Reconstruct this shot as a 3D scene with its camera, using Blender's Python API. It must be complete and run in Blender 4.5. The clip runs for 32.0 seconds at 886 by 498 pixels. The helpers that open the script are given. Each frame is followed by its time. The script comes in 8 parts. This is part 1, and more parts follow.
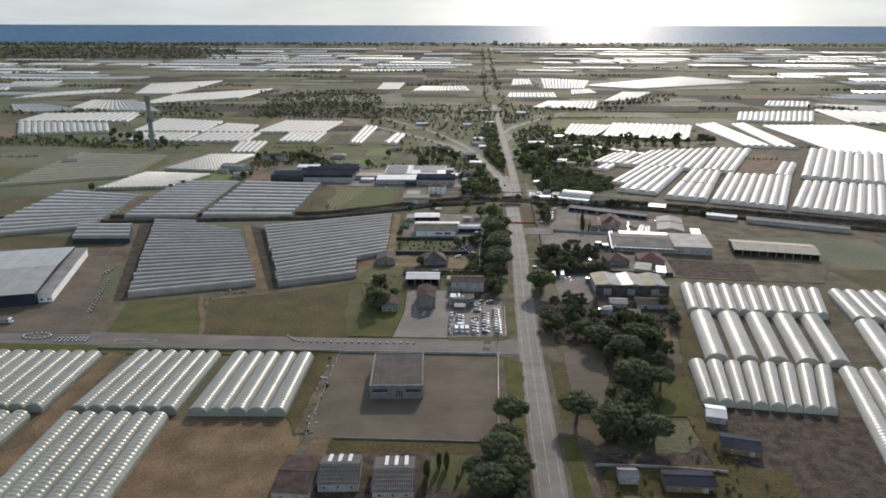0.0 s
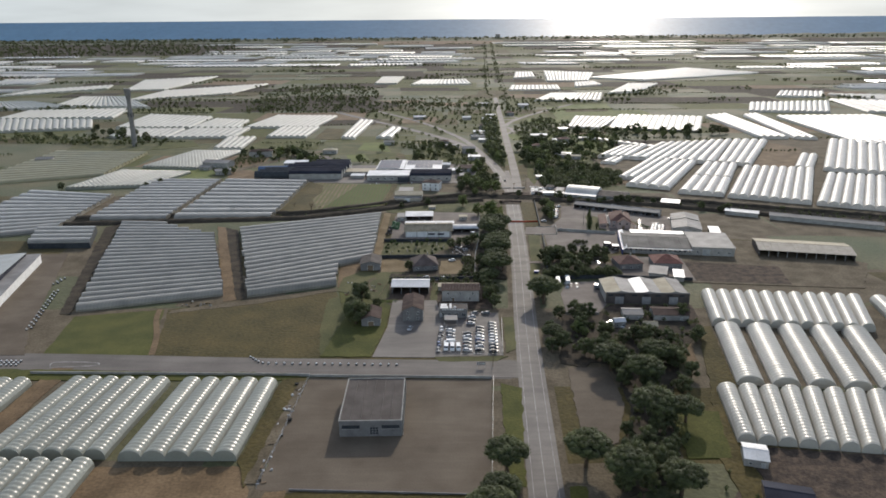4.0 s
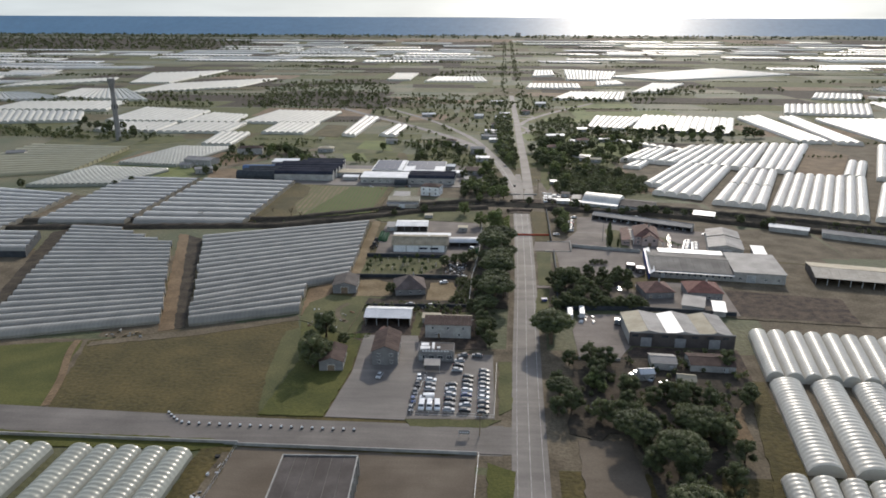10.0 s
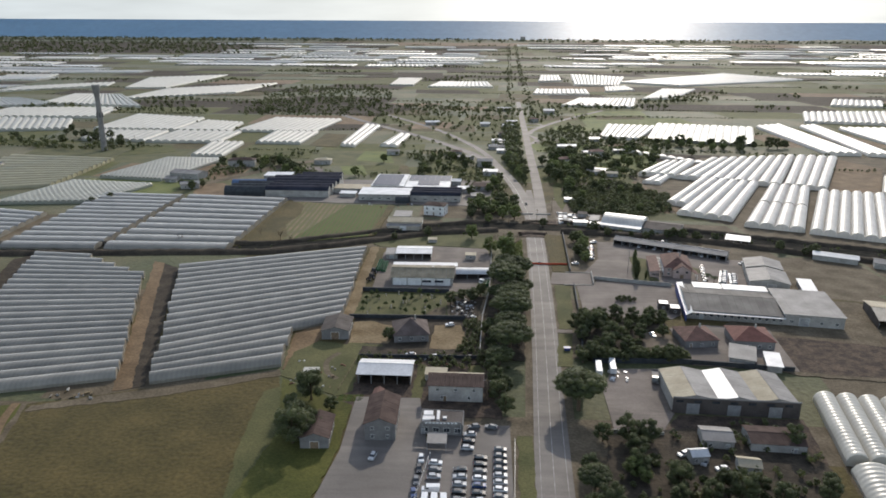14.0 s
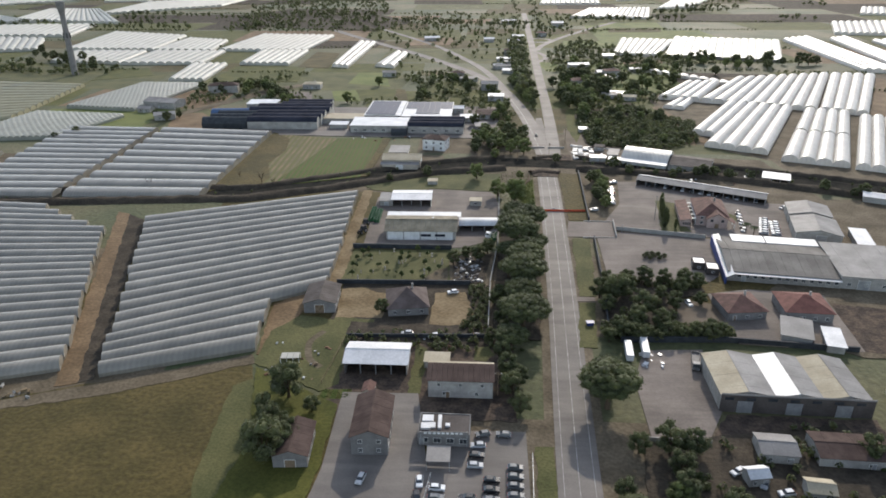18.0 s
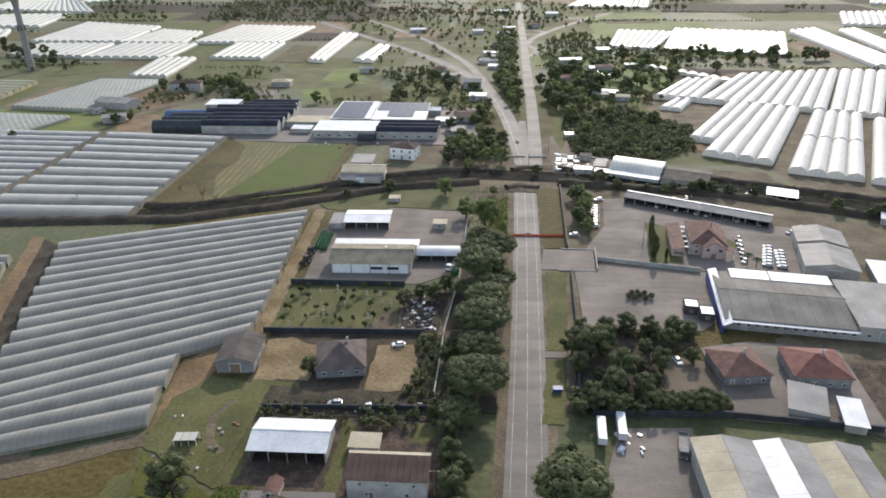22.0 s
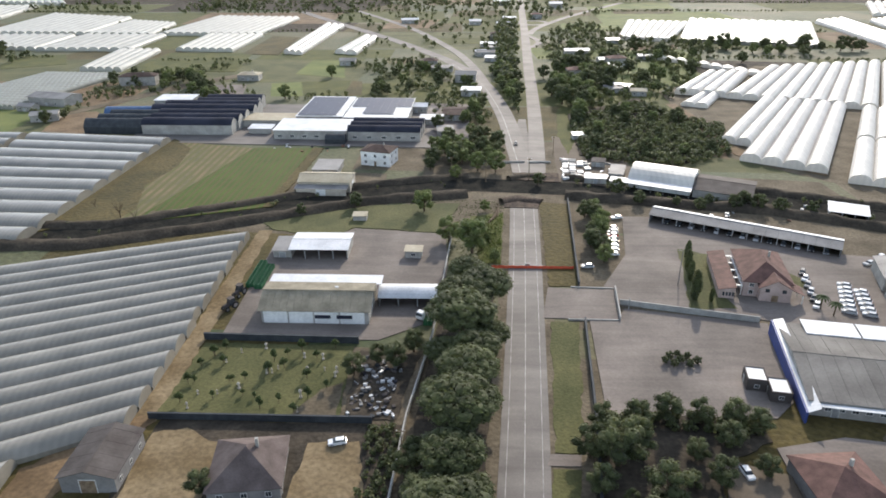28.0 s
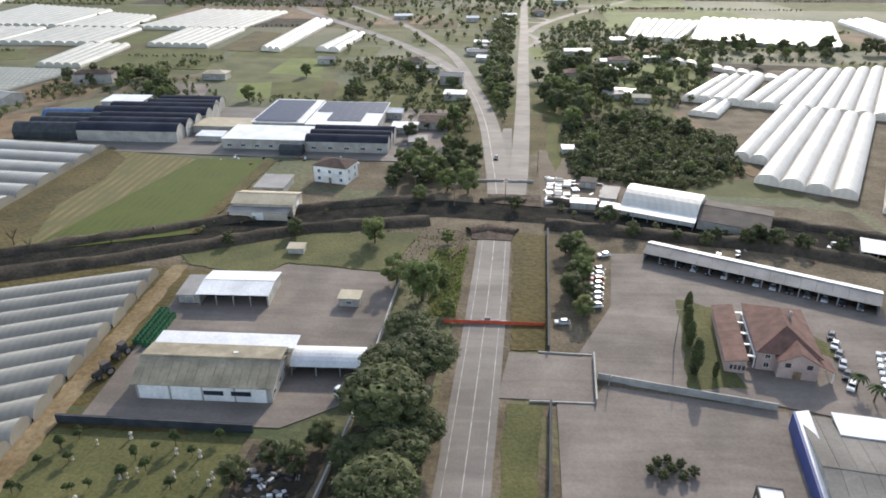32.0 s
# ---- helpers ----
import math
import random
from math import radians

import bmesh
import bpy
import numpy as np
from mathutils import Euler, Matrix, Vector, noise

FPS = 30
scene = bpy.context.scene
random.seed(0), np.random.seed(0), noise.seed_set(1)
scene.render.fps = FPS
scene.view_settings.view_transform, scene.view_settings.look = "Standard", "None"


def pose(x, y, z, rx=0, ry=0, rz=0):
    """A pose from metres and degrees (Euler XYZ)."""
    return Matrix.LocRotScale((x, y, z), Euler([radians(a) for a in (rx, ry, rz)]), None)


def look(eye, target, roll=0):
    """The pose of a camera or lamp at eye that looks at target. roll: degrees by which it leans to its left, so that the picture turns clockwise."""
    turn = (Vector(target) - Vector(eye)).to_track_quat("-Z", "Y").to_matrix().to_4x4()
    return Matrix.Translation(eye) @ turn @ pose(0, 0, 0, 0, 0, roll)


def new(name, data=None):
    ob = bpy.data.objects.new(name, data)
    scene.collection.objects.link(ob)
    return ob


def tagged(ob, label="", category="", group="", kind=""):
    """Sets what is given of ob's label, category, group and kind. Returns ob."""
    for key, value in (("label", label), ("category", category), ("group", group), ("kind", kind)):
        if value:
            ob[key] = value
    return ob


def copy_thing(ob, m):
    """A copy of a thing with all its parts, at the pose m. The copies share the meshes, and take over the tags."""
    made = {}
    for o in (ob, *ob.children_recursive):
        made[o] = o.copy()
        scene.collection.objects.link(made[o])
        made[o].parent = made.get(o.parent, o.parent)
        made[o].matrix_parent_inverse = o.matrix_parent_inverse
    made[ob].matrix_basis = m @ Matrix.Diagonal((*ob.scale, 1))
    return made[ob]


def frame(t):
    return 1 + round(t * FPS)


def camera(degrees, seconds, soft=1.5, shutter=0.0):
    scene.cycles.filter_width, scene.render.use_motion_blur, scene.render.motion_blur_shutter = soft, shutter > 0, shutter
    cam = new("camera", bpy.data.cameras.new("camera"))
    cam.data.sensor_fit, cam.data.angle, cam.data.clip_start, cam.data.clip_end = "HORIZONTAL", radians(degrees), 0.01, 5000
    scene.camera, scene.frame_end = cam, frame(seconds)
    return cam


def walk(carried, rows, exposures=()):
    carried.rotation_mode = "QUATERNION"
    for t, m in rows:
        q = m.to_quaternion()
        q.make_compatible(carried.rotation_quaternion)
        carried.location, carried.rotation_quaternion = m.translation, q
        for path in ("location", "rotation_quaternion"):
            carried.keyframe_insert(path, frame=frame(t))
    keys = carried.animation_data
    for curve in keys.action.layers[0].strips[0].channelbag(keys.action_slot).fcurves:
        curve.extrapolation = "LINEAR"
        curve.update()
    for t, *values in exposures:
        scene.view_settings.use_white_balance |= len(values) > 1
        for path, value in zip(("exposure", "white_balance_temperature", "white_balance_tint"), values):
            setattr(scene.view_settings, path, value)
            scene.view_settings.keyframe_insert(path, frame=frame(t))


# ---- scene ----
cam = camera(65.0, 32.0, soft=1.75)
METRES, EYE, TILT, LEAN, TURN = 380.0, 141.4, -17.36, -0.12, 0.0
ROWS = [
    (0.0, 0.0, 0.0, 0.0, 0.0, 0.0, -0.0),
    (0.5, -0.0002, 0.0153, 0.0004, 0.03, 0.01, -0.01),
    (1.0, -0.0001, 0.0306, 0.0009, 0.07, 0.01, -0.03),
    (1.5, 0.0003, 0.0462, 0.0014, 0.1, 0.01, -0.02),
    (2.0, 0.0006, 0.0619, 0.0021, 0.12, 0.03, 0.09),
    (2.5, 0.0027, 0.0772, 0.0037, 0.15, 0.02, 0.25),
    (3.0, 0.0069, 0.0921, 0.0055, 0.2, -0.06, 0.37),
    (3.5, 0.013, 0.1066, 0.0077, 0.24, -0.17, 0.48),
    (5.5, 0.041, 0.1655, 0.0201, 1.1, -0.7, -0.0),
    (6.0, 0.045, 0.1799, 0.0229, 1.23, -0.72, -0.15),
    (6.5, 0.0483, 0.1945, 0.0253, 1.28, -0.74, -0.23),
    (7.0, 0.0509, 0.2091, 0.0269, 1.32, -0.73, -0.29),
    (7.5, 0.0528, 0.224, 0.0276, 1.5, -0.67, -0.39),
    (8.0, 0.0539, 0.2387, 0.0277, 1.68, -0.6, -0.49),
    (8.5, 0.0547, 0.2536, 0.028, 1.71, -0.55, -0.53),
    (9.0, 0.0548, 0.2685, 0.0281, 1.75, -0.47, -0.59),
    (9.5, 0.0544, 0.284, 0.0308, 1.79, -0.39, -0.64),
    (10.0, 0.0539, 0.299, 0.0354, 1.82, -0.34, -0.69),
    (10.5, 0.053, 0.3145, 0.0402, 1.84, -0.26, -0.73),
    (11.0, 0.0522, 0.3296, 0.045, 1.88, -0.2, -0.76),
    (11.5, 0.0512, 0.3445, 0.0496, 1.91, -0.17, -0.78),
    (12.0, 0.0503, 0.3592, 0.0547, 1.95, -0.13, -0.8),
    (12.5, 0.0493, 0.3738, 0.0593, 2.0, -0.06, -0.81),
    (13.0, 0.0483, 0.388, 0.064, 2.04, -0.04, -0.82),
    (13.5, 0.0473, 0.4024, 0.0688, 2.06, -0.02, -0.83),
    (15.5, 0.0421, 0.4601, 0.087, 2.12, -1.99, -0.81),
    (16.0, 0.041, 0.4745, 0.0916, 2.14, -3.59, -0.78),
    (16.5, 0.0403, 0.4889, 0.0965, 2.17, -5.3, -0.67),
    (17.0, 0.0401, 0.5039, 0.1016, 2.2, -6.62, -0.58),
    (17.5, 0.0406, 0.5185, 0.1071, 2.21, -7.0, -0.44),
    (18.0, 0.0426, 0.5334, 0.1119, 2.24, -7.05, -0.29),
    (18.5, 0.0459, 0.5474, 0.1168, 2.25, -7.13, -0.14),
    (19.0, 0.0511, 0.5614, 0.1215, 2.26, -7.25, -0.04),
    (19.5, 0.0576, 0.5756, 0.1261, 2.29, -7.4, 0.05),
    (20.0, 0.0652, 0.5896, 0.1309, 2.34, -7.57, 0.07),
    (20.5, 0.0718, 0.604, 0.1354, 2.36, -7.74, -0.06),
    (21.0, 0.0774, 0.6185, 0.1393, 2.38, -7.83, -0.15),
    (21.5, 0.082, 0.6332, 0.1424, 2.39, -7.92, -0.26),
    (22.0, 0.0857, 0.6479, 0.1444, 2.4, -7.99, -0.35),
    (22.5, 0.0885, 0.6626, 0.1455, 2.42, -8.01, -0.44),
    (23.0, 0.0905, 0.6773, 0.1457, 2.43, -8.0, -0.52),
    (23.5, 0.0918, 0.6919, 0.1456, 2.44, -7.98, -0.57),
    (24.0, 0.0925, 0.7072, 0.1449, 2.47, -7.92, -0.62),
    (24.5, 0.0928, 0.7223, 0.1444, 2.5, -7.88, -0.67),
    (25.0, 0.0925, 0.7378, 0.1439, 2.53, -7.82, -0.72),
    (25.5, 0.092, 0.7532, 0.1432, 2.56, -7.75, -0.76),
    (27.5, 0.0965, 0.8142, 0.1476, 2.61, -7.93, -0.38),
    (28.0, 0.1027, 0.8292, 0.1509, 2.62, -8.06, -0.32),
    (28.5, 0.1103, 0.844, 0.1538, 2.65, -8.18, -0.23),
    (29.0, 0.1186, 0.8584, 0.157, 2.77, -8.35, -0.36),
    (29.5, 0.1257, 0.8734, 0.1601, 2.87, -8.45, -0.49),
    (30.0, 0.1316, 0.8887, 0.1624, 3.01, -8.48, -0.61),
    (30.5, 0.1362, 0.9042, 0.1646, 3.19, -8.47, -0.77),
    (31.0, 0.1398, 0.9193, 0.1671, 3.39, -8.44, -0.91),
    (31.5, 0.1423, 0.9344, 0.1692, 3.49, -8.39, -1.02),
    (32.0, 0.1442, 0.9496, 0.1709, 3.53, -8.3, -1.1),
]
walk(cam, [(t, pose(0, 0, EYE, TILT, LEAN, TURN) @ pose(METRES * x, METRES * y, METRES * z, 90 + pitch, roll, yaw)) for t, x, y, z, yaw, pitch, roll in ROWS],
     exposures=[(0, 0.48), (13, 0.65), (16, 0.69), (20, 1.1), (23, 1.17), (32, 1.29)])

# ---- world and sun ----
SUN_UP, SUN_SIDE = 26.5, 14.0
world = bpy.data.worlds.new("sky")
scene.world = world
world.use_nodes = True
wn = world.node_tree.nodes
sky = wn.new("ShaderNodeTexSky")
sky.sky_type, sky.sun_disc = "NISHITA", False
sky.sun_elevation, sky.sun_rotation = radians(SUN_UP), radians(SUN_SIDE)
sky.dust_density, sky.air_density, sky.ozone_density = 0.9, 1.0, 1.5
haze = wn.new("ShaderNodeHueSaturation")
haze.inputs["Saturation"].default_value = 0.67
world.node_tree.links.new(sky.outputs[0], haze.inputs["Color"])
world.node_tree.links.new(haze.outputs[0], wn["Background"].inputs[0])
wn["Background"].inputs[1].default_value = 0.15
sun = new("sun", bpy.data.lights.new("sun", "SUN"))
sun.data.energy, sun.data.angle, sun.data.color = 2.15, radians(0.8), (1.0, 0.9, 0.78)
sun.matrix_world = look((0, 0, 0), (-math.sin(radians(SUN_SIDE)), -math.cos(radians(SUN_SIDE)), -math.tan(radians(SUN_UP))))

# ---- materials ----


def mat(name, c1, c2, scale=0.05, rough=0.8, fine=2.0, bump=0.3, spec=0.3, metal=0.0, vary=0.0, ramp=(0.35, 0.65), grain_by=0.1):
    """A surface of two colours in patches of 1/scale metres, with finer grain over it."""
    m = bpy.data.materials.new(name)
    m.use_nodes = True
    nt = m.node_tree
    n, li = nt.nodes, nt.links.new
    b = n["Principled BSDF"]
    geo = n.new("ShaderNodeNewGeometry")
    big = n.new("ShaderNodeTexNoise")
    big.inputs["Scale"].default_value, big.inputs["Detail"].default_value = scale, 6.0
    li(geo.outputs["Position"], big.inputs["Vector"])
    r = n.new("ShaderNodeValToRGB")
    r.color_ramp.elements[0].position, r.color_ramp.elements[1].position = ramp
    r.color_ramp.elements[0].color, r.color_ramp.elements[1].color = (*c1, 1), (*c2, 1)
    li(big.outputs["Fac"], r.inputs["Fac"])
    grain = n.new("ShaderNodeTexNoise")
    grain.inputs["Scale"].default_value, grain.inputs["Detail"].default_value = fine, 5.0
    li(geo.outputs["Position"], grain.inputs["Vector"])
    hsv = n.new("ShaderNodeHueSaturation")
    span = n.new("ShaderNodeMapRange")
    span.inputs["From Min"].default_value, span.inputs["From Max"].default_value = 0.3, 0.7
    span.inputs["To Min"].default_value, span.inputs["To Max"].default_value = 1 - grain_by, 1 + grain_by
    li(grain.outputs["Fac"], span.inputs["Value"])
    value = span.outputs["Result"]
    if vary:
        info = n.new("ShaderNodeObjectInfo")
        rnd = n.new("ShaderNodeMapRange")
        rnd.inputs["To Min"].default_value, rnd.inputs["To Max"].default_value = 1 - vary, 1 + vary
        li(info.outputs["Random"], rnd.inputs["Value"])
        mul = n.new("ShaderNodeMath")
        mul.operation = "MULTIPLY"
        li(value, mul.inputs[0])
        li(rnd.outputs["Result"], mul.inputs[1])
        value = mul.outputs[0]
    li(value, hsv.inputs["Value"])
    li(r.outputs["Color"], hsv.inputs["Color"])
    li(hsv.outputs["Color"], b.inputs["Base Color"])
    b.inputs["Roughness"].default_value, b.inputs["Metallic"].default_value = rough, metal
    b.inputs["Specular IOR Level"].default_value = spec
    if bump:
        bp = n.new("ShaderNodeBump")
        bp.inputs["Strength"].default_value, bp.inputs["Distance"].default_value = bump, 0.3 / fine
        li(grain.outputs["Fac"], bp.inputs["Height"])
        li(bp.outputs["Normal"], b.inputs["Normal"])
    return m


def striped(name, c1, c2, pitch, turn, rough=0.9, patch=0.04, c3=None, duty=0.5):
    """Crop or board rows: stripes of two colours, pitch metres apart, turned by degrees, over patches of a third colour."""
    m = mat(name, c1, c3 or c1, patch, rough, 1.5, 0.5)
    nt = m.node_tree
    n, li = nt.nodes, nt.links.new
    hsv = next(x for x in n if x.type == "HUE_SAT")
    geo = next(x for x in n if x.type == "NEW_GEOMETRY")
    mp = n.new("ShaderNodeMapping")
    mp.inputs["Rotation"].default_value = (0, 0, radians(turn))
    w = n.new("ShaderNodeTexWave")
    w.inputs["Scale"].default_value = 2 * math.pi / (20 * pitch)
    w.inputs["Distortion"].default_value, w.inputs["Detail Scale"].default_value = 1.5, 0.3
    li(geo.outputs["Position"], mp.inputs["Vector"])
    li(mp.outputs["Vector"], w.inputs["Vector"])
    r = n.new("ShaderNodeValToRGB")
    r.color_ramp.elements[0].position, r.color_ramp.elements[1].position = duty - 0.2, duty + 0.2
    r.color_ramp.elements[0].color, r.color_ramp.elements[1].color = (0, 0, 0, 1), (1, 1, 1, 1)
    li(w.outputs["Fac"], r.inputs["Fac"])
    mix = n.new("ShaderNodeMix")
    mix.data_type = "RGBA"
    li(r.outputs["Color"], mix.inputs["Factor"])
    li(hsv.outputs["Color"], mix.inputs["A"])
    mix.inputs["B"].default_value = (*c2, 1)
    li(mix.outputs["Result"], n["Principled BSDF"].inputs["Base Color"])
    return m


def film(name, colour, rough, passing=0.35, gloss=0.5, dirt=0.12):
    """Greenhouse plastic: lets part of the light through, with a sheen and faint dust."""
    m = mat(name, tuple(c * (1 - dirt) for c in colour), colour, 0.12, rough, 1.2, 0.0, gloss, 0.0, 0.06, grain_by=0.04)
    nt = m.node_tree
    n, li = nt.nodes, nt.links.new
    b = n["Principled BSDF"]
    tr = n.new("ShaderNodeBsdfTranslucent")
    hsv = next(x for x in n if x.type == "HUE_SAT")
    li(hsv.outputs["Color"], tr.inputs["Color"])
    mx = n.new("ShaderNodeMixShader")
    mx.inputs["Fac"].default_value = passing
    li(b.outputs[0], mx.inputs[1])
    li(tr.outputs[0], mx.inputs[2])
    li(mx.outputs[0], n["Material Output"].inputs["Surface"])
    return m


def worn(m, depth):
    """Tyre sweeps and old stains: long uneven streaks, darker and paler, over a paved yard."""
    n, li = m.node_tree.nodes, m.node_tree.links.new
    hsv = next(x for x in n if x.type == "HUE_SAT")
    geo = next(x for x in n if x.type == "NEW_GEOMETRY")
    value = hsv.inputs["Value"].links[0].from_socket
    for turn, stretch in ((20, (0.02, 0.16, 0.1)), (75, (0.03, 0.3, 0.1))):
        mp, tex, span, mul = n.new("ShaderNodeMapping"), n.new("ShaderNodeTexNoise"), n.new("ShaderNodeMapRange"), n.new("ShaderNodeMath")
        mp.inputs["Rotation"].default_value, mp.inputs["Scale"].default_value = (0, 0, radians(turn)), stretch
        tex.inputs["Scale"].default_value, tex.inputs["Detail"].default_value, tex.inputs["Distortion"].default_value = 1.0, 4.0, 1.2
        span.inputs["From Min"].default_value, span.inputs["From Max"].default_value = 0.35, 0.65
        span.inputs["To Min"].default_value, span.inputs["To Max"].default_value = 1 - depth, 1 + depth * 0.6
        mul.operation = "MULTIPLY"
        li(geo.outputs["Position"], mp.inputs["Vector"])
        li(mp.outputs["Vector"], tex.inputs["Vector"])
        li(tex.outputs["Fac"], span.inputs["Value"])
        li(value, mul.inputs[0])
        li(span.outputs["Result"], mul.inputs[1])
        value = mul.outputs[0]
    li(value, hsv.inputs["Value"])
    return m


def foliage(name, c1, c2):
    """Leaves: rough, with some of the sun shining through them."""
    m = film(name, c2, 0.7, 0.4, 0.16, 0.0)
    n, li = m.node_tree.nodes, m.node_tree.links.new
    r = next(x for x in n if x.type == "VALTORGB")
    r.color_ramp.elements[0].color, r.color_ramp.elements[1].color = (*c1, 1), (*c2, 1)
    hsv = next(x for x in n if x.type == "HUE_SAT")
    geo = next(x for x in n if x.type == "NEW_GEOMETRY")
    leaf = n.new("ShaderNodeMapRange")
    leaf.inputs["To Min"].default_value, leaf.inputs["To Max"].default_value = 0.72, 1.28
    li(geo.outputs["Random Per Island"], leaf.inputs["Value"])
    mul = n.new("ShaderNodeMath")
    mul.operation = "MULTIPLY"
    li(hsv.inputs["Value"].links[0].from_socket, mul.inputs[0])
    li(leaf.outputs["Result"], mul.inputs[1])
    li(mul.outputs[0], hsv.inputs["Value"])
    return soft(m, 0.16)


def soft(m, amount):
    """The pale sheen of grass, leaves and dust seen at a flat angle."""
    b = m.node_tree.nodes["Principled BSDF"]
    b.inputs["Sheen Weight"].default_value, b.inputs["Sheen Roughness"].default_value = amount, 0.5
    return m


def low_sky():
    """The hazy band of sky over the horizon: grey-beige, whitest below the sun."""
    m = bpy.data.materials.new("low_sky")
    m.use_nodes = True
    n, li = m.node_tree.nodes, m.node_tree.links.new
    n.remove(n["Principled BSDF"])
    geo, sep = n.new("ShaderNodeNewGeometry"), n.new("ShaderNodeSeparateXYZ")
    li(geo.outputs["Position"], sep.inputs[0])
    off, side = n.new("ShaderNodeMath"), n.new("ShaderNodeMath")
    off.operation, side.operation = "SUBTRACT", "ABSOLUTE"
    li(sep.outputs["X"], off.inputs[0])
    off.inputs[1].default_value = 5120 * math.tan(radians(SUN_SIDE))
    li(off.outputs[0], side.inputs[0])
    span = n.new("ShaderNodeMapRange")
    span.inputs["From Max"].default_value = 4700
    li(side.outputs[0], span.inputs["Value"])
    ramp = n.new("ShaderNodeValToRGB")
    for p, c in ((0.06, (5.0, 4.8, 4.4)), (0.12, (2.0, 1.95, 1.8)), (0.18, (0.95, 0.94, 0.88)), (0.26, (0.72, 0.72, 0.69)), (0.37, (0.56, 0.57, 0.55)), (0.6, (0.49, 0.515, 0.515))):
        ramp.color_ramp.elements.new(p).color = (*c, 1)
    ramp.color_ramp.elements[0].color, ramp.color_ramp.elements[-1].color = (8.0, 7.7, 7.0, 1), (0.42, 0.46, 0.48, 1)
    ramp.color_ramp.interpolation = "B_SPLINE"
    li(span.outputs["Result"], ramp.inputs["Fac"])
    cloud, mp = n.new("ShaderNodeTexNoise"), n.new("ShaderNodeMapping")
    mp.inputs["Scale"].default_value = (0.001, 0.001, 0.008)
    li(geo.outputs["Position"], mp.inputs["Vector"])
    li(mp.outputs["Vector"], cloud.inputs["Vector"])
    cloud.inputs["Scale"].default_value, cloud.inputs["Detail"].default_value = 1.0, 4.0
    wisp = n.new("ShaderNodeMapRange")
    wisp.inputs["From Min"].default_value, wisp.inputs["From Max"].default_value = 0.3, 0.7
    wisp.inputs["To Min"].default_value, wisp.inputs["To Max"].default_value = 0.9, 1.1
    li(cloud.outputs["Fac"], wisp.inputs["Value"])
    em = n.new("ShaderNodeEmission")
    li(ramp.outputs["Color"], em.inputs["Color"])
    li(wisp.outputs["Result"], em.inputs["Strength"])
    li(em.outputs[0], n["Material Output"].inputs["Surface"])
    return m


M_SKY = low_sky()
M_GROUND = mat("field_ground", (0.045, 0.06, 0.022), (0.108, 0.096, 0.048), 0.012, 0.85, 0.5, 0.6, 0.2, grain_by=0.24)
M_LUSH = mat("lush_grass", (0.078, 0.1, 0.024), (0.125, 0.138, 0.036), 0.05, 0.9, 1.2, 0.5, 0.12, grain_by=0.24)
# churned earth; also the shade colour of some patches under trees
M_BLACKSOIL = mat("churned_earth_and_shade", (0.045, 0.036, 0.03), (0.1, 0.074, 0.055), 0.25, 0.95, 1.2, 0.9, 0.1, grain_by=0.3)
M_EARTH = mat("trodden_earth", (0.08, 0.064, 0.042), (0.142, 0.116, 0.08), 0.09, 0.92, 1.0, 0.6, 0.12, grain_by=0.26)
M_GRASS = mat("grass", (0.056, 0.06, 0.021), (0.1, 0.096, 0.038), 0.06, 0.92, 1.4, 0.6, 0.12, grain_by=0.24)
M_GREEN = mat("green_grass", (0.05, 0.055, 0.01), (0.08, 0.08, 0.017), 0.08, 0.92, 1.4, 0.6, 0.12, grain_by=0.24)
M_DRY = mat("dry_meadow", (0.05, 0.041, 0.012), (0.084, 0.064, 0.021), 0.06, 0.92, 0.7, 0.8, 0.12, grain_by=0.3)
M_SOIL = mat("bare_soil", (0.105, 0.07, 0.037), (0.18, 0.122, 0.068), 0.08, 0.92, 0.9, 0.5, 0.12, grain_by=0.24)
M_SAND = mat("pale_sand", (0.13, 0.094, 0.05), (0.215, 0.164, 0.098), 0.09, 0.92, 0.9, 0.5, 0.12, grain_by=0.24)
M_ASPHALT = mat("asphalt", (0.11, 0.098, 0.088), (0.16, 0.143, 0.128), 0.06, 0.78, 3.0, 0.04, 0.32)
M_SIDE = mat("side_road_asphalt", (0.108, 0.095, 0.084), (0.155, 0.137, 0.122), 0.05, 0.82, 2.0, 0.04, 0.3)
M_YARD = worn(mat("yard_concrete", (0.122, 0.104, 0.09), (0.196, 0.167, 0.145), 0.06, 0.88, 1.5, 0.05, 0.2), 0.09)
M_GRAVEL = mat("yard_gravel", (0.1, 0.079, 0.058), (0.142, 0.115, 0.086), 0.06, 0.9, 2.0, 0.12, 0.15)
# near-black colour carries the shade of a deep trench; the bed lies flat
M_MUD_SHADE = mat("mud_in_trench_shade", (0.012, 0.013, 0.012), (0.03, 0.028, 0.023), 0.2, 0.97, 1.0, 0.5, 0.03, grain_by=0.3)
# canal earth; some patches under trees take it as their shade colour
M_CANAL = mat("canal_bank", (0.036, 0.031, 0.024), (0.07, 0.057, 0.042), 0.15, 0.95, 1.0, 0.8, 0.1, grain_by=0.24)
M_LINE = mat("road_paint", (0.16, 0.152, 0.143), (0.34, 0.33, 0.31), 0.3, 0.7, 4.0, 0.0)
M_SEA = mat("sea", (0.06, 0.16, 0.25), (0.075, 0.18, 0.275), 0.004, 0.5, 0.03, 0.0, 0.5)
for surface, depth in ((M_ASPHALT, 0.1), (M_SIDE, 0.1), (M_GRAVEL, 0.05)):
    worn(surface, depth)
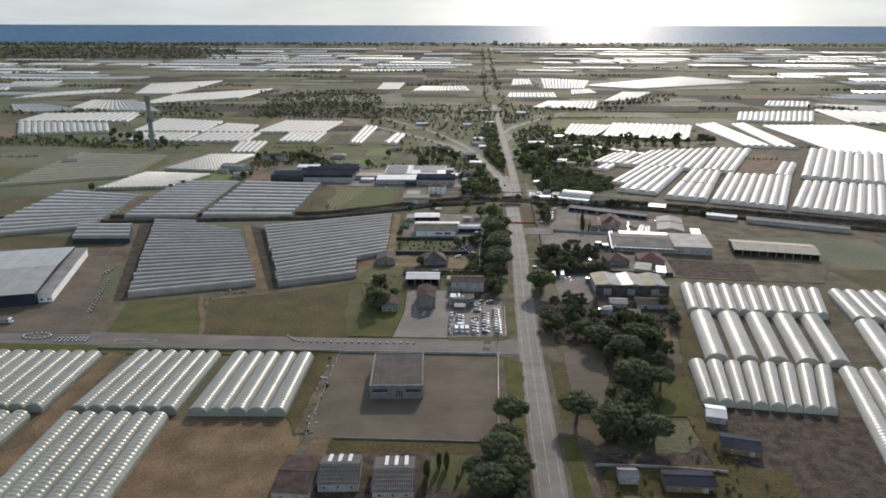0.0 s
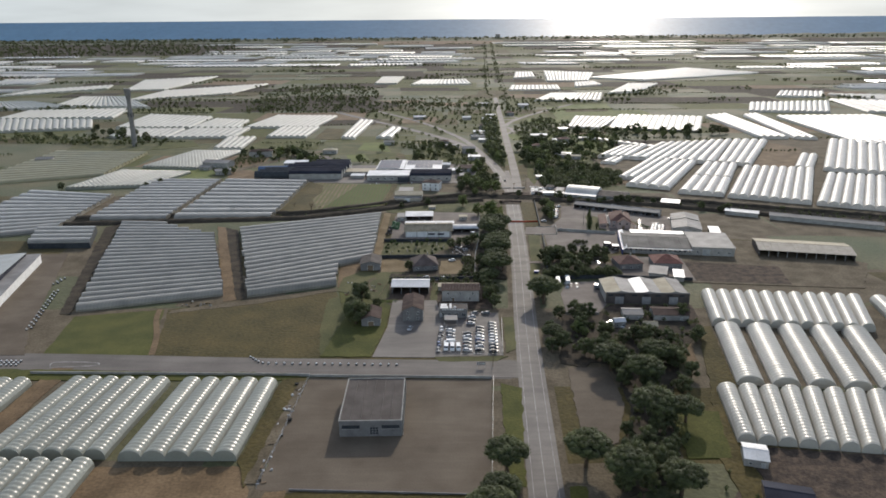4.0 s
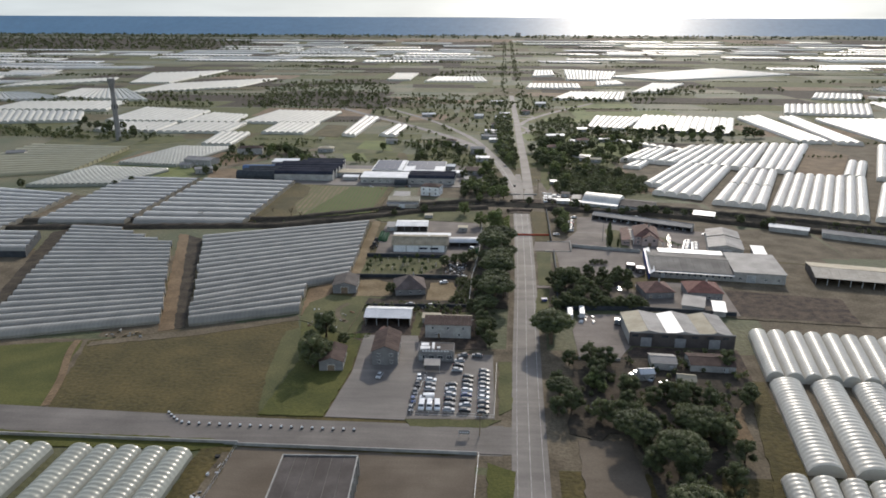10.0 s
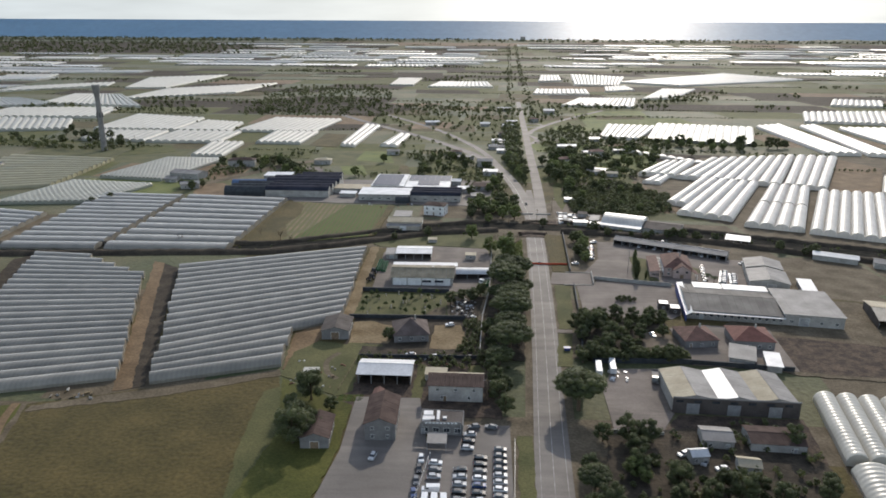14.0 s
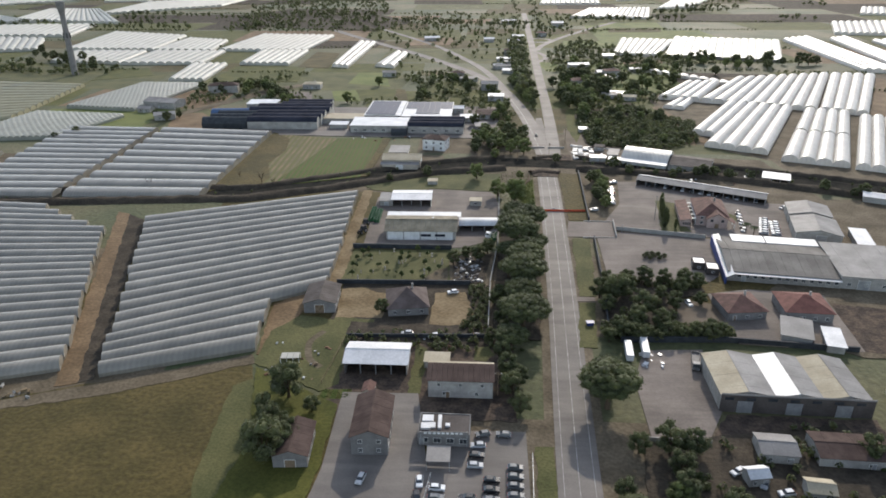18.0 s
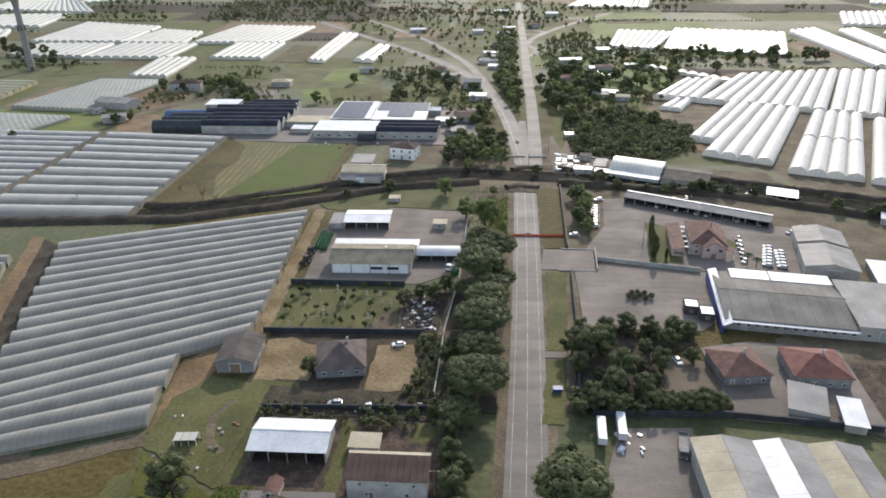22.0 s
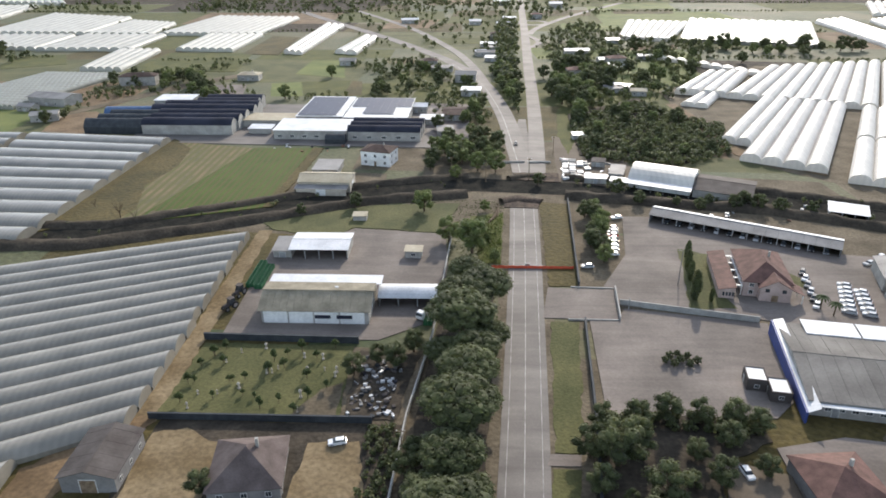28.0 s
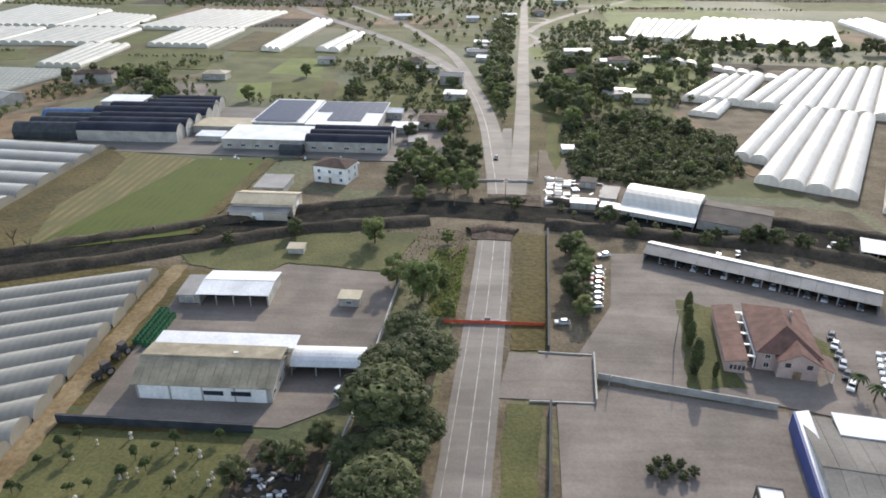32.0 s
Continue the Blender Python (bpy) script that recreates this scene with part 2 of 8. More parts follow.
for surface in (M_GROUND, M_GRASS, M_GREEN, M_LUSH, M_DRY, M_SOIL):
    soft(surface, 0.04)


def ribbed(m, pitch, depth):
    """Hoops and creases that show through a film as darker lines across the spans."""
    n, li = m.node_tree.nodes, m.node_tree.links.new
    hsv = next(x for x in n if x.type == "HUE_SAT")
    geo = next(x for x in n if x.type == "NEW_GEOMETRY")
    w = n.new("ShaderNodeTexWave")
    w.inputs["Scale"].default_value = 2 * math.pi / (20 * pitch)
    w.inputs["Distortion"].default_value, w.inputs["Detail"].default_value, w.inputs["Detail Scale"].default_value = 1.2, 3.0, 0.8
    li(geo.outputs["Position"], w.inputs["Vector"])
    span = n.new("ShaderNodeMapRange")
    span.inputs["To Min"].default_value, span.inputs["To Max"].default_value = 1 - depth, 1 + depth * 0.4
    li(w.outputs["Fac"], span.inputs["Value"])
    mul = n.new("ShaderNodeMath")
    mul.operation = "MULTIPLY"
    li(hsv.inputs["Value"].links[0].from_socket, mul.inputs[0])
    li(span.outputs["Result"], mul.inputs[1])
    li(mul.outputs[0], hsv.inputs["Value"])
    return m


M_FILM = film("film_silver", (0.54, 0.52, 0.455), 0.36, 0.3, 0.5)
M_FILM_D = film("film_dulled", (0.36, 0.365, 0.31), 0.31, 0.3, 0.5)
M_FILM_W = ribbed(film("film_white", (0.8, 0.77, 0.71), 0.4, 0.44, 0.5), 2.2, 0.05)
M_FILM_G = ribbed(film("film_grey", (0.3, 0.278, 0.232), 0.24, 0.18, 0.55, 0.2), 1.6, 0.06)
M_FILM_M = ribbed(film("film_matt", (0.6, 0.595, 0.54), 0.5, 0.4, 0.4), 2.2, 0.06)
M_FILM_OLD = film("film_aged", (0.4, 0.365, 0.235), 0.5, 0.25, 0.3)
M_WALL = mat("plaster", (0.26, 0.25, 0.23), (0.36, 0.345, 0.315), 0.3, 0.9, 1.5, 0.15, 0.2, 0, 0.12)
M_GREYWALL = mat("grey_render", (0.15, 0.145, 0.14), (0.21, 0.203, 0.195), 0.3, 0.9, 1.5, 0.15, 0.2, 0, 0.1)
M_WHITE = mat("white_paint", (0.62, 0.62, 0.6), (0.75, 0.75, 0.73), 0.3, 0.6, 2.0, 0.05, 0.4)
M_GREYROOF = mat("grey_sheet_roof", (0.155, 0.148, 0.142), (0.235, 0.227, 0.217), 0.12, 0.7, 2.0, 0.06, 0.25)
M_DARKROOF = mat("dark_sheet_roof", (0.018, 0.02, 0.03), (0.034, 0.037, 0.052), 0.1, 0.85, 2.0, 0.1, 0.12)
M_TILE = mat("clay_tile", (0.09, 0.051, 0.042), (0.148, 0.082, 0.067), 0.4, 0.85, 3.0, 0.3, 0.2)
M_REDTILE = mat("red_tile", (0.115, 0.05, 0.041), (0.17, 0.076, 0.062), 0.4, 0.85, 3.0, 0.3, 0.2)
M_TRUNK = mat("bark", (0.07, 0.05, 0.035), (0.12, 0.09, 0.06), 1.5, 0.95, 8.0, 0.6, 0.1)
M_PINE = foliage("pine_needles", (0.058, 0.07, 0.026), (0.105, 0.12, 0.046))
M_LEAF = foliage("leaves", (0.06, 0.073, 0.029), (0.11, 0.122, 0.05))
M_PALELEAF = foliage("pale_leaves", (0.1, 0.128, 0.038), (0.17, 0.195, 0.07))
M_BUSH = foliage("bush_leaves", (0.052, 0.074, 0.024), (0.105, 0.125, 0.045))
M_FELT = mat("roofing_felt", (0.063, 0.053, 0.048), (0.094, 0.082, 0.075), 0.2, 0.85, 1.5, 0.05, 0.15)
M_GLASS = mat("window_glass", (0.03, 0.035, 0.04), (0.05, 0.055, 0.06), 0.5, 0.12, 1.0, 0.0, 0.6)
M_FRAME = mat("window_frame", (0.5, 0.49, 0.46), (0.6, 0.59, 0.56), 1.0, 0.6, 3.0, 0.0, 0.3)
M_OLDROOF = mat("aged_sheet_roof", (0.112, 0.104, 0.094), (0.172, 0.161, 0.146), 0.1, 0.85, 1.5, 0.06, 0.2, 0, 0.12)
M_OLIVE = mat("fibre_cement_roof", (0.17, 0.15, 0.11), (0.26, 0.23, 0.17), 0.25, 0.9, 1.2, 0.2, 0.2)
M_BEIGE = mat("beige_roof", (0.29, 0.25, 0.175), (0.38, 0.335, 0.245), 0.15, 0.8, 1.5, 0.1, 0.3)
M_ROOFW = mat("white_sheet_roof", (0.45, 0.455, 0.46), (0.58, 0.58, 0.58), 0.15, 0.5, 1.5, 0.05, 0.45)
M_BROWNROOF = mat("brown_tile_roof", (0.052, 0.036, 0.031), (0.085, 0.06, 0.052), 0.3, 0.9, 2.5, 0.3, 0.1)
M_MAUVE = mat("weathered_tile_roof", (0.085, 0.066, 0.06), (0.128, 0.102, 0.093), 0.3, 0.88, 2.5, 0.3, 0.15)
M_CREAM = mat("cream_plaster", (0.36, 0.32, 0.26), (0.45, 0.4, 0.33), 0.3, 0.9, 1.5, 0.1, 0.2)
M_PINK = mat("pink_plaster", (0.32, 0.25, 0.225), (0.4, 0.315, 0.285), 0.3, 0.9, 1.5, 0.1, 0.2)
M_BLUE = mat("blue_cladding", (0.03, 0.05, 0.17), (0.04, 0.065, 0.21), 0.3, 0.5, 1.5, 0.05, 0.4)
M_PV = mat("solar_cells", (0.018, 0.024, 0.05), (0.028, 0.034, 0.066), 0.5, 0.45, 1.0, 0.0, 0.2)
M_STEEL = mat("galvanised_steel", (0.3, 0.31, 0.32), (0.4, 0.41, 0.42), 0.6, 0.45, 3.0, 0.05, 0.5, 0.6)
M_CONC = mat("old_concrete", (0.26, 0.25, 0.23), (0.36, 0.35, 0.32), 0.3, 0.9, 2.0, 0.2, 0.2)
M_WOOD = mat("weathered_wood", (0.14, 0.1, 0.065), (0.22, 0.165, 0.11), 1.0, 0.9, 4.0, 0.3, 0.2)
M_RUST = mat("rusty_sheet", (0.13, 0.07, 0.045), (0.2, 0.11, 0.07), 0.5, 0.85, 2.0, 0.2, 0.2)
M_RED = mat("orange_net", (0.5, 0.07, 0.03), (0.62, 0.1, 0.05), 1.0, 0.7, 5.0, 0.0, 0.3)
M_GREENP = mat("green_plastic", (0.016, 0.085, 0.034), (0.03, 0.125, 0.052), 0.6, 0.5, 3.0, 0.0, 0.4)
M_RUBBER = mat("rubber", (0.018, 0.018, 0.018), (0.03, 0.03, 0.03), 2.0, 0.85, 6.0, 0.0, 0.3)
M_RIM = mat("wheel_metal", (0.35, 0.35, 0.36), (0.45, 0.45, 0.46), 2.0, 0.35, 6.0, 0.0, 0.5, 0.7)
M_LAMP = mat("headlamp_glass", (0.6, 0.6, 0.58), (0.7, 0.7, 0.68), 2.0, 0.15, 6.0, 0.0, 0.6)
M_TAIL = mat("tail_lamp", (0.35, 0.02, 0.015), (0.4, 0.03, 0.02), 2.0, 0.2, 6.0, 0.0, 0.6)
M_NET = mat("dark_net", (0.03, 0.035, 0.04), (0.05, 0.055, 0.06), 0.4, 0.8, 2.0, 0.2, 0.2)
M_BLUENET = mat("blue_net", (0.05, 0.09, 0.17), (0.075, 0.125, 0.22), 0.4, 0.8, 2.0, 0.2, 0.2)
M_CROP = striped("leafy_crop", (0.038, 0.06, 0.003), (0.062, 0.06, 0.01), 2.8, 0, c3=(0.05, 0.077, 0.004), patch=0.09, duty=0.62)
M_STUBBLE = striped("stubble_rows", (0.15, 0.107, 0.055), (0.085, 0.082, 0.024), 3.4, 0, c3=(0.085, 0.08, 0.035), patch=0.1)
PAINTS = {k: mat(k + "_car_paint", c, c, 1.0, 0.25, 2.0, 0.0, 0.6) for k, c in (("white", (0.7, 0.7, 0.69)), ("silver", (0.38, 0.39, 0.4)), ("black", (0.02, 0.02, 0.022)), ("red", (0.3, 0.025, 0.02)), ("blue", (0.03, 0.06, 0.16)), ("grey", (0.12, 0.125, 0.13)))}

# ---- building blocks ----


def mesh_of(name, verts, faces, materials, smooth=False):
    me = bpy.data.meshes.new(name)
    me.from_pydata([tuple(v) for v in verts], [], [tuple(f) for f in faces])
    for m in materials if isinstance(materials, (list, tuple)) else [materials]:
        me.materials.append(m)
    if smooth:
        me.polygons.foreach_set("use_smooth", [True] * len(me.polygons))
    me.update()
    return me


def part_mesh(name, me, parent, label="", at=(0, 0, 0), rz=0.0):
    ob = new(name, me)
    ob.parent = parent
    ob.location, ob.rotation_euler = at, (0, 0, rz)
    if label:
        tagged(ob, label)
    return ob


def part(name, bm, material, parent, label=""):
    me = bpy.data.meshes.new(name)
    bm.to_mesh(me)
    bm.free()
    me.materials.append(material)
    return part_mesh(name, me, parent, label)


def thing(name, label, category, x, y, z=0.0, turn=0.0, group="", kind=""):
    ob = new(name)
    ob.empty_display_size = 0.5
    ob.location, ob.rotation_euler = (x, y, z), (0, 0, radians(turn))
    return tagged(ob, label, category, group, kind)


def box_bm(*boxes, bevel=0.0):
    """One bmesh of boxes (x0, y0, z0, x1, y1, z1)."""
    bm = bmesh.new()
    for x0, y0, z0, x1, y1, z1 in boxes:
        bmesh.ops.create_cube(bm, size=1.0, matrix=Matrix.Translation(((x0 + x1) / 2, (y0 + y1) / 2, (z0 + z1) / 2)) @ Matrix.Diagonal((abs(x1 - x0), abs(y1 - y0), abs(z1 - z0), 1)))
    if bevel:
        bmesh.ops.bevel(bm, geom=bm.edges[:], offset=bevel, segments=1, affect="EDGES")
    return bm


def rise(y):
    """The land's height: level, and climbing very gently far off."""
    return 0.0 if y < 1500 else 68.0 * ((y - 1500) / 2900.0) ** 2


LAYER = [0.012]
EDGE = random.Random(21)


def patch(name, label, material, *pts, z=0.0, category="ground"):
    """A flat piece of ground with a low edge, from its corners."""
    if material in (M_SOIL, M_SAND, M_DRY, M_GRASS, M_GREEN, M_LUSH, M_GRAVEL, M_CANAL, M_EARTH, M_BLACKSOIL):
        ragged = []
        for (x0, y0), (x1, y1) in zip(pts, pts[1:] + pts[:1]):
            steps = max(1, int(math.hypot(x1 - x0, y1 - y0) / 2.4))
            ragged += [(x0 + (x1 - x0) * q / steps + (EDGE.uniform(-0.45, 0.45) if q else 0), y0 + (y1 - y0) * q / steps + (EDGE.uniform(-0.45, 0.45) if q else 0)) for q in range(steps)]
        pts = ragged
    n = len(pts)
    LAYER[0] += 0.003
    z = LAYER[0]
    verts = [(x, y, z) for x, y in pts] + [(x, y, -0.3) for x, y in pts]
    faces = [tuple(range(n))] + [(i, i + n, (i + 1) % n + n, (i + 1) % n) for i in range(n)]
    area = sum(pts[i][0] * pts[(i + 1) % n][1] - pts[(i + 1) % n][0] * pts[i][1] for i in range(n))
    if area < 0:
        faces = [tuple(reversed(f)) for f in faces]
    return tagged(new(name, mesh_of(name, verts, faces, material)), label, category, kind="structure")


def ribbon(name, label, material, pts, width, z, category="road", thick=0.1):
    """A band along a line of (x, y) points."""
    p = [Vector((x, y)) for x, y in pts]
    fine = []
    for i in range(len(p) - 1):
        a, b = p[max(i - 1, 0)], p[min(i + 2, len(p) - 1)]
        for k in range(8):
            t = k / 8
            t2, t3 = t * t, t * t * t
            fine.append(0.5 * ((2 * p[i]) + (p[i + 1] - a) * t + (2 * a - 5 * p[i] + 4 * p[i + 1] - b) * t2 + (3 * p[i] - a - 3 * p[i + 1] + b) * t3))
    fine.append(p[-1])
    verts, faces = [], []
    for i, c in enumerate(fine):
        d = (fine[min(i + 1, len(fine) - 1)] - fine[max(i - 1, 0)]).normalized()
        nrm = Vector((-d.y, d.x)) * (width / 2)
        h = rise(c.y) + z
        verts += [(c.x + nrm.x, c.y + nrm.y, h - thick), (c.x + nrm.x, c.y + nrm.y, h), (c.x - nrm.x, c.y - nrm.y, h), (c.x - nrm.x, c.y - nrm.y, h - thick)]
        if i:
            k = 4 * i
            faces += [(k - 3, k - 2, k + 2, k + 1), (k - 4, k - 3, k + 1, k), (k - 2, k - 1, k + 3, k + 2)]
    return tagged(new(name, mesh_of(name, verts, faces, material)), label, category, kind="structure")


def arch(s, eave, up):
    return eave + up * max(0.0, 1 - (2 * s - 1) ** 2) ** 0.6


FOOT = []


def tunnels(label, a, b, c, d, n, eave=2.6, up=1.8, material=None, bays=1, puff=0.0, gap=0.0, joined=False, arc=10, group="", jag=0.0, skip=(), cut=(0, 0.0), skirt=None):
    """A greenhouse of n arched spans that run from the line a-d to the line b-c."""
    material = material or M_FILM
    a, b, c, d = (Vector(v) for v in (a, b, c, d))
    FOOT.append([tuple(v) for v in (a, b, c, d)])
    mid = (a + b + c + d) / 4
    base = Vector((mid.x, mid.y, 0))
    rng = random.Random(int(abs(mid.x * 7 + mid.y * 13)))
    joined = joined or mid.y > 760
    root = thing("greenhouse", label, "greenhouse", mid.x, mid.y, rise(mid.y), group=group)
    allv, allf, endv, endf = [], [], [], []
    for i in range(n):
        if i in skip:
            continue
        u0, u1 = (i + gap / 2) / n, (i + 1 - gap / 2) / n
        A0, A1, B0, B1 = a.lerp(d, u0), a.lerp(d, u1), b.lerp(c, u0), b.lerp(c, u1)
        if i >= n - cut[0]:
            k = 1 - cut[1] * (i - n + cut[0] + 1) / cut[0]
            B0, B1 = A0.lerp(B0, k), A1.lerp(B1, k)
        if jag:
            sh0, sh1 = rng.uniform(-jag, jag), rng.uniform(-jag, jag)
            ax = (B0 - A0).normalized()
            A0, A1, B0, B1 = A0 + ax * sh0, A1 + ax * sh0, B0 + ax * sh1, B1 + ax * sh1
        sub = 4 if puff else 1
        rows = max(1, bays) * sub
        verts, faces = [], []
        lift = rng.uniform(-0.06, 0.06)
        for r in range(rows + 1):
            t = r / rows
            k = 1.0 + puff * abs(math.sin(math.pi * r / sub)) + (rng.uniform(-0.012, 0.012) if puff or bays > 1 else 0)
            P, Q = A0.lerp(B0, t), A1.lerp(B1, t)
            for j in range(arc + 1):
                s = j / arc
                w = P.lerp(Q, s)
                verts.append((w.x - base.x, w.y - base.y, eave + (arch(s, eave, up) - eave) * k + lift))
        for r in range(rows):
            for j in range(arc):
                p = r * (arc + 1) + j
                faces.append((p, p + arc + 1, p + arc + 2, p + 1))
        # sides to the ground and both ends
        walls = []

        def wall(points, kind="end_wall"):
            m = len(points)
            walls.append((kind, list(points) + [(q[0], q[1], -0.05) for q in points], [(q, q + 1, m + q + 1, m + q) for q in range(m - 1)]))
        wall([verts[j] for j in range(arc + 1)])
        wall([verts[rows * (arc + 1) + j] for j in range(arc + 1)][::-1])
        if gap or i == 0 or i - 1 in skip:
            wall([verts[r * (arc + 1)] for r in range(rows + 1)], "side_wall")
        if gap or i == n - 1 or i + 1 in skip:
            wall([verts[r * (arc + 1) + arc] for r in range(rows + 1)][::-1], "side_wall")
        if joined:
            k = len(allv)
            allv += verts
            allf += [tuple(q + k for q in f) for f in faces]
            for _, wv, wf in walls:
                k = len(endv)
                endv += wv
                endf += [tuple(q + k for q in f) for f in wf]
        else:
            part_mesh("film_cover", mesh_of("film_cover", verts, faces, material, True), root)
            for kind, wv, wf in walls:
                part_mesh(kind, mesh_of(kind, wv, wf, skirt or material), root)
    if joined:
        me = mesh_of("film_cover", allv, allf, material)
        tagged(part_mesh("film_cover", me, root), kind="stuff")
        tagged(part_mesh("end_wall", mesh_of("end_wall", endv, endf, material), root), kind="stuff")
    return root


# ---- land ----
xs = [-3600, -2400, -1500, -1000, -600, -300, 0, 300, 600, 1000, 1500, 2400, 3600]
ys = [-700, 0, 500, 1000, 1500, 1800, 2100, 2400, 2800, 3200, 3600, 4000, 4300, 4420]
gv = [(x, y, rise(y)) for y in ys for x in xs]
gf = [(j * len(xs) + i, j * len(xs) + i + 1, (j + 1) * len(xs) + i + 1, (j + 1) * len(xs) + i) for j in range(len(ys) - 1) for i in range(len(xs) - 1)]
tagged(new("ground", mesh_of("ground", gv, gf, M_GROUND)), "flat farmland of dull green and brown plots", "ground", kind="structure")
# the plain's plots: a patchwork of uneven fields laid on the ground
fr = random.Random(77)
FIELDS = (M_GROUND, M_GREEN, M_DRY, M_GRASS, M_LUSH, M_SOIL, M_CANAL, M_EARTH)
SHARE = (0.3, 0.22, 0.14, 0.16, 0.04, 0.05, 0.09, 0)
FAR_SHARE = (0.3, 0.16, 0.08, 0.1, 0, 0.04, 0.32, 0)
fv, ff, fm, HEDGES = [], [], [], []
row_y = [95.0]
while row_y[-1] < 4300:
    row_y.append(row_y[-1] + fr.uniform(45, 85) * (1 + max(0.0, row_y[-1] - 700) / 1300))
for band, (y0, y1) in enumerate(zip(row_y, row_y[1:])):
    x, col = -0.8 * y1 - 220, 0
    while x < 0.8 * y1 + 220:
        w = fr.uniform(50, 130) * (1 + max(0.0, y1 - 700) / 1600)
        j = [fr.uniform(-9, 9) for _ in range(6)]
        quad = [(x, y0 + j[0]), (x + w, y0 + j[1]), (x + w + j[2], y1 + j[1]), (x + j[2], y1 + j[0])]
        k = len(fv)
        fv += [(fx, fy, rise(fy) + (0.002 if fy < 1450 else 0.6) + 0.0025 * (2 * (band % 2) + col % 2)) for fx, fy in quad]
        ff.append((k, k + 1, k + 2, k + 3))
        if y0 > 3050 and x + w / 2 < -0.27 * y0:
            fm.append(6)
        else:
            fm.append(fr.choices(range(8), FAR_SHARE if y0 > 1250 else SHARE if y0 > 620 else (0.2, 0.02, 0.22, 0.08, 0, 0, 0.06, 0.42))[0])
        if 780 < y0 < 2600 and fr.random() < 0.3:
            steps = int(w / fr.uniform(2.2, 4.5))
            HEDGES += [(quad[0][0] + (quad[1][0] - quad[0][0]) * q / steps + fr.uniform(-1.5, 1.5), quad[0][1] + (quad[1][1] - quad[0][1]) * q / steps + fr.uniform(-1.5, 1.5)) for q in range(steps)]
        x, col = x + w, col + 1
fields = mesh_of("fields", fv, ff, FIELDS)
fields.polygons.foreach_set("material_index", fm)
tagged(new("fields", fields), "patchwork of green, brown and tan farm plots", "fields", kind="structure")
tagged(new("water", mesh_of("water", [(-3700, 4400, rise(4400)), (3700, 4400, rise(4400)), (3700, 4700, 179.5), (-3700, 4700, 179.5)], [(0, 1, 2, 3)], M_SEA)), "blue sea with sun glare on it", "sea", kind="structure")

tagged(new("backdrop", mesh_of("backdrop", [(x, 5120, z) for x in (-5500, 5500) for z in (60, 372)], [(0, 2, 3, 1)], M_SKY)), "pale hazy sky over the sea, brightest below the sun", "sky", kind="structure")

ROAD = [(-4, -640), (22, -100), (30, 60), (33, 140), (35, 188), (38.5, 253), (43.7, 338), (50.4, 430), (56.0, 520), (58.6, 572)]
for label, line, wide in (("trodden earth shoulder beside the main road", ROAD, 16.0),):
    ribbon("shoulder", label, M_EARTH, line, wide, 0.06)
ribbon("road", "straight grey asphalt main road, worn", M_ASPHALT, ROAD, 10.7, 0.2)
BRANCH = [(66, 606), (69, 642), (74, 735), (80, 880), (86, 1015), (92, 1161), (110, 1600), (135, 2200), (190, 3200), (240, 4000)]
ribbon("road_branch", "grey asphalt road running on towards the sea", M_ASPHALT, BRANCH, 7.8, 0.19)
BEND = [(61, 606), (60, 640), (55, 722), (43, 803), (22, 869), (0, 916), (-40, 989), (-119, 1114), (-177, 1211), (-330, 1480)]
ribbon("road_bend", "grey asphalt road bending away", M_ASPHALT, BEND, 10.0, 0.21)
SLIP = [(46, 795), (35, 866), (18, 935), (-19, 1041), (-61, 1128), (-124, 1245), (-200, 1400)]
ribbon("road_slip", "pale slip road beside the bend", M_ASPHALT, SLIP, 7.0, 0.2)
ribbon("road_cross", "short crossing road at the junction", M_ASPHALT, [(90, 1020), (100, 1060), (125, 1118), (160, 1184), (230, 1300)], 7.0, 0.18)
for rad, wide, name, label, material, h in ((12, 6.0, "roundabout", "roundabout ring of grey asphalt", M_ASPHALT, 0.17),):
    ring = [(100 + 15 * math.cos(i * math.pi / 14), 1104 + 17 * math.sin(i * math.pi / 14)) for i in range(29)]
    ribbon(name, label, material, ring, wide, h)
ribbon("road_loop", "asphalt loop round the planted island", M_ASPHALT, [(83, 940), (94, 962), (96, 985), (88, 1015)], 6.0, 0.185)
for side, wide in ((-3.75, 0.16), (0.0, 0.2), (3.75, 0.16)):
    ribbon("road_line", "worn white line painted on the road", M_LINE, [(x + side, y) for x, y in ROAD], wide, 0.206, "road marking", 0.02)
ribbon("bend_line", "white edge line on the bending road", M_LINE, [(59.5, 606), (58.5, 640), (53.5, 722), (41.5, 803), (20.5, 869)], 0.3, 0.216, "road marking", 0.02)
ribbon("island_line", "white line round a closed patch of the side road", M_LINE, [(-155, 300.8), (-137.5, 302.4), (-139, 305), (-155.4, 305.4), (-155, 300.8)], 0.45, 0.23, "road marking", 0.02)
ribbon("footpath", "trodden earth path across the meadow", M_SOIL, [(-118, 312), (-123, 330), (-131, 350), (-134, 362)], 2.6, 0.19, "path")
ribbon("side_road", "wide pale side road with a concrete apron", M_SIDE, [(-420, 312), (-250, 308), (-160, 306), (-60, 300.5), (39, 297.5)], 15.0, 0.17)
patch("junction_apron", "worn asphalt flare where the side road joins", M_SIDE, (22, 289.5), (33, 289.5), (36, 280), (40, 280), (44, 318), (39, 318), (34, 306), (24, 305.5))
patch("yard_1", "brown gravel yard round the grey shed", M_GRAVEL, (-50, 221), (20, 219), (25, 289), (-47, 291))
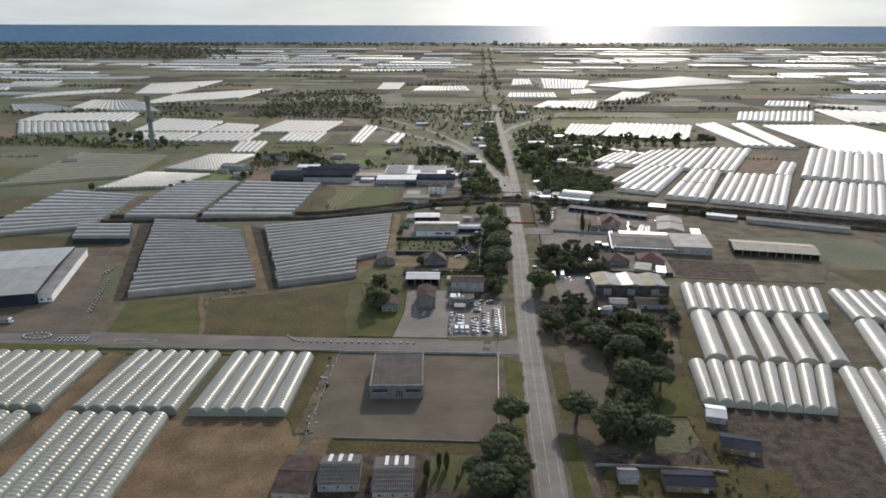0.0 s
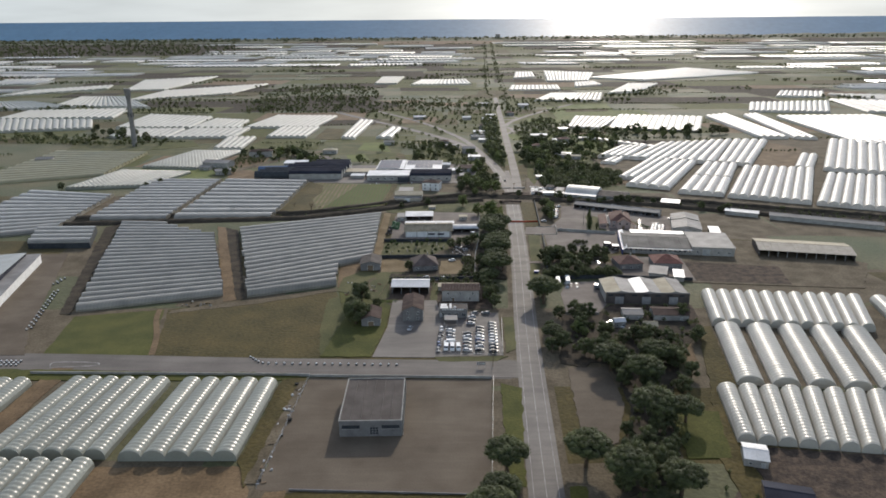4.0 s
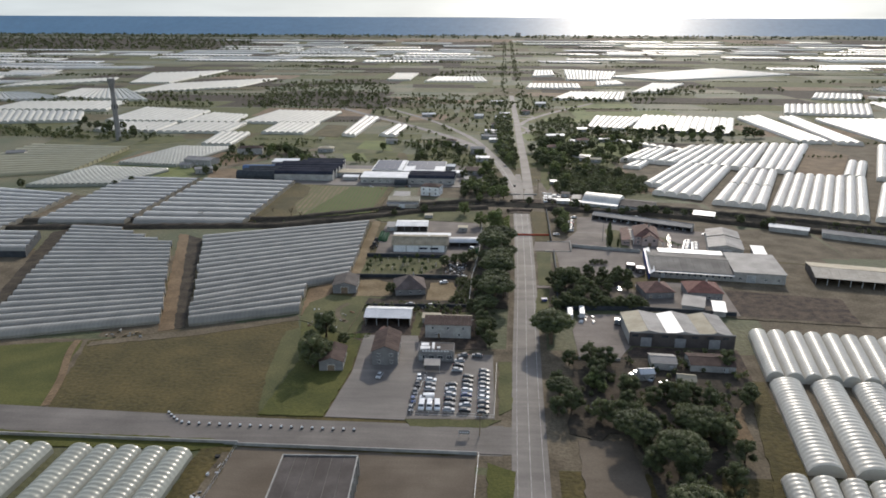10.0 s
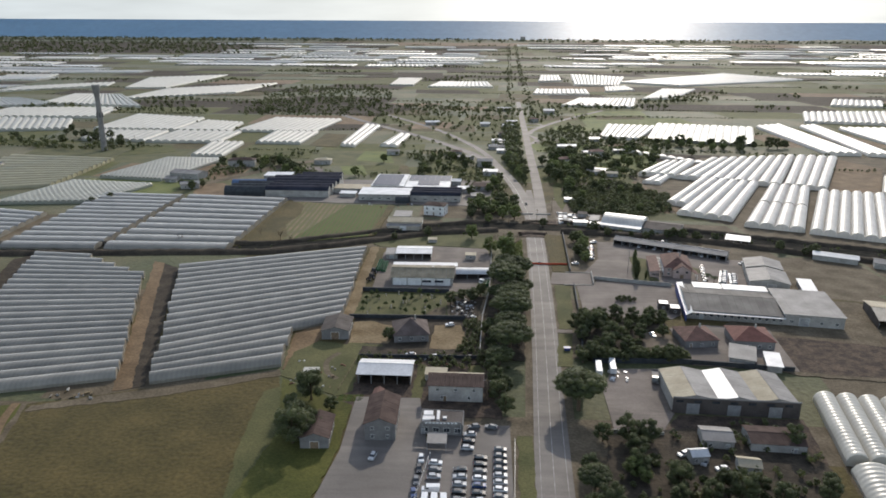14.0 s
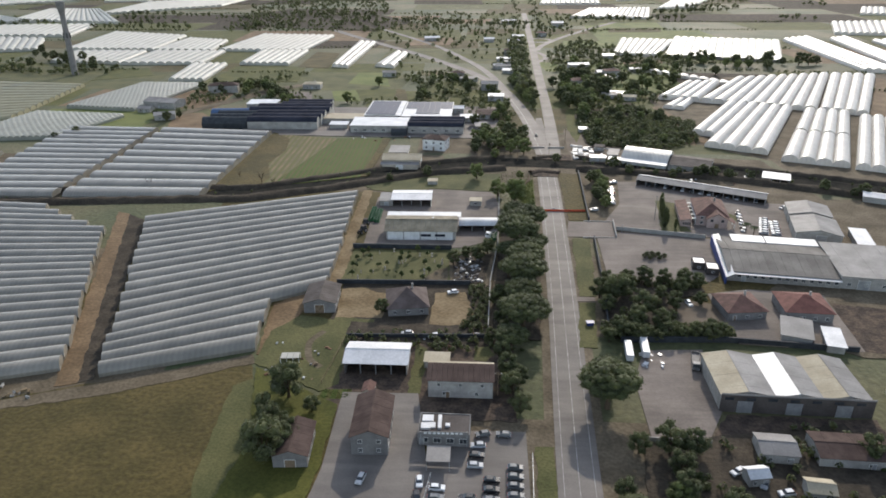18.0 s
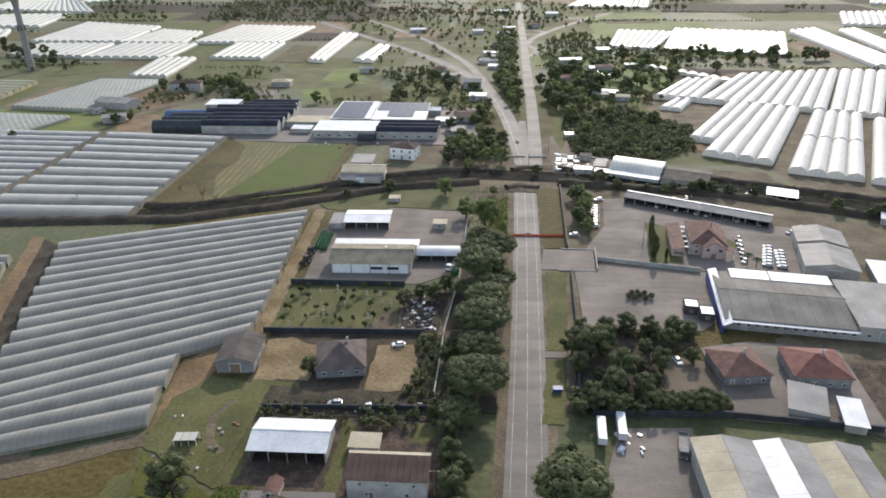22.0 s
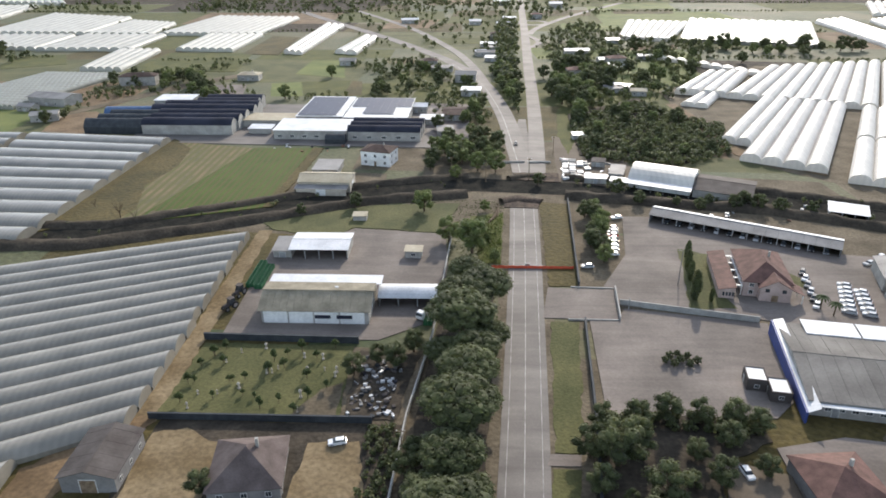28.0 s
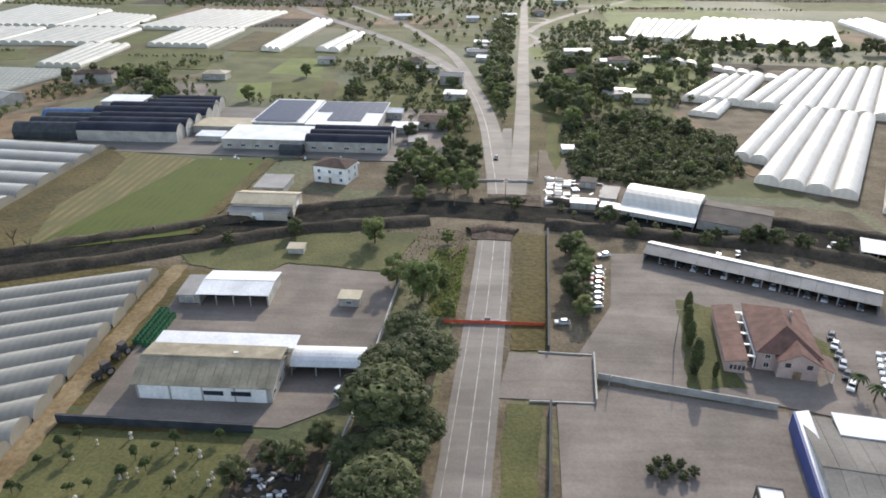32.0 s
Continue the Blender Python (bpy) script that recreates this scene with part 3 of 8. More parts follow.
patch("soil_1", "bare orange-brown soil plot", M_SOIL, (-104, 110), (-48, 110), (-52, 221), (-58, 233), (-104, 233))
patch("meadow_1", "dry brownish meadow", M_DRY, (-116, 309), (-24, 308), (-40, 350), (-51, 386), (-90, 376), (-130, 362))
patch("meadow_2", "green grass plot", M_GREEN, (-165, 313), (-118, 310), (-132, 362), (-172, 354))
patch("lot_1", "grey asphalt car lot", M_ASPHALT, (2, 309), (31, 310), (32, 356), (8, 356))
# flat canal bed with the trench's shade put into its colour
patch("canal", "drainage canal bed coloured near black for its trench shade", M_MUD_SHADE, (-500, 500), (-250, 523), (-96, 535), (-52, 554), (-3, 579), (39, 589), (81, 585), (148, 575), (218, 546), (420, 470), (420, 484), (220, 562), (150, 590), (81, 600), (39, 605), (-3, 593), (-54, 568), (-98, 546), (-250, 536), (-500, 514), z=0.03)

# ---- greenhouses ----
G = "plastic-film greenhouses"
SILVER = "greenhouse of silvery ribbed plastic film over arched spans"
tunnels(SILVER, (-98, 236), (-95, 286), (-58, 285), (-60, 236), 5, 1.6, 2.3, M_FILM_D, 26, 0.1, group=G)
tunnels(SILVER, (-144, 237.5), (-139, 287), (-100, 286), (-102.5, 237), 6, 1.6, 2.3, M_FILM_D, 26, 0.1, group=G)
tunnels(SILVER, (-202, 239), (-202, 287), (-154, 286), (-155, 238.5), 7, 1.6, 2.3, M_FILM_D, 26, 0.1, group=G)
tunnels(SILVER, (-144, 160), (-144, 233.5), (-104, 233), (-104.5, 160), 6, 1.6, 2.3, M_FILM_D, 36, 0.1, group=G)
tunnels(SILVER, (-206, 160), (-206, 234.5), (-157, 234), (-158, 160), 7, 1.6, 2.3, M_FILM_D, 36, 0.1, group=G)
tunnels(SILVER, (129, 339), (137, 377), (213, 368), (199, 331), 11, 1.8, 2.3, M_FILM, 20, 0.1, group=G)
tunnels(SILVER, (209, 327), (217, 367), (300, 357), (290, 317), 11, 1.8, 2.3, M_FILM, 20, 0.1, group=G)
tunnels(SILVER, (117, 284), (127.5, 336), (196, 330), (182, 277), 5, 1.0, 2.9, M_FILM, 26, 0.1, 0.2, group=G)
tunnels(SILVER, (192, 274), (207, 325), (290, 313), (275, 265), 6, 1.0, 2.9, M_FILM, 26, 0.1, 0.2, group=G)
tunnels(SILVER, (103, 245), (109, 280), (170, 274), (153, 237), 8, 1.2, 2.4, M_FILM, 18, 0.1, 0.05, group=G)
tunnels(SILVER, (150, 200), (172, 273), (262, 262), (240, 190), 11, 1.2, 2.4, M_FILM, 36, 0.1, 0.05, group=G)
GREY = "long greenhouse of grey-white plastic film in parallel spans"
tunnels(GREY, (-95, 377), (-52, 393), (-55, 425), (-102, 398), 4, 1.2, 2.4, M_FILM_G, 12, 0.0, jag=0.6, group=G)
tunnels(GREY, (-101, 398), (-37, 436), (-40, 540), (-134, 502), 14, 1.2, 2.4, M_FILM_G, 16, 0.0, jag=0.6, group=G)
tunnels(GREY, (-174, 359), (-108, 380), (-157, 514), (-222, 520), 22, 1.2, 2.2, M_FILM_G, 16, 0.0, jag=0.6, group=G, cut=(4, 0.5))
tunnels(GREY, (-190, 530), (-120, 530), (-116, 656), (-190, 664), 10, 1.2, 2.6, M_FILM_G, 10, 0.0, group=G)
tunnels(GREY, (-251, 530), (-196, 531), (-196, 664), (-258, 668), 13, 1.2, 2.0, M_FILM_G, 8, 0.0, group=G)
tunnels(GREY, (-340, 470), (-262, 500), (-268, 606), (-345, 626), 12, 1.2, 2.0, M_FILM_G, 8, 0.0, group=G)
WHITE = "white plastic-film greenhouse of arched tunnels, bright in the sun"
tunnels(WHITE, (162, 662), (214, 750), (227, 743), (174.5, 654), 2, 1.8, 2.6, M_FILM_W, 18, 0.03, group=G)
tunnels(WHITE, (161.8, 632.5), (227, 743), (255.5, 730), (193.5, 614), 4, 1.8, 2.6, M_FILM_W, 18, 0.03, group=G)
tunnels(WHITE, (274, 727), (346, 868), (384, 862), (303, 714), 4, 1.8, 2.6, M_FILM_W, 14, 0.03, group=G)
tunnels(WHITE, (338, 700), (378, 770), (392, 762), (352, 692), 2, 1.8, 2.6, M_FILM_W, 8, 0.03, group=G)
for a, b, c, d, n in (((197, 603), (262, 725), (290, 715), (230, 590), 4), ((232, 588), (292, 705), (352, 690), (286, 562), 8)):
    for near, far in (((0.0, 0.47), (0.5, 1.0)) if n == 4 else ((0.0, 1.0),)):
        p = [tuple(u + (v - u) * k for u, v in zip(e, f)) for e, f, k in ((a, b, near), (a, b, far), (d, c, far), (d, c, near))]
        tunnels(WHITE, *p, n, 1.8, 2.6, M_FILM_W, 9 if n == 4 else 18, 0.03, group=G)
tunnels(WHITE, (289, 561), (353, 669), (440, 636), (372, 520), 12, 1.8, 2.6, M_FILM_W, 9, 0.03, group=G)
tunnels(WHITE, (195, 757), (252, 845), (345, 868), (272, 727), 9, 1.8, 2.6, M_FILM_W, 14, 0.03, group=G)
tunnels(WHITE, (166, 768), (203, 826), (232, 826), (195, 758), 4, 2.4, 2.2, M_FILM_W, 14, 0.03, group=G)
tunnels(WHITE, (362, 693), (458, 866), (610, 800), (500, 625), 17, 1.8, 2.6, M_FILM_W, 8, 0.0, group=G)
tunnels(WHITE, (386, 888), (395, 1098), (436, 1122), (420, 885), 4, 1.4, 3.0, M_FILM_W, 6, 0.0, group=G)
tunnels(WHITE, (425, 884), (454, 1104), (482, 1122), (450, 876), 3, 1.4, 3.0, M_FILM_W, 6, 0.0, group=G)
tunnels(WHITE, (478, 835), (497, 1090), (640, 1090), (640, 775), 14, 1.4, 3.0, M_FILM_W, 6, 0.0, group=G)
tunnels(WHITE, (170, 990), (201, 1106), (262, 1090), (215, 976), 8, 2.2, 1.4, M_FILM_W, 4, 0.0, group=G)
tunnels(WHITE, (222, 976), (270, 1120), (388, 1090), (333, 942), 14, 2.2, 1.2, M_FILM_G, 4, 0.0, group=G)
tunnels(WHITE, (181, 890), (183, 900), (250, 824), (246, 814), 10, 1.5, 1.5, M_FILM_W, 1, 0.0, group=G)
tunnels(WHITE, (162, 737), (181, 764), (193, 762), (176, 731), 2, 1.5, 1.8, M_FILM_W, 4, 0.0, group=G)
tunnels(GREY, (-295, 728), (-275, 820), (-219, 817), (-238, 719), 16, 1.6, 1.4, M_FILM_D, 16, 0.3, arc=6, group=G)
tunnels(GREY, (-322, 632), (-308, 710), (-237, 700), (-256, 640), 16, 1.6, 1.4, M_FILM_D, 16, 0.3, arc=6, group=G)
tunnels("old greenhouse of yellowed plastic film in low strips", (-420, 645), (-316, 690), (-324, 812), (-430, 826), 13, 1.2, 2.2, M_FILM_OLD, 4, 0.0, gap=0.12, group=G)
tunnels("low grey plastic tunnels beside the depot", (-257, 463), (-218, 464), (-231, 500), (-270, 500), 4, 3.6, 2.0, M_FILM_G, 6, 0.0, group=G, skirt=M_NET)
tunnels(WHITE, (-123, 912), (-121, 1082), (-99, 1070), (-106, 906), 3, 1.4, 2.6, M_FILM_W, 6, 0.0, group=G)
tunnels(WHITE, (-80, 914), (-68, 1000), (-53, 988), (-60, 907), 2, 1.4, 2.6, M_FILM_W, 6, 0.0, group=G)
FARG = "distant plastic-film greenhouses"
for a, b, c, d, n in (
    ((-454, 1019), (-468, 1171), (-354, 1132), (-349, 1015), 12), ((-347, 1011), (-342, 1108), (-285, 1087), (-278, 1006), 8),
    ((-272, 1013), (-258, 1145), (-161, 1133), (-173, 1009), 12), ((-425, 932), (-433, 1001), (-350, 1001), (-346, 925), 9),
    ((-344, 922), (-342, 1003), (-261, 1003), (-260, 923), 9), ((-220, 923), (-221, 1007), (-167, 1008), (-169, 920), 7), ((-259, 836), (-268, 921), (-231, 918), (-226, 834), 5),
):
    tunnels("white greenhouse of many plastic-film spans in a field", a, b, c, d, n, 1.6, 2.2, M_FILM_M, 4, 0.0, group=FARG)
for a, b, c, d, n in (
    ((-600, 984), (-676, 1117), (-527, 1104), (-484, 1013), 14), ((-686, 1125), (-700, 1235), (-536, 1257), (-510, 1135), 16), ((-764, 1256), (-850, 1391), (-785, 1392), (-647, 1292), 12),
    ((-702, 1321), (-735, 1483), (-643, 1483), (-509, 1275), 16), ((-607, 1400), (-615, 1615), (-430, 1800), (-445, 1547), 18), ((-709, 1630), (-800, 1947), (-640, 2080), (-627, 1644), 14),
    ((-1111, 1803), (-1210, 2009), (-1091, 2049), (-1028, 1855), 10), ((-924, 1508), (-933, 1644), (-809, 1790), (-776, 1689), 14), ((-166, 1767), (-168, 2003), (-107, 2003), (-112, 1767), 8),
    ((-77, 1734), (-56, 1887), (59, 1887), (68, 1734), 14), ((141, 1574), (157, 1687), (265, 1687), (254, 1574), 12), ((170, 1353), (218, 1485), (324, 1485), (288, 1334), 14),
    ((336, 1485), (432, 1718), (503, 1717), (403, 1509), 8), ((255, 1799), (299, 2200), (430, 2103), (356, 1798), 14), ((377, 1904), (758, 2300), (877, 2037), (492, 1798), 16),
    ((182, 1905), (211, 2149), (260, 2148), (244, 1942), 6), ((296, 1643), (317, 1766), (370, 1798), (367, 1687), 7), ((634, 1395), (689, 1500), (768, 1480), (717, 1375), 9),
    ((749, 1428), (790, 1300), (950, 1240), (900, 1380), 10), ((485, 1159), (536, 1279), (684, 1298), (603, 1139), 14), ((660, 1139), (700, 1330), (900, 1250), (840, 1080), 14),
):
    tunnels("distant white greenhouse of plastic film", a, b, c, d, n, 1.8, 2.4, M_FILM_M if a[0] < -100 else M_FILM_W, 1, 0.0, joined=True, arc=6, group=FARG)

# plots of greenhouses out to the coast
rng = random.Random(11)
y = 1330.0
count = 0
while y < 3980 and count < 270:
    deep = rng.uniform(45, 90) * (1 + (y - 1300) / 1500)
    x = -0.68 * y - 150 + rng.uniform(0, 120)
    while x < 0.68 * y + 150:
        wide = rng.uniform(80, 260) * (1 + (y - 1300) / 2600)
        road_x = 92 + (y - 1161) * 0.05
        near_hand = y < 2350 and -950 < x + wide / 2 < 960
        if rng.random() < (0.74 if y > 1900 else 0.62) and not (x - 30 < road_x < x + wide + 30) and not near_hand and not (y > 3100 and x + wide / 2 < -0.3 * y) and count < 270:
            skew, slant = rng.uniform(-25, 25), rng.uniform(-20, 20)
            n = max(4, min(18, int(wide / 14)))
            if rng.random() < 0.7:
                tunnels("distant white greenhouse of plastic film", (x, y + slant), (x + skew, y + deep * 0.8 + slant), (x + wide + skew, y + deep * 0.8 - slant), (x + wide, y - slant), n, 2.0, 2.6, M_FILM_W if rng.random() < 0.75 else M_FILM_G, 1, 0.0, joined=True, arc=4, group=FARG)
            else:
                tunnels("distant grey greenhouse with long level spans", (x, y + slant), (x + wide, y - slant), (x + wide + skew, y + deep * 0.8 - slant), (x + skew, y + deep * 0.8 + slant), max(4, int(deep / 12)), 2.0, 2.6, M_FILM_W, 1, 0.0, joined=True, arc=4, group=FARG)
            count += 1
        x += wide + rng.uniform(12, 80)
    y += deep + rng.uniform(5, 25)

# ---- plants ----


def leaf_mesh(name, lobes, leaf, per_lobe, material, seed, core=True):
    """A crown of small bent leaves and clumps on a few lobes (x, y, z, rx, ry, rz), round a loose dark middle."""
    r = np.random.default_rng(seed)
    verts, faces = [], []
    for cx, cy, cz, rx, ry, rz in lobes:
        d = r.normal(size=(per_lobe, 3))
        d /= np.linalg.norm(d, axis=1)[:, None]
        rad = r.uniform(0.72, 1.15, per_lobe)[:, None]
        p = np.array((cx, cy, cz)) + d * rad * np.array((rx, ry, rz))
        face = d + r.normal(size=(per_lobe, 3)) * 0.42 + np.array((0, 0, 0.25))
        face /= np.linalg.norm(face, axis=1)[:, None]
        a = np.cross(face, r.normal(size=(per_lobe, 3)))
        a /= np.linalg.norm(a, axis=1)[:, None]
        b = np.cross(face, a)
        sz = (leaf * r.uniform(0.5, 1.25, per_lobe))[:, None]
        up = np.cross(a, b) * sz * 0.25
        for q in range(per_lobe):
            k = len(verts)
            A, B, P, U = a[q] * sz[q], b[q] * sz[q] * 0.7, p[q], up[q]
            verts += [P - A, P - B + U, P + A, P + B + U]
            faces += [(k, k + 1, k + 2), (k, k + 2, k + 3)]
        if core:
            k = len(verts)
            for i in range(6):
                th = math.pi * (i + 0.5) / 6
                for j in range(9):
                    ph = 2 * math.pi * (j + 0.5 * (i % 2)) / 9
                    w = 0.8 * r.uniform(0.85, 1.12)
                    verts.append(np.array((cx + rx * w * math.sin(th) * math.cos(ph), cy + ry * w * math.sin(th) * math.sin(ph), cz + rz * w * math.cos(th))))
            for i in range(5):
                for j in range(9):
                    faces.append((k + i * 9 + j, k + i * 9 + (j + 1) % 9, k + i * 9 + 9 + (j + 1) % 9, k + i * 9 + 9 + j))
    return mesh_of(name, verts, faces, material)


def limb(bm, p, q, r0, r1, n=6):
    p, q = Vector(p), Vector(q)
    m = Matrix.Translation((p + q) / 2) @ (q - p).to_track_quat("Z", "Y").to_matrix().to_4x4()
    bmesh.ops.create_cone(bm, cap_ends=True, segments=n, radius1=r0, radius2=r1, depth=(q - p).length, matrix=m)


MASTERS = {}


def tree_master(kind, seed):
    rr = random.Random(seed)
    root = thing(kind[0], kind[1], kind[2], 0, 0)
    bm = bmesh.new()
    lobes = []
    sort = kind[3]
    if sort == "pine":
        limb(bm, (0, 0, -0.2), (0.2, 0.1, 6.2), 0.42, 0.28, 8)
        for i in range(7):
            an = i * 0.9 + rr.uniform(-0.2, 0.2)
            limb(bm, (0.2, 0.1, rr.uniform(4.6, 6.0)), (2.7 * math.cos(an), 2.7 * math.sin(an), rr.uniform(7.0, 7.8)), 0.16, 0.06)
        tufts_n = 40
        for i in range(tufts_n):
            k = (i + 0.5) / tufts_n
            an, up = i * 2.39996, 1.0 - 1.28 * k
            rad = math.sqrt(max(0.0, 1 - up * up)) * rr.uniform(3.1, 3.75)
            w = rr.uniform(0.85, 1.3)
            lobes.append((0.2 + rad * math.cos(an), 0.1 + rad * math.sin(an), 7.0 + up * (2.5 if up > 0 else 1.4) * rr.uniform(0.86, 1.1), w, w, w * 0.8))
        lobes.append((0.2, 0.1, 7.3, 2.9, 2.9, 1.8))
        leaf, per = 0.2, 95
    elif sort == "broad":
        limb(bm, (0, 0, -0.2), (0.1, 0, 3.2), 0.3, 0.2, 8)
        for i in range(16):
            an, up = i * 2.4 + rr.uniform(-0.3, 0.3), 2.4 + 5.4 * ((i * 7) % 16) / 15 + rr.uniform(-0.3, 0.3)
            rad = 2.5 * math.sin(math.pi * (up - 0.8) / 8.4) * rr.uniform(0.65, 1.15)
            tip = (rad * math.cos(an), rad * math.sin(an), up)
            if i % 2:
                limb(bm, (0.1, 0, rr.uniform(2.0, 3.2)), tip, 0.12, 0.04, 5)
            lobes.append((*tip, rr.uniform(0.9, 1.45), rr.uniform(0.9, 1.45), rr.uniform(0.8, 1.25)))
        leaf, per = 0.24, 90
    elif sort == "cypress":
        limb(bm, (0, 0, -0.2), (0, 0, 6), 0.2, 0.06, 8)
        for i in range(8):
            w = 1.15 * math.sin(math.pi * (i + 1.2) / 9.6) + 0.15
            lobes.append((rr.uniform(-0.12, 0.12), rr.uniform(-0.12, 0.12), 0.7 + i * 0.95, w, w, 0.95))
        leaf, per = 0.35, 120
    else:
        limb(bm, (0, 0, -0.2), (0, 0, 0.8), 0.1, 0.05, 6)
        for i in range(5):
            an = i * 1.26
            limb(bm, (0, 0, 0.3), (0.5 * math.cos(an), 0.5 * math.sin(an), 0.9), 0.06, 0.03, 5)
            lobes.append((0.55 * math.cos(an), 0.55 * math.sin(an), rr.uniform(0.7, 1.2), 0.65, 0.65, 0.6))
        leaf, per = 0.24, 90
    part("trunk", bm, M_TRUNK, root)
    part_mesh("crown", leaf_mesh("crown", lobes, leaf, per, kind[4], seed), root)
    return root


KINDS = {
    "pine": ("umbrella_pine", "dark green umbrella pine with a dense domed crown", "tree", "pine", M_PINE),
    "broad": ("broadleaf_tree", "dark broadleaf tree with an uneven rounded crown", "tree", "broad", M_LEAF),
    "light": ("leafy_tree", "leafy light-green tree with a loose crown", "tree", "broad", M_PALELEAF),
    "cypress": ("cypress", "narrow dark green cypress", "tree", "cypress", M_PINE),
    "bush": ("bush", "low rounded green bush", "bush", "bush", M_BUSH),
}
plant_rng = random.Random(5)


def plant(kind, x, y, size=1.0, tall=1.0, group=""):
    """A tree or bush at x, y; size scales the usual one, tall its height alone."""
    size, tall = (size * 1.25, tall * 0.8) if kind in ("pine", "broad", "light") else (size, tall)
    options = MASTERS.setdefault(kind, [])
    if len(options) < 3:
        options.append(tree_master(KINDS[kind], 17 * len(options) + len(kind)))
    src = options[plant_rng.randrange(len(options))]
    k = size * plant_rng.uniform(0.92, 1.08)
    ob = copy_thing(src, Matrix.Translation((x, y, rise(y))) @ Matrix.Rotation(plant_rng.uniform(0, 6.28), 4, "Z") @ Matrix.Diagonal((k, k, k * tall, 1)))
    return tagged(ob, group=group) if group else ob


def inside(x, y, pts):
    hit = False
    for i in range(len(pts)):
        (x0, y0), (x1, y1) = pts[i - 1], pts[i]
        if (y0 > y) != (y1 > y) and x < (x1 - x0) * (y - y0) / (y1 - y0) + x0:
            hit = not hit
    return hit


def on_road(x, y, room=8.5):
    """Whether a place lies on or close beside a road."""
    for line in (ROAD, BRANCH, BEND, SLIP):
        for (x0, y0), (x1, y1) in zip(line, line[1:]):
            if min(y0, y1) - room < y < max(y0, y1) + room:
                dx, dy = x1 - x0, y1 - y0
                t = min(1.0, max(0.0, ((x - x0) * dx + (y - y0) * dy) / (dx * dx + dy * dy)))
                if math.hypot(x - x0 - dx * t, y - y0 - dy * t) < room:
                    return True
    return False


def grove(n, kinds, low, high, *pts, group="", apart=3.0):
    """n trees scattered inside a plot."""
    x0, x1 = min(p[0] for p in pts), max(p[0] for p in pts)
    y0, y1 = min(p[1] for p in pts), max(p[1] for p in pts)
    done, tries = [], 0
    while len(done) < n and tries < n * 40:
        tries += 1
        x, y = plant_rng.uniform(x0, x1), plant_rng.uniform(y0, y1)
        if inside(x, y, pts) and not on_road(x, y) and all((x - a) ** 2 + (y - b) ** 2 > apart ** 2 for a, b in done):
            done.append((x, y))
            plant(kinds[plant_rng.randrange(len(kinds))], x, y, plant_rng.uniform(low, high), group=group)


ROW = "umbrella pines beside the main road"
for x, y, k in ((34.5, 407, 1.5), (35, 424.5, 1.2), (36, 437, 1.6), (37.6, 451.5, 1.45), (36.5, 475, 1.65), (40.5, 462.5, 1.15), (43.2, 470.5, 0.95), (36.5, 486, 1.4), (42.3, 491.5, 1.45), (37, 506, 1.0), (32.5, 462, 0.9), (31.5, 447, 0.9), (41, 444, 0.9), (30, 396, 0.95), (31.5, 415, 1.0), (39, 415, 0.9)):
    plant("pine", x, y, k, 0.86, group=ROW)
for x, y, k in ((25.8, 230, 1.3), (22.5, 214, 1.1), (19, 204, 1.4), (22, 194, 1.1), (12, 196, 0.9), (15.5, 185, 1.25), (13, 168, 1.2), (50.8, 232.4, 1.4), (55.5, 367, 1.7), (53.5, 323, 0.95), (79, 257, 1.5), (90, 257, 1.15), (61, 222, 1.35), (76, 218, 1.3), (83, 284, 1.45), (73, 296, 1.2), (92, 300, 1.2)):
    plant("pine", x, y, k, 0.86)
for x, y, k in ((28, 382, 0.9), (29, 372, 0.9), (31, 364, 0.8), (27, 391, 0.8), (-35, 369, 1.3), (-35, 343, 1.4), (-31, 347, 0.8), (-27, 363, 0.6), (-38, 348, 0.9), (-37, 356, 0.9), (-33, 354, 0.8), (-30, 350, 0.8), (-40, 362, 0.7), (10, 459, 0.7), (20, 463, 0.8), (15, 465, 0.65), (24, 470, 0.7), (-14, 419, 0.6), (-38, 378, 0.5), (20, 621, 1.0), (31, 629, 1.0), (43, 637, 1.1), (66, 597, 0.6)):
    plant("broad", x, y, k)
for x, y, k in ((20, 566, 1.0), (30.5, 539, 1.05), (38.7, 530, 1.4), (31, 604, 0.7), (37, 511, 0.5), (82, 524, 0.7), (-22, 770, 0.9), (-64, 818, 1.0), (-81, 751, 1.0), (40, 540, 0.5), (66, 331, 0.75), (68.5, 328, 0.5)):
    plant("light", x, y, k)
grove(26, ("broad",), 0.6, 1.1, (72, 300), (103, 310), (106, 286), (86, 268), (80, 228), (72, 214), (56, 220), (62, 248), (74, 268), apart=3.6)
grove(34, ("broad", "broad", "bush"), 0.6, 1.1, (62, 304), (66, 350), (82, 352), (84, 332), (110, 330), (122, 360), (118, 318), (104, 312), (74, 302), apart=3.4)
for x, y, k in ((73, 412, 0.9), (81, 411, 0.8), (64, 432, 0.9), (74, 434, 0.95), (89, 425, 0.8), (69.5, 430, 1.35), (77, 420, 1.0), (68, 441, 0.8), (76, 443, 0.75), (83, 444, 0.8), (90, 443.5, 0.75), (97, 443, 0.85), (102, 441, 0.7), (65, 422, 0.7), (86, 432, 0.6), (94, 436, 0.7), (83, 424, 0.5), (99, 428, 0.55), (86, 416.5, 0.5), (70, 419, 0.45)):
    plant("broad", x, y, k)
grove(16, ("broad",), 0.5, 0.75, (60, 408), (100, 410), (100, 403), (62, 402), apart=2.8)
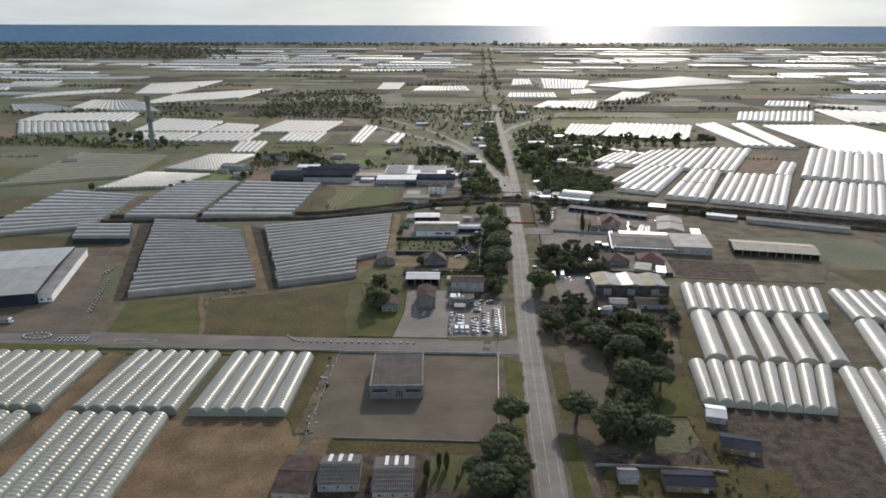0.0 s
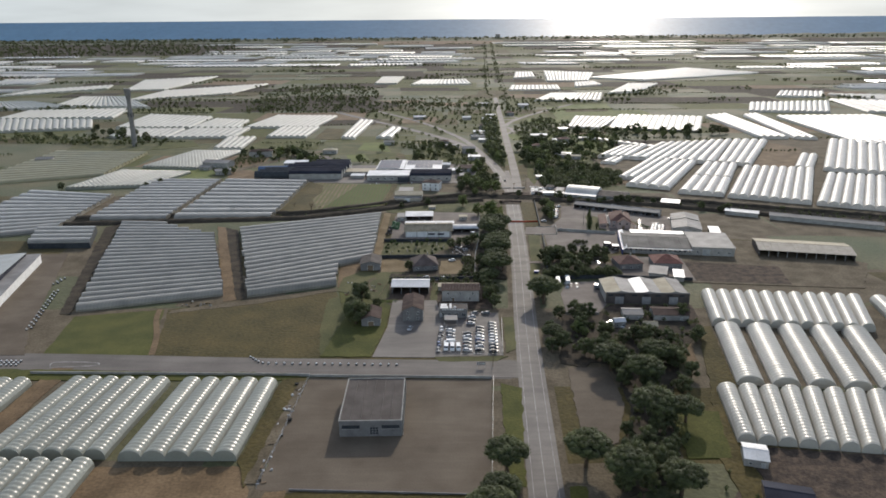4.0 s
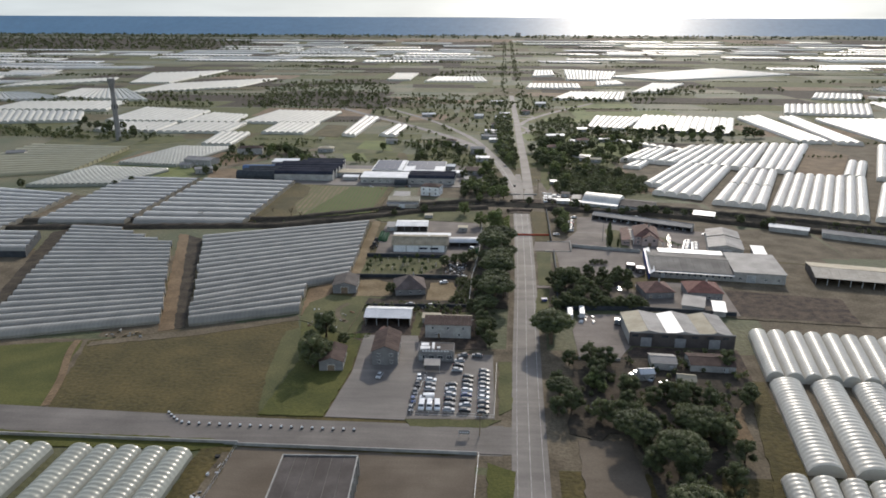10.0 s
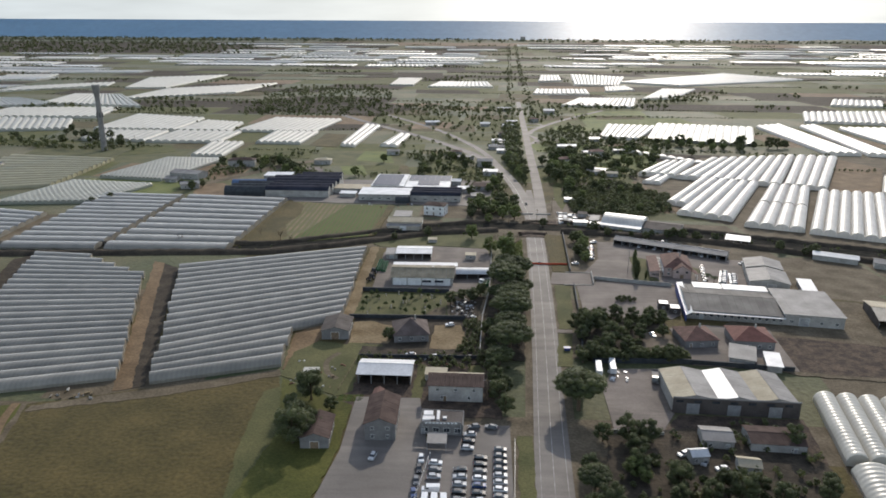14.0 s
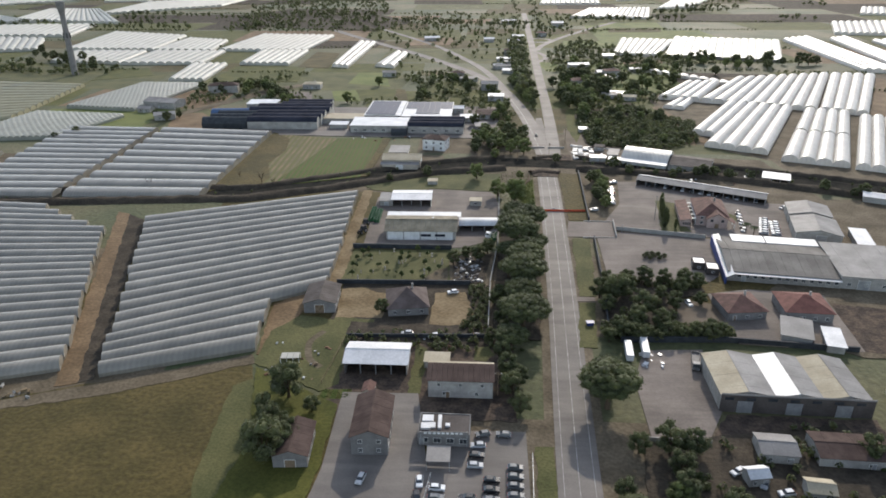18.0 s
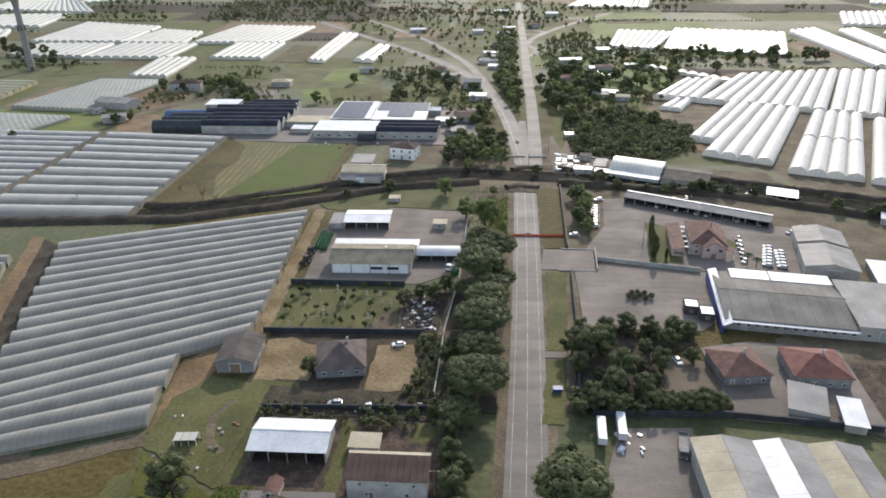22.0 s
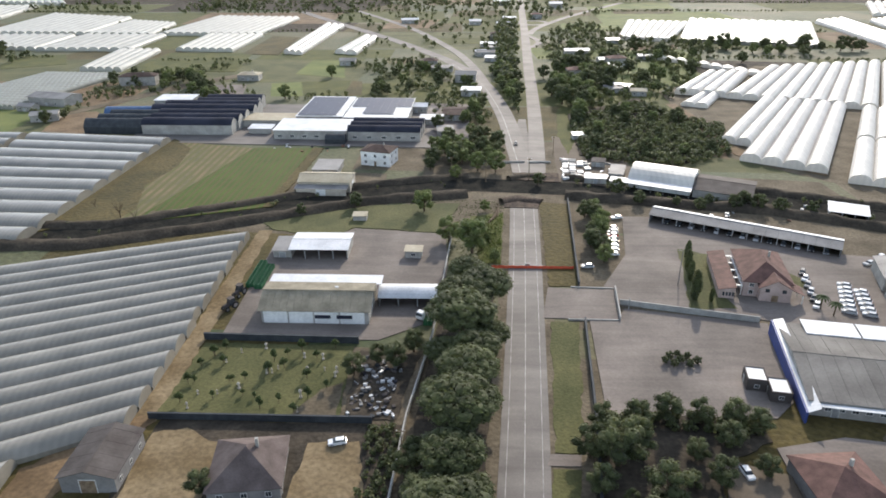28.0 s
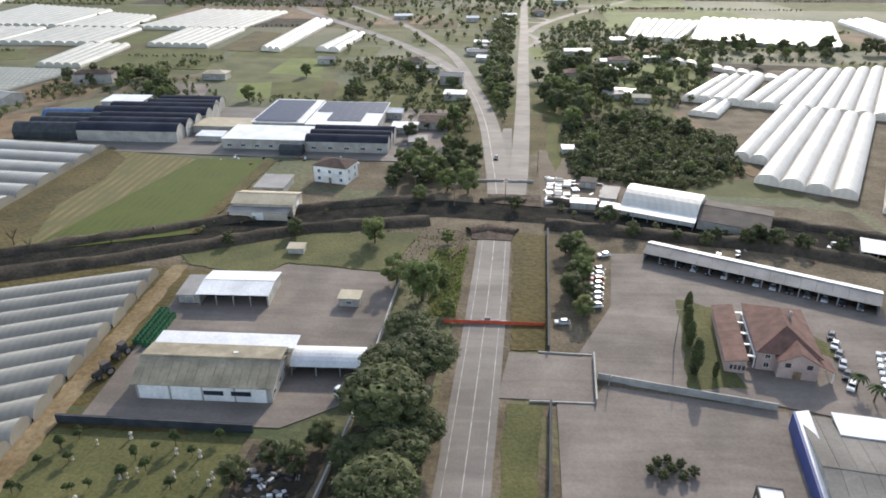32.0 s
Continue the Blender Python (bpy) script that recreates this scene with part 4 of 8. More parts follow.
grove(34, ("broad", "broad", "light"), 0.9, 1.5, (88, 700), (86, 840), (130, 850), (138, 800), (112, 752), (108, 704), apart=5.5)
grove(16, ("broad", "light"), 0.5, 0.9, (92, 645), (92, 700), (138, 735), (152, 700), (160, 650), (132, 632), apart=6.0)
grove(24, ("broad", "light"), 0.7, 1.1, (19, 608), (50, 606), (54, 662), (18, 685), apart=4.5)
grove(7, ("broad",), 0.7, 1.0, (50, 410), (45, 345), (47, 300), (56, 310), (62, 352), (58, 405), apart=4.5)
grove(20, ("broad", "bush"), 0.5, 0.8, (24, 372), (32, 372), (34, 400), (26, 440), (23, 400), apart=3.0)
grove(28, ("broad", "light"), 0.6, 1.3, (100, 760), (170, 770), (230, 900), (120, 960), (92, 900), apart=5.0)
grove(30, ("broad", "light"), 0.6, 1.1, (30, 690), (45, 740), (30, 800), (70, 860), (72, 700), (50, 690), apart=6.0)
grove(14, ("light", "broad"), 0.6, 1.1, (-30, 758), (-4, 760), (14, 790), (20, 840), (-10, 870), (-30, 830), apart=7.0)
grove(12, ("broad",), 0.9, 1.3, (-420, 900), (-360, 880), (-330, 905), (-470, 1000), (-560, 960), apart=8.0)
grove(16, ("broad", "light"), 0.8, 1.1, (-220, 790), (-150, 760), (-120, 740), (-170, 830), apart=7.0)
grove(14, ("broad", "broad", "light"), 0.5, 0.85, (78.5, 560), (88, 574), (84, 532), (79.5, 528), apart=2.6)
grove(9, ("bush", "bush", "broad"), 0.5, 0.8, (36, 574), (-3, 570), (-52, 548), (-50, 556), (0, 580), (36, 582), apart=3.0)
grove(22, ("bush", "broad"), 0.5, 0.8, (76, 580), (150, 566), (220, 538), (222, 546), (150, 576), (80, 590), apart=4.0)
grove(14, ("broad", "light"), 0.8, 1.1, (170, 800), (230, 960), (330, 930), (300, 900), (250, 880), apart=8.0)
grove(12, ("light", "bush", "bush"), 0.3, 0.5, (42, 575), (38, 520), (47, 515), (50, 572), apart=1.5)
for x, y, k in ((-255, 640, 0.6), (-248, 654, 0.6), (-325, 632, 0.8), (-200, 688, 0.9), (-213, 700, 0.7), (-196, 700, 0.6), (-146, 778, 1.0), (-158, 795, 0.9), (-172, 803, 0.8), (-211, 824, 0.7)):
    plant("broad", x, y, k)
for x, y, k in ((-5, 197, 0.9), (-1, 203, 0.7), (1.5, 203, 0.75), (-5.5, 190, 0.8), (5, 195, 0.4), (7, 201, 0.35)):
    plant("cypress", x, y, k)
grove(14, ("broad",), 0.7, 1.0, (20, 182), (12, 150), (26, 150), (28, 215), apart=4.0)
for x, y, k in ((88, 467, 0.4), (90, 465.5, 0.42), (89.6, 469, 0.42), (92, 467.5, 0.45), (93.8, 465.6, 0.4), (94, 469, 0.4), (96, 467, 0.42), (91.8, 470.4, 0.36), (107.5, 519, 0.95), (106.5, 512, 0.9), (104.5, 500, 1.15), (109, 499, 0.6), (109.5, 527, 0.8)):
    plant("cypress" if x > 100 else "broad", x, y, k * (1 if x > 100 else 0.62))
for x, y, k in ((227, 947, 0.9), (245, 959, 1.0), (250, 940, 1.5), (281, 929, 1.2), (292, 923, 1.2), (311, 926, 1.6), (328, 930, 0.9), (343, 928, 1.4), (353, 929, 1.3), (362, 932, 1.1), (214, 900, 1.0)):
    plant("broad", x, y, k)
for options in MASTERS.values():
    for src in options:
        for ob in (*src.children_recursive, src):
            bpy.data.objects.remove(ob)


def far_trees(label, spots, seed, high=7.0):
    """Far trees, each a ragged clump of big leaf sprays."""
    r = np.random.default_rng(seed)
    verts, faces = [], []
    spots = [(x, y) for x, y in spots if not any(abs(x - q[0][0]) < 700 and abs(y - q[0][1]) < 500 and inside(x, y, q) for q in FOOT)]
    for x, y in spots:
        h = high * r.uniform(0.6, 1.3)
        base = rise(y)
        for q in range(26):
            d = r.normal(size=3)
            d /= np.linalg.norm(d)
            p = np.array((x, y, base + h * 0.6)) + d * np.array((h * 0.42, h * 0.42, h * 0.4)) * r.uniform(0.5, 1.1)
            face = d + r.normal(size=3) * 0.4 + np.array((0, 0, 0.3))
            a = np.cross(face, r.normal(size=3))
            b = np.cross(face, a)
            a, b = a / np.linalg.norm(a) * h * 0.17, b / np.linalg.norm(b) * h * 0.15
            k = len(verts)
            verts += [p - a, p - b, p + a, p + b]
            faces += [(k, k + 1, k + 2, k + 3)]
        k = len(verts)
        verts += [(x - 0.3, y, base), (x + 0.3, y, base), (x, y + 0.3, base + h * 0.5)]
        faces += [(k, k + 1, k + 2)]
    return tagged(new("woodland", mesh_of("woodland", verts, faces, M_LEAF)), label, "trees", kind="stuff")


def scrub(label, n, high, seed, *pts):
    """Low tangled growth over a plot."""
    r = random.Random(seed)
    found = []
    x0, x1 = min(p[0] for p in pts), max(p[0] for p in pts)
    y0, y1 = min(p[1] for p in pts), max(p[1] for p in pts)
    while len(found) < n:
        x, y = r.uniform(x0, x1), r.uniform(y0, y1)
        if inside(x, y, pts) and not on_road(x, y):
            found.append((x, y))
    return far_trees(label, found, seed, high)


scrub("dense reeds and brambles beyond the canal", 1500, 3.0, 44, (90, 632), (92, 702), (140, 745), (156, 706), (172, 690), (160, 640), (134, 622))
scrub("tangled scrub and garden trees by the far road", 560, 5.0, 31, (96, 700), (180, 770), (240, 960), (150, 1100), (98, 1000))
scrub("trees in a dark row beside the far road", 150, 8.0, 42, (57, 790), (64, 790), (74, 960), (79, 1090), (64, 1090), (56, 960))
scrub("bushes and trees on the plain by the junction", 420, 5.0, 43, (-60, 900), (60, 900), (80, 1100), (200, 1180), (160, 1420), (-80, 1420), (-120, 1150))
scrub("scrub beside the bending road", 260, 4.0, 32, (20, 690), (50, 700), (30, 800), (72, 880), (76, 700), (66, 640), (62, 740), (40, 830), (0, 900), (-60, 860), (0, 780))
scrub("weeds and bushes behind the works", 110, 3.2, 33, (-200, 760), (-120, 738), (0, 752), (16, 800), (0, 812), (-30, 766), (-96, 760), (-130, 800), (-180, 830))
scrub("low dark growth under the roadside trees", 160, 2.6, 34, (56, 306), (66, 352), (118, 362), (124, 340), (108, 312), (96, 262), (74, 214), (56, 216), (74, 270), (74, 300))
scrub("weeds and bushes in the roadside plots", 110, 1.8, 41, (52, 142), (110, 142), (114, 198), (96, 236), (84, 205), (54, 205))
scrub("dark bushes along the canal", 70, 1.6, 35, (-300, 516), (-96, 530), (-52, 549), (0, 575), (36, 584), (36, 606), (-3, 596), (-54, 572), (-98, 550), (-300, 536))
scrub("dark bushes along the canal's further reach", 130, 2.4, 36, (76, 584), (150, 570), (222, 540), (420, 464), (420, 488), (222, 566), (150, 594), (78, 606))
scrub("dark brambles beside the garden wall", 130, 1.8, 45, (13, 408), (22.5, 408), (24, 440), (16, 440), (18, 424))
scrub("dense dark hedge along the lorry yard wall", 210, 3.0, 37, (60, 403.5), (104, 404.5), (104, 409.5), (62, 411))
scrub("low hedge along the factory yard", 110, 2.2, 46, (66, 441), (104, 440), (104, 446), (68, 446))
scrub("bushes round the houses", 90, 2.0, 38, (-24, 394), (24, 394), (24, 408), (-24, 404))
scrub("reeds and scrub on the far plain", 110, 4.0, 39, (-205, 700), (-180, 770), (-130, 880), (-205, 826), (-215, 760))
scrub("thicket near the water tower", 160, 6.0, 40, (-470, 880), (-330, 850), (-320, 905), (-440, 935), (-620, 960), (-640, 900))
spots = []
for i in range(1500):
    yy = 4380 - abs(rng.gauss(0, 90))
    spots.append((rng.uniform(-3400, 3400), yy))
far_trees("dark pinewood along the coast", spots, 3, 13.0)
spots = []
for i in range(150):
    yy = rng.uniform(1200, 4000)
    xx = rng.uniform(-0.7, 0.7) * yy
    lean, run = rng.uniform(-0.3, 0.3), rng.uniform(40, 200)
    for q in range(int(run / 9)):
        spots.append((xx + q * 9 + rng.uniform(-3, 3), yy + q * 9 * lean + rng.uniform(-4, 4)))
far_trees("rows of dark trees between distant plots", spots, 4, 8.0)
spots = [(rng.uniform(-400, -60), rng.uniform(1180, 1680)) for i in range(1300)]
far_trees("hedges and bushes along the edges of plots", [p for p in HEDGES if not on_road(*p)], 12, 2.8)
far_trees("broad dark wood in the plain", [p for p in spots if p[0] > -330 - (p[1] - 1180) * 0.1 and p[0] < -150 + (1680 - p[1]) * 0.1], 6, 5.0)
spots = [(92 + (q - 1161) * 0.05 + rng.choice((-1, 1)) * rng.uniform(9, 24), q) for q in np.linspace(1180, 4000, 420)]
far_trees("dark trees lining the far road", spots, 7, 4.5)
spots = []
while len(spots) < 1000:
    yy = rng.uniform(3120, 4330)
    xx = -yy * rng.uniform(0.28, 0.66)
    spots.append((xx, yy))
far_trees("broad dark pinewood behind the coast", spots, 13, 13.0)

# ---- plots and yards ----
patch("tunnel_ground", "trodden earth and weeds round the white tunnels", M_EARTH, (156, 640), (190, 604), (300, 545), (440, 500), (520, 620), (640, 800), (470, 890), (250, 862), (158, 775))
patch("tunnel_track", "pale earth track beside the white tunnels", M_SOIL, (150, 640), (158, 634), (166, 700), (160, 742), (154, 742), (158, 700))
patch("goods_yard", "grey dirt yard heaped with building goods", M_GRAVEL, (75.5, 603), (102, 594), (112, 616), (96, 668), (79, 670), (77, 640))
patch("works_yard", "paved yard among the works sheds", M_YARD, (-2, 655), (36, 652), (36, 738), (0, 742))
patch("field_9", "bright yellow-green plot", M_LUSH, (-102, 796), (-82, 801), (-71, 757), (-92, 757))
patch("field_10", "green plot beside the bright one", M_GREEN, (-82, 801), (-48, 806), (-46, 758), (-71, 757))
patch("field_11", "tan bare plot", M_DRY, (-47, 805), (-40, 803), (-34, 762), (-46, 758))
patch("field_12", "light green plot further out", M_LUSH, (-93, 828), (-92, 882), (-66, 882), (-54, 814))
patch("field_13", "rough green plot by the bend", M_GREEN, (-29, 832), (4, 851), (15, 810), (-6, 767), (-22, 767))
patch("field_14", "pale garden beds in rows", M_STUBBLE, (-35, 889), (-7, 890), (-9, 868), (-29, 868))
patch("hatched_island", "paved wedge between the two roads", M_SIDE, (62.5, 640), (66, 640), (67.5, 704), (63.5, 704), (61.5, 690))
patch("field_15", "dull green plot beyond the goods yard", M_GREEN, (84, 640), (100, 700), (96, 760), (86, 720), (82, 670))
for k, (x, y, w, d) in enumerate(((100, 930, 60, 40), (170, 930, 40, 30), (110, 1160, 60, 60), (-10, 960, 60, 40), (-60, 1060, 50, 70), (10, 1160, 60, 60), (120, 1250, 80, 60), (-30, 1280, 70, 60), (200, 1180, 70, 50), (30, 1350, 60, 80), (-130, 1330, 90, 60), (140, 1400, 60, 80))):
    patch("plot_%d" % (k + 1), ("dull green farm plot", "bare brown farm plot", "dry tan farm plot")[k % 3], (M_GREEN, M_SOIL, M_DRY)[k % 3], (x, y), (x + w, y + 6), (x + w + 8, y + d), (x + 5, y + d - 4))
patch("verge_6", "rank green weeds beside the closed road", M_GREEN, (38, 562), (50.5, 566), (48, 522), (41, 522))
# brown earth, its colour darkened further for the shade on it
patch("farm_plot", "brown earth darkened with shade round the farm buildings", M_BLACKSOIL, (-44, 140), (14, 140), (15, 214), (-44, 214))
patch("farm_strip", "dry strip beyond the yard fence", M_DRY, (-40, 212), (12, 212), (14, 219), (-42, 220))
patch("farm_track", "orange earth track beside the farm", M_SOIL, (-47, 220), (-41, 221), (-40, 140), (-48, 140))
patch("farm_garden", "dark weedy kitchen garden", M_GRASS, (-5, 192), (9, 192), (9, 211), (-4, 210))
patch("roadside_earth", "dark bare ground round the roadside sheds", M_BLACKSOIL, (50, 140), (120, 140), (122, 214), (100, 226), (86, 212), (52, 212))
patch("meadow_3", "greener grass at the meadow's end", M_GRASS, (-46, 310), (-25, 309), (-39, 348), (-48, 378), (-53, 374), (-51, 340))
patch("meadow_4", "bare earth edge of the meadow below the greenhouse", M_EARTH, (-128, 361), (-92, 375), (-52, 391), (-50, 386), (-88, 369), (-128, 357))
# shade of trees and warehouse front, painted as a dark patch
patch("wood_floor", "ground coloured dark for shade under the roadside trees", M_BLACKSOIL, (54, 304), (100, 312), (124, 338), (128, 364), (88, 365), (80, 353), (64, 352), (58, 330))
patch("works_back_yard", "pale yard behind the packing halls", M_YARD, (-139, 757), (-111, 760), (-118, 791), (-143, 790))
patch("works_side_earth", "tan bare earth beside the packing halls", M_SOIL, (-194, 672), (-166, 668), (-172, 700), (-185, 716), (-202, 712))
patch("farm_lane", "earth lane past the long shed", M_EARTH, (-215, 690), (-207, 690), (-150, 790), (-120, 830), (-126, 836), (-160, 800))
patch("field_17", "mown green field beside white greenhouses", M_GREEN, (-345, 831), (-285, 864), (-307, 905), (-363, 899))
patch("soil_2", "brown earth track between the long greenhouses", M_SOIL, (-106, 372), (-100, 374), (-146, 510), (-153, 513))
patch("ditch_1", "dark weedy ditch beside the earth track", M_CANAL, (-100, 374), (-96, 376), (-135, 502), (-146, 510))
patch("soil_3", "earth path along the long greenhouse", M_SAND, (-37.5, 438), (-32, 440), (-34, 546), (-39, 546))
patch("soil_5", "earth track at the greenhouse's stepped corner", M_SOIL, (-51, 391), (-46, 390), (-43, 416), (-32, 440), (-36, 442), (-54, 424))
# shadows of trees and hedges put into the earth's dark colour
patch("yard_earth", "bare earth coloured dark for tree and hedge shade round the houses", M_BLACKSOIL, (-26, 362), (30, 360), (31, 402), (-25, 403))
patch("yard_path", "narrow grass path between the sheds", M_GRASS, (-1.2, 372), (2.6, 372), (3.2, 396), (-0.4, 399))
patch("yard_clearing", "small round grass clearing under the pines", M_GRASS, (18, 390), (22, 389), (25, 393), (23, 398), (19, 397))
patch("garden_bed", "green vegetable bed in rows", M_CROP, (-27.4, 368.6), (-17, 368.8), (-17.6, 373.4), (-25.8, 373.2))
patch("house_plot", "dark weedy ground round the hipped house", M_CANAL, (-32, 404), (23, 404), (24, 440.5), (-31, 440.5))
patch("house_plot_rough", "dull rough grass beside the hipped house", M_GRASS, (-30, 408), (-16, 409), (-16, 414), (-30, 416))
patch("soil_4", "sandy yard beside the hipped house", M_SAND, (-30, 415), (-14, 415), (-13, 432), (-24, 438), (-31, 436), z=0.05)
patch("yard_2", "pale sandy drive beside the hipped house", M_SAND, (3, 408), (17, 408.5), (18, 420), (15, 435), (4, 434))
ribbon("garden_path", "pale trodden curve across the lawn", M_EARTH, [(-31.9, 405.7), (-35.3, 398.5), (-33.5, 389.3), (-29, 384.4)], 2.2, 0.21, "path")
gh = thing("garden_house", "small pale blue glazed garden house", "greenhouse", -41.8, 386, 0, 4)
for u in (0.0, 1.9, 3.8, 5.7):
    for v in (0.0, 2.9):
        part("post", box_bm((u, v, 0, u + 0.12, v + 0.12, 2.1)), M_WHITE, gh)
for u in (0.1, 2.0, 3.9):
    part("roof_pane", box_bm((u, -0.1, 2.12, u + 1.8, 3.1, 2.2), bevel=0.02), M_FILM, gh, "pale film roof pane")
part("back_wall", box_bm((0.12, 2.92, 0.1, 5.7, 3.0, 2.0)), M_FILM, gh)
patch("lawn_1", "mown lawn with garden ornaments", M_GRASS, (-33, 442), (9, 442), (8, 472), (-32, 472))
patch("lawn_bare", "worn bare corner of the lawn", M_EARTH, (-2, 443), (8.5, 443), (8, 456), (3, 453))
patch("scrap_yard", "dark cluttered scrap plot", M_CANAL, (10, 442), (22, 442), (26, 468), (10, 470), z=0.03)
patch("yard_3", "concrete yard of the farm warehouse", M_YARD, (-29, 475), (14, 475), (29, 486), (31, 520), (29, 545), (-4, 549), (-12, 540), (-30, 536))
patch("grass_1", "rough grass at the end of the yard", M_GRASS, (-34, 547), (-12, 541), (-4, 550), (27, 546), (34, 575), (0, 572), (-40, 554))
patch("drive_1", "grey asphalt drive between the houses", M_ASPHALT, (-24, 309), (2, 308), (7, 338), (2, 372), (-20, 372), (-20, 340))
patch("grass_2", "green lawn behind the houses", M_GRASS, (-50, 386), (-27, 372), (-22, 376), (-24, 412), (-42, 416), (-50, 405))
patch("grass_3", "grass verge round the car lot", M_GRASS, (32.5, 312), (37, 316), (39, 350), (34, 350))
patch("grass_4", "grass strip in front of the car lot", M_GRASS, (4, 304.5), (28, 304.5), (33, 309), (2, 308.5))
patch("verge_1", "mown grass verge beside the road", M_GRASS, (57, 433), (63, 433), (69, 486), (61, 486))
patch("verge_2", "dry grass verge beside the road", M_DRY, (62.5, 507), (71.5, 507), (76, 575), (65, 577))
patch("verge_3", "grass strip beside the road", M_GRASS, (52, 398), (58, 398), (62, 428), (56, 428))
patch("verge_4", "green strip by the gravel yard", M_GREEN, (26, 222), (31, 222), (36, 282), (28, 286))
patch("verge_5", "grass strip at the road's edge", M_GREEN, (42, 180), (48, 180), (49, 222), (44, 222))
patch("gate_drive", "concrete drive into the factory yard", M_YARD, (59, 488), (80.5, 488), (82, 505), (62, 506), z=0.05)
patch("crossing_1", "short paved crossing over the verge", M_YARD, (55, 429), (62, 429), (62.5, 432.5), (56, 432.5), z=0.05)
patch("factory_yard", "wide grey asphalt factory yard", M_YARD, (70, 446), (108, 446), (114, 452), (121, 487), (83, 494), (80, 488), (72, 488))
patch("depot_yard", "wide grey asphalt depot yard", M_YARD, (79, 507), (82, 496), (121, 489), (160, 478), (176, 530), (158, 533), (108, 563), (95, 563), (90, 530))
patch("lot_2", "pale paved lorry yard", M_YARD, (65, 355), (80, 354), (87, 366), (91, 398), (72, 397), (66, 380))
patch("lot_3", "brown earth lot under the trees", M_GRAVEL, (56, 298), (72, 299), (72, 270), (64, 245), (52, 242))
patch("lawn_2", "green garden beside the office house", M_GRASS, (108.5, 535), (118, 531), (112.4, 505.5), (115.4, 495.0), (101.6, 494.0), (105.5, 515.8))
patch("lawn_3", "small lawn behind the office house", M_GRASS, (137.8, 519.4), (141.6, 514.0), (140.2, 507.4), (135.9, 511.0))
patch("paved_strip", "pale paved strip before the office garden", M_CONC, (101.2, 493.6), (114.3, 491.6), (113.9, 490), (100.9, 492))
patch("field_1", "brown stubble field", M_STUBBLE, (-121, 545), (-90, 552), (-70, 645), (-112, 656), z=0.05)
patch("field_2", "green leafy crop in rows", M_CROP, (-90, 551), (-44, 568), (-40, 646), (-70, 646), z=0.05)
patch("field_4", "green field beside a greenhouse", M_GREEN, (-222, 835), (-140, 835), (-150, 915), (-222, 915))
patch("field_5", "tan ploughed field", M_DRY, (-158, 910), (-126, 905), (-130, 1000), (-158, 1010))
patch("field_6", "grey-brown earth field", M_EARTH, (140, 395), (225, 385), (250, 425), (200, 470), (160, 476), (128, 440), (132, 400))
patch("field_16", "dark ploughed plot", M_BLACKSOIL, (140, 398), (190, 391), (196, 420), (146, 430))
patch("field_7", "pale earth by the white tunnels", M_SOIL, (157, 660), (163, 640), (192, 612), (195, 618), (168, 652), (163, 668))
patch("field_8", "brown earth gap among the white tunnels", M_SOIL, (306, 716), (338, 702), (402, 815), (384, 862))
patch("field_9", "green field beyond the canal", M_GRASS, (-430, 840), (-330, 820), (-340, 900), (-450, 920))
patch("field_10", "green meadow on the plain", M_GREEN, (-540, 690), (-440, 660), (-440, 740), (-560, 760))
patch("depot_left", "brown gravelled yard of the packing depot", M_GRAVEL, (-420, 318), (-172, 312), (-186, 340), (-226, 452), (-300, 450), (-420, 400))
patch("field_11", "brown scrub beside the tunnels", M_DRY, (100, 180), (104, 242), (118, 282), (128, 338), (122, 338), (108, 283), (94, 240), (92, 180))
patch("strip_1", "earth strip between two greenhouses", M_SOIL, (-153.5, 160), (-145, 160), (-145, 300), (-153.5, 300))
patch("strip_2", "weedy olive strip beside the greenhouse", M_DRY, (-59.5, 235), (-54, 222), (-47.6, 291), (-57.4, 292))
patch("strip_5", "dark weedy strip beside the long greenhouse", M_CANAL, (-175, 356), (-181, 357), (-208, 440), (-231, 512), (-224, 518))
patch("meadow_edge", "green rough grass between the meadow and the drive", M_GREEN, (-46, 309.5), (-24.5, 309), (-20.5, 340), (-20.5, 366), (-30, 372), (-49, 384), (-41, 350))
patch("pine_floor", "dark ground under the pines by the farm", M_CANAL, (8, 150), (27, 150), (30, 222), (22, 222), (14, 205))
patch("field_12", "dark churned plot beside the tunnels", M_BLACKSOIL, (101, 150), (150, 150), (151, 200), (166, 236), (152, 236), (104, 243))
# the shaded lot: tree shade laid on as a dark patch
patch("garden_floor", "garden ground coloured dark for shade under the trees", M_CANAL, (54, 302), (63, 298), (82, 328), (84, 350), (62, 352))
patch("strip_3", "worn earth along the yard fence", M_EARTH, (-54.5, 224), (-50.5, 224), (-47.8, 288), (-50.2, 288))
patch("strip_4", "dark grass strip between the side road and the tunnels", M_GREEN, (-215, 291), (-160, 290), (-60, 288.4), (-48.5, 291.4), (-56, 295), (-104, 296.4), (-160, 299), (-215, 301))
patch("bare_strip", "bare uneven earth along the stubble field", M_DRY, (-121, 544), (-97, 548), (-93, 566), (-101, 590), (-97, 618), (-101, 644), (-112, 655))
patch("bare_strip_end", "bare earth at the head of the crop", M_EARTH, (-86, 556), (-60, 563), (-62, 569), (-86, 563))
patch("grass_5", "bright green clearing among the trees", M_GREEN, (84, 236), (98, 236), (104, 264), (88, 267))
patch("clearing_1", "bare tan clearing beside the tunnels", M_SOIL, (100, 302), (110, 300), (113, 322), (104, 324))
